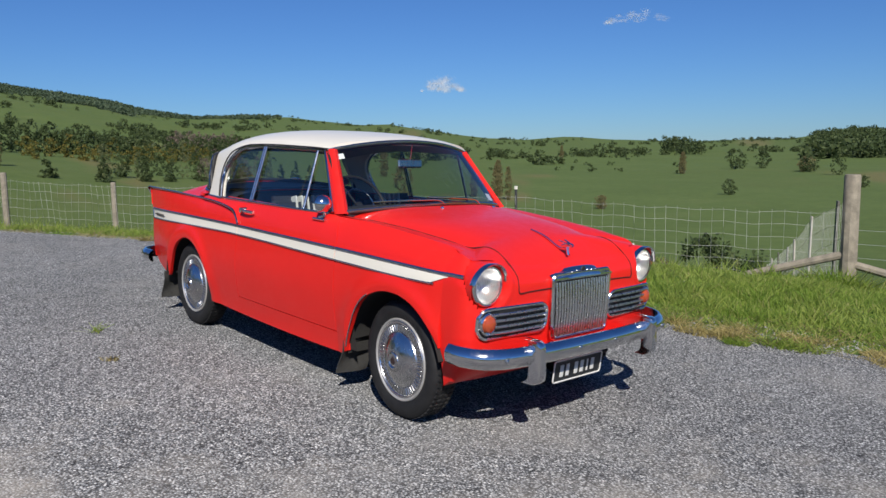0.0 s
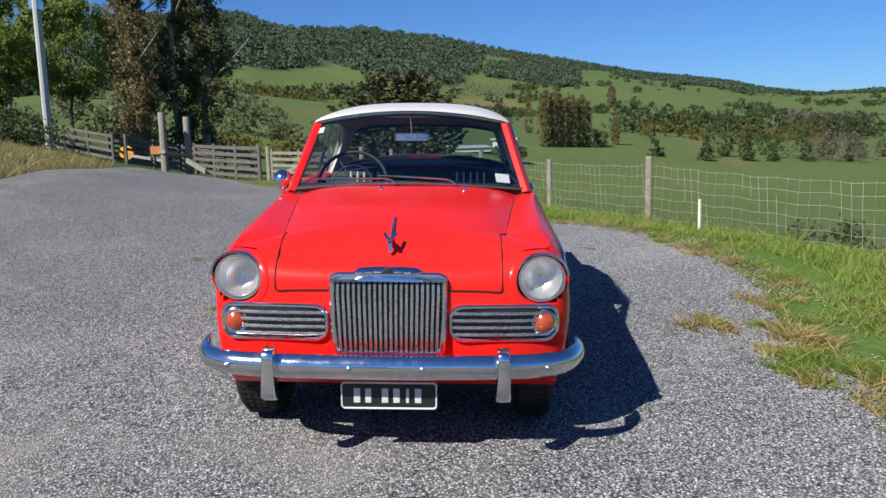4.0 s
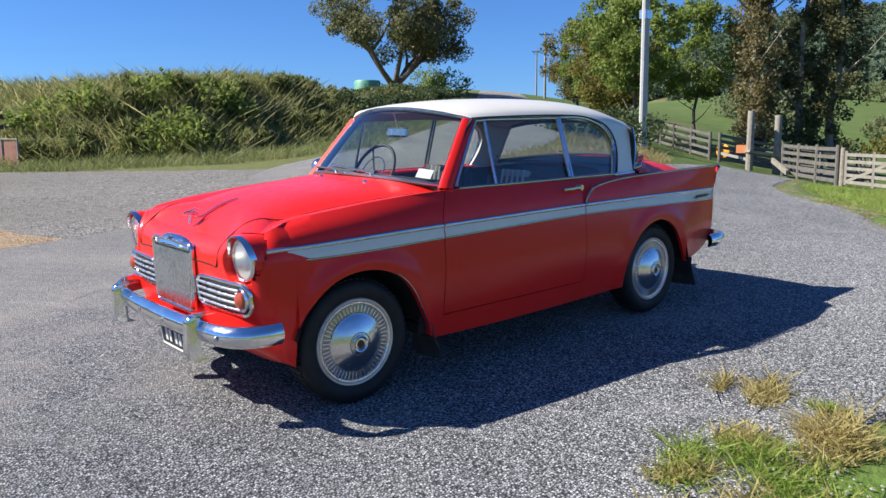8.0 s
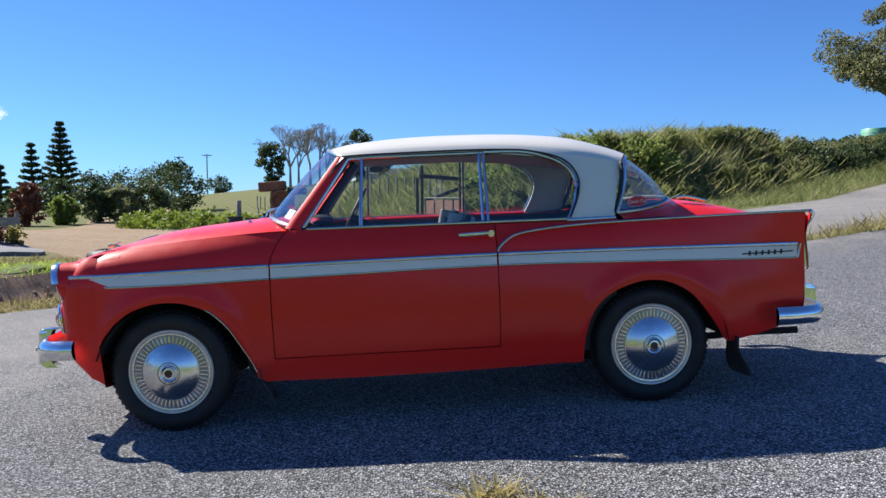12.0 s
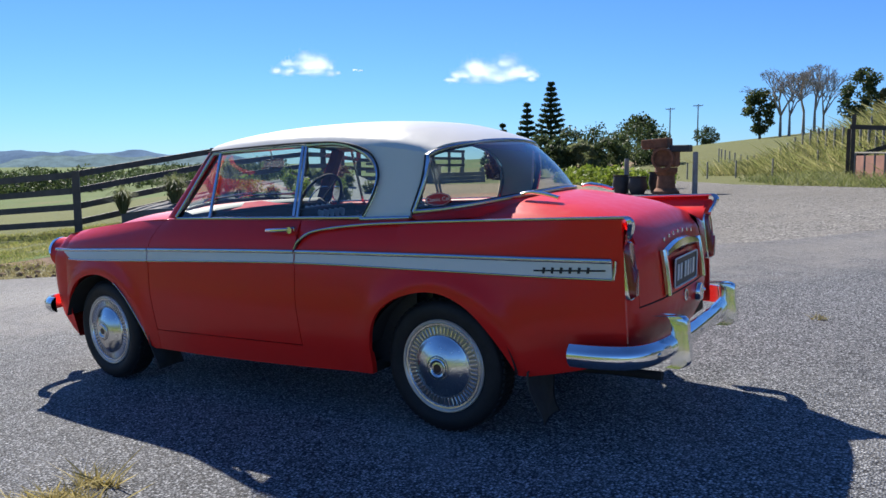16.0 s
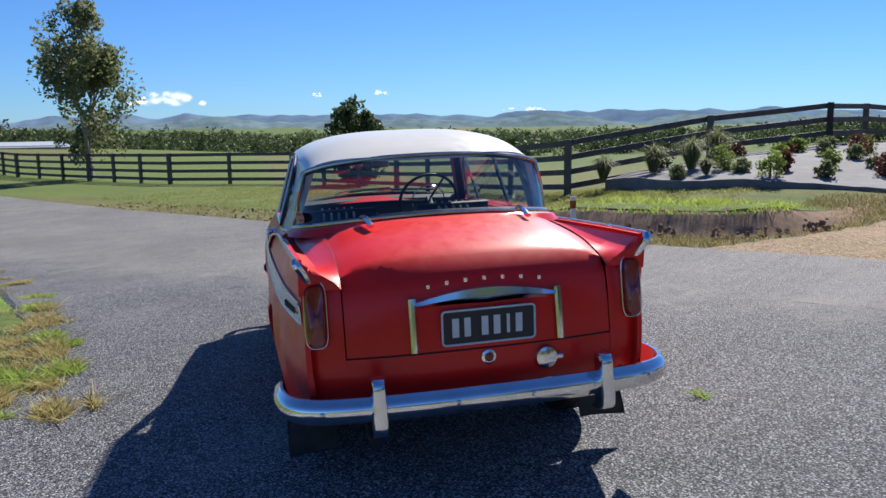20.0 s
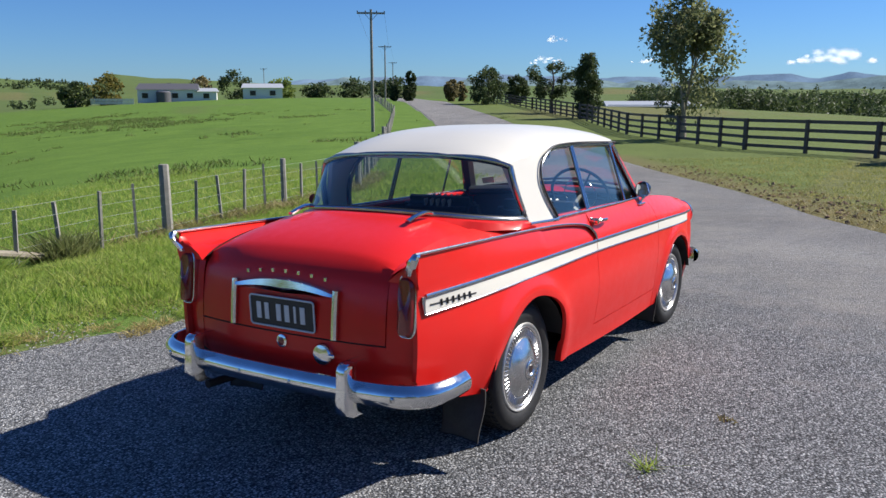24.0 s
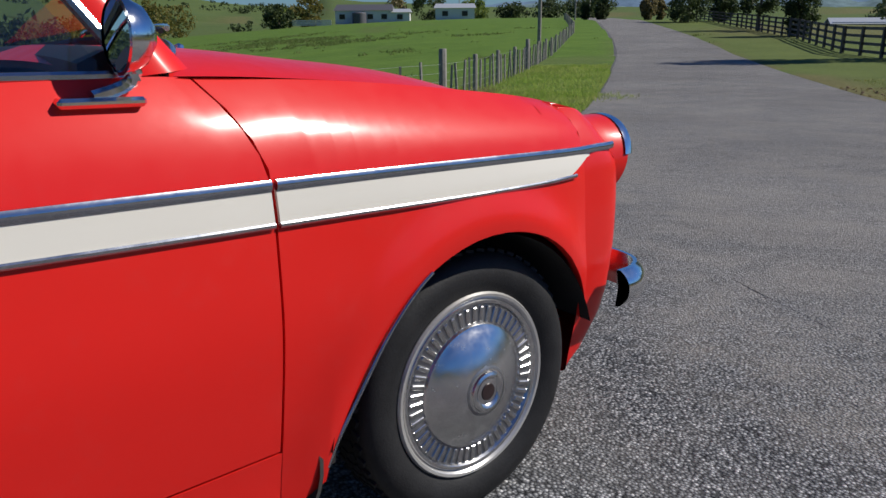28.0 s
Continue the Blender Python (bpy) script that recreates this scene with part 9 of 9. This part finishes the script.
def row_spots(a, b, n, deep, w, h, seed):
    """Trees along a belt from a to b, some of them set back."""
    q = np.random.default_rng(seed)
    out = []
    for i in range(n):
        f = (i + q.uniform(-0.4, 0.4)) / max(1, n - 1)
        k = q.uniform(0, deep)
        x, y = a[0] + (b[0] - a[0]) * f, a[1] + (b[1] - a[1]) * f
        r = math.hypot(x, y)
        out.append((x + x / r * k, y + y / r * k, w * q.uniform(0.75, 1.25), h * q.uniform(0.7, 1.2)))
    return out


# the shelter belts at the foot of the near ridge
scatter("shelter_belt", "dense belt of tall dark trees across the valley", row_spots((-194, 62), (-224, 121), 11, 40, 2.4, 6.6, 1), round_shape, 1100, 0.22, 0.12, G_DARK)
scatter("shelter_belt", "tall grey-green trees with thin crowns in the belt", row_spots((-198, 60), (-230, 124), 6, 30, 1.7, 9.5, 31), tall_shape, 1100, 0.24, 0.13, G_PALE)
scatter("shelter_belt", "leafless brown trees among the belt", row_spots((-206, 94), (-218, 116), 6, 14, 2.3, 8.2, 32), round_shape, 1000, 0.26, 0.10, G_TWIG)
scatter("shelter_belt", "dark pointed conifers in the valley belt", row_spots((-190, 62), (-214, 104), 5, 8, 2.0, 8.5, 2), cone_shape, 1000, 0.20, 0.14, G_DARK)
scatter("shelter_belt", "belt of grey-green trees on the hill's foot", row_spots((-322, 66), (-486, 170), 34, 40, 4.2, 13, 3), round_shape, 420, 0.25, 0.16, G_DARK)
scatter("shelter_belt", "belt of grey-green trees further along", row_spots((-352, 124), (-452, 240), 40, 50, 4.2, 13, 4), round_shape, 420, 0.25, 0.16, G_DARK)
scatter("shelter_belt", "olive trees between the darker ones", row_spots((-260, 60), (-330, 150), 16, 60, 3.2, 8, 5), round_shape, 380, 0.25, 0.16, G_AUT)
scatter("bare_belt", "pinkish-brown leafless trees in a row", row_spots((-500, 205), (-524, 268), 26, 16, 4.5, 14.5, 6), tall_shape, 700, 0.26, 0.12, G_TWIG)
scatter("bare_belt", "brown thin trees in a row on the slope", row_spots((-990, -10), (-1070, 66), 14, 12, 5, 14, 7), tall_shape, 260, 0.26, 0.14, G_TWIG)
scatter("hill_belt", "dark trees below the mountain's green knoll", row_spots((-690, -196), (-800, -96), 30, 40, 6.5, 13, 8), round_shape, 320, 0.26, 0.18, G_DARK)
scatter("hill_belt", "mixed trees on the lower slopes", row_spots((-420, -110), (-520, -20), 24, 90, 4.5, 9, 9), round_shape, 320, 0.26, 0.17, G_AUT)
scatter("hill_belt", "dark trees on the lower slopes", row_spots((-560, -60), (-620, 20), 18, 60, 4.5, 9, 10), round_shape, 320, 0.26, 0.17, G_DARK)
POPLARS = [(-185.5 - 1.15 * i + 0.9 * math.sin(i * 2.3), 19.5 + 0.98 * i, 1.25, 12.6 + 0.9 * math.sin(i * 1.7)) for i in range(15)]
POPLARS += [(-242, 21, 1.7, 14.5), (-225, 45, 1.5, 8.5), (-133, 137, 1.3, 10.6), (-160, 155, 1.2, 9), (-149, 154, 1.4, 11), (-147, 156, 1.1, 9.4), (-274, 209, 1.9, 13.4), (-465, 562, 2.0, 13), (-229, 381, 2.1, 11.8), (-793, 151, 5, 22)]
scatter("valley_poplars", "thin grey-brown poplars standing in the valley", POPLARS, tall_shape, 3000, 0.30, 0.16, G_BROWN)
scatter("valley_trees", "single rounded brown trees on the valley floor", [(-158, 127, 2.8, 9), (-112, 152, 1.6, 3.2), (-190, 447, 5, 8)], round_shape, 2200, 0.24, 0.10, G_BROWN)
scatter("valley_trees", "single rounded dark trees on the valley floor", [(-242, 463, 5.5, 12.5), (-237, 490, 5.5, 10.5), (-246, 480, 4, 9), (-183, 434, 5, 9), (-154, 400, 3.6, 9.5), (-101, 287, 2.2, 3.8), (-117, 224, 2.4, 4.6), (-210, 36, 2.6, 4.2), (-215, 39, 2.2, 3.6), (-141, 9.5, 2.6, 3.6), (-144, 8, 1.9, 3.0)], round_shape, 700, 0.24, 0.14, G_DARK)
scatter("valley_conifers", "dark conifers standing in the valley", [(-192, 48.5, 2.3, 6.4), (-218, 130, 2.4, 8), (-214, 133, 2.2, 6.5), (-222, 127, 2.2, 6), (-211, 147, 2.0, 5.5), (-207, 150, 2.0, 5), (-214, 144, 2.0, 4.6)], cone_shape, 560, 0.20, 0.19, G_DARK)
scatter("hill_woods", "single trees and thickets over the far hills", ring_spots(420, 112, 182, 620, 2500, 5, 9.5, 0.95, 0.20, 11, 130), round_shape, 210, 0.28, 0.18, G_DARK)
scatter("hill_woods", "small scattered bushes on the hill pastures", ring_spots(130, 120, 186, 450, 2000, 2, 4, 0.9), round_shape, 110, 0.28, 0.2, G_DARK)
scatter("hill_woods", "wooded far hill above the valley", ring_spots(560, 103, 113, 720, 2900, 9, 15, 0.8), round_shape, 70, 0.32, 0.24, G_DARK)
scatter("hill_woods", "large dark trees below the far ridge", row_spots((-520, 900), (-640, 1010), 16, 120, 9, 21, 12), round_shape, 260, 0.28, 0.18, G_DARK)
scatter("ridge_woods", "tree line along the far ridges", ring_spots(120, 114, 160, 2500, 2950, 6, 11, 0.9, 0.2, 13, 200), round_shape, 90, 0.30, 0.22, G_DARK)
scatter("low_woods", "dark tree line beyond the lower paddocks", ring_spots(800, -46, 18, 270, 800, 4.0, 7.0, 1.15, 0.0, 17), round_shape, 200, 0.30, 0.13, G_DARK)
scatter("north_woods", "rounded trees beyond the paddock hill", ring_spots(80, 58, 88, 210, 520, 4, 8, 0.9, 0.1, 19), round_shape, 200, 0.28, 0.17, G_DARK)
scatter("north_woods", "dark bush on the crests of the northern hills", ring_spots(150, 56, 84, 1500, 2900, 8, 14, 0.8, 0.12, 27, 260), round_shape, 80, 0.30, 0.22, G_DARK)
scatter("north_woods", "autumn trees below the paddock hill", [(70, 160, 5, 8), (80, 168, 4, 6.5), (60, 172, 4.5, 6), (52, 150, 3.4, 5)], round_shape, 1100, 0.26, 0.1, G_AUT)
scatter("gully_scrub", "dark twiggy scrub in the gully below the fence", ring_spots(46, 97, 150, 26, 75, 0.9, 2.0, 0.9, 0.12, 23, 18), round_shape, 420, 0.28, 0.10, G_DARK)
scatter("gully_scrub", "brown scrub in the gully below the fence", ring_spots(22, 95, 150, 22, 55, 0.7, 1.5, 0.8, 0.05, 29, 14), round_shape, 380, 0.28, 0.10, G_BROWN)
scatter("yard_woods", "trees behind the stock yards", ring_spots(22, 188, 208, 110, 190, 2.5, 4.2, 1.1), round_shape, 700, 0.24, 0.12, G_PALE)
scatter("yard_woods", "autumn trees behind the stock yards", ring_spots(7, 184, 198, 85, 120, 2.2, 3.4, 1.0), round_shape, 700, 0.24, 0.12, G_AUT)

for x, y, w, h, mt, lb in ((-2.7, 9.2, 0.55, 1.0, G_DARK, "dark twiggy bush just below the fence"), (-2.1, 9.6, 0.4, 0.75, G_DARK, "dark twiggy bush just below the fence"), (-3.9, 9.7, 0.55, 0.65, G_BROWN, "brown seeding bush just below the fence"), (-4.5, 9.9, 0.4, 0.5, G_BROWN, "brown seeding bush just below the fence"), (-8.9, 16.9, 0.8, 1.2, G_BROWN, "brown bush on the gully side"), (-9.8, 18, 0.7, 0.9, G_DARK, "dark bush on the gully side")):
    tree("gully_bush", x, y, lb, 1500, oval(w, h, 0.05), 46, 0.16, 0.055, mt, category="bush")

# the mountain's forest; distance haze is put into its lighter, bluer greens
G_HAZE_FOREST = leafy("forest", [(0, (0.045, 0.075, 0.045)), (0.5, (0.07, 0.105, 0.062)), (1, (0.11, 0.145, 0.08))], 0.25)


def in_forest(x, y):
    r, deg = math.hypot(x, y), math.degrees(math.atan2(y, x)) % 360
    n = noise.noise(Vector((x / 170, y / 170, 1))) + 0.5 * noise.noise(Vector((x / 55, y / 55, 2)))
    return (land(x, y) - 1.3) / r > forest_edge(deg) + 0.006 * n


scatter("mountain_forest", "dense dark forest over the mountain", [p for p in ring_spots(9000, 176, 236, 800, 2980, 9, 16, 0.75) if in_forest(p[0], p[1])], round_shape, 46, 0.36, 0.32, G_HAZE_FOREST)


def on_ridge(x, y):
    """Bush along the ridge's crest, and one long block below a clearing."""
    r, a = math.hypot(x, y), math.degrees(math.atan2(y, x)) % 360
    below = float(np.interp(a, SKY_AZ, SKY_UP)) - (land(x, y) - 1.3) / r + 0.003 * noise.noise(Vector((x / 90, y / 90, 4)))
    block_top, block_foot = np.interp(a, (171.6, 173, 176, 178.4), (0.012, 0.010, 0.012, 0.026)), np.interp(a, (171.6, 173, 176, 178.4), (0.030, 0.036, 0.036, 0.034))
    return below < np.interp(a, (150, 157, 161, 170, 178), (0.002, 0.003, 0.009, 0.007, 0.011)) or (171.6 < a < 178.2 and block_top < below < block_foot)


scatter("ridge_bush", "dark bush along the crest of the near ridge", [p for p in ring_spots(7000, 150, 179, 1200, 2990, 6, 11, 0.75) if on_ridge(p[0], p[1])], round_shape, 46, 0.36, 0.32, G_HAZE_FOREST)

# distant hills with haze put into their blue colour, and small fair-weather clouds
M_HAZE = plain("hazed_bush", (0.17, 0.25, 0.34), 1.0, vary=0.3, scale=0.012, spec=0.0)
M_HAZE2 = plain("hazed_pasture", (0.17, 0.24, 0.25), 1.0, vary=0.4, scale=0.02, spec=0.0)
for radius, base, swell, seed, mt in ((3230, 68, 20, 3, M_HAZE), (3120, 46, 22, 8, M_HAZE2)):
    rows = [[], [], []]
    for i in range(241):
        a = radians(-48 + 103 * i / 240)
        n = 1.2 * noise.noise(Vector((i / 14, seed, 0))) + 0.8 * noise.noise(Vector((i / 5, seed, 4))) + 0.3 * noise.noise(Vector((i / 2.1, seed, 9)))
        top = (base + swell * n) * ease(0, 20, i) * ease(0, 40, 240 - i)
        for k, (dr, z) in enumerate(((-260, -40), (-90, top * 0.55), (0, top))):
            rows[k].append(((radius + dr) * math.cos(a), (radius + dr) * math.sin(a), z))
    tagged(part("backdrop", grid(rows), mt, None), "distant hills along the horizon, coloured blue for haze", "hills", kind="structure")

M_CLOUD = bpy.data.materials.new("cloud_white")
M_CLOUD.use_nodes = True
cb = M_CLOUD.node_tree.nodes["Principled BSDF"]
cb.inputs["Base Color"].default_value = (0.74, 0.76, 0.80, 1)
cb.inputs["Roughness"].default_value = 1.0
cb.inputs["Specular IOR Level"].default_value = 0.0
# a faint glow is added to the clouds in place of scattered light
cb.inputs["Emission Color"].default_value = (0.80, 0.88, 1.0, 1)
cb.inputs["Emission Strength"].default_value = 0.22


M_THIN = M_CLOUD.copy()
M_THIN.name = "cloud_grey"
M_THIN.node_tree.nodes["Principled BSDF"].inputs["Base Color"].default_value = (0.42, 0.46, 0.52, 1)
M_THIN.node_tree.nodes["Principled BSDF"].inputs["Emission Strength"].default_value = 0.06


def cloud(az, rise, wide, tall, thick, seed):
    """A small cumulus of fine flakes: dense in the middle, thinning out at its edge."""
    r = np.random.default_rng(seed)
    d = 2600
    mid = np.array([d * math.cos(radians(az)), d * math.sin(radians(az)), d * rise])
    side = np.array([-math.sin(radians(az)), math.cos(radians(az)), 0])
    ahead = np.array([math.cos(radians(az)), math.sin(radians(az)), 0])
    puffs = max(9, int(wide / 9))
    u = r.uniform(-1, 1, puffs)
    lift = np.maximum(0.05, 1 - u * u) * r.random(puffs) ** 1.2
    size = tall * r.uniform(0.14, 0.36, puffs) * (1.1 - 0.6 * np.abs(u))
    count = int(wide * tall * thick * 3)
    pick = r.choice(puffs, count, p=size**1.4 / (size**1.4).sum())
    off = r.normal(size=(count, 3)) * 0.55
    off[:, 2] = np.where(off[:, 2] < 0, off[:, 2] * 0.55, off[:, 2] * 0.8)
    off *= size[pick][:, None]
    c = mid + side * ((u[pick] * wide * 0.5 + off[:, 0] * 1.25))[:, None] + ahead * off[:, 1:2] + np.column_stack([np.zeros((count, 2)), lift[pick] * tall * 0.75 + off[:, 2]])
    ob = new("cloud", quads_mesh("cloud", leaf_arrays(c, 1.25, 1.3), M_THIN if seed in (3, 4) else M_CLOUD))
    ob.visible_shadow = False
    tagged(ob, "small white fair-weather cloud in blue sky", "cloud", "clouds", kind="structure")


for az, rise, wide, tall, thick, seed in ((312.2, 0.117, 215, 76, 0.5, 1), (298.8, 0.108, 320, 90, 0.5, 2), (138.3, 0.072, 150, 50, 0.42, 3), (124.5, 0.150, 200, 46, 0.12, 4), (5.8, 0.036, 230, 46, 0.7, 5), (355.6, 0.045, 60, 14, 0.5, 6),
                                          (351.0, 0.0465, 45, 22, 0.8, 7), (340.5, 0.0245, 150, 20, 0.4, 8), (23.8, 0.065, 60, 24, 0.3, 9), (24.4, 0.038, 120, 26, 0.35, 10), (17.5, 0.038, 110, 24, 0.3, 11), (308.6, 0.121, 30, 12, 0.5, 13)):
    cloud(az, rise, wide, tall, thick, seed)
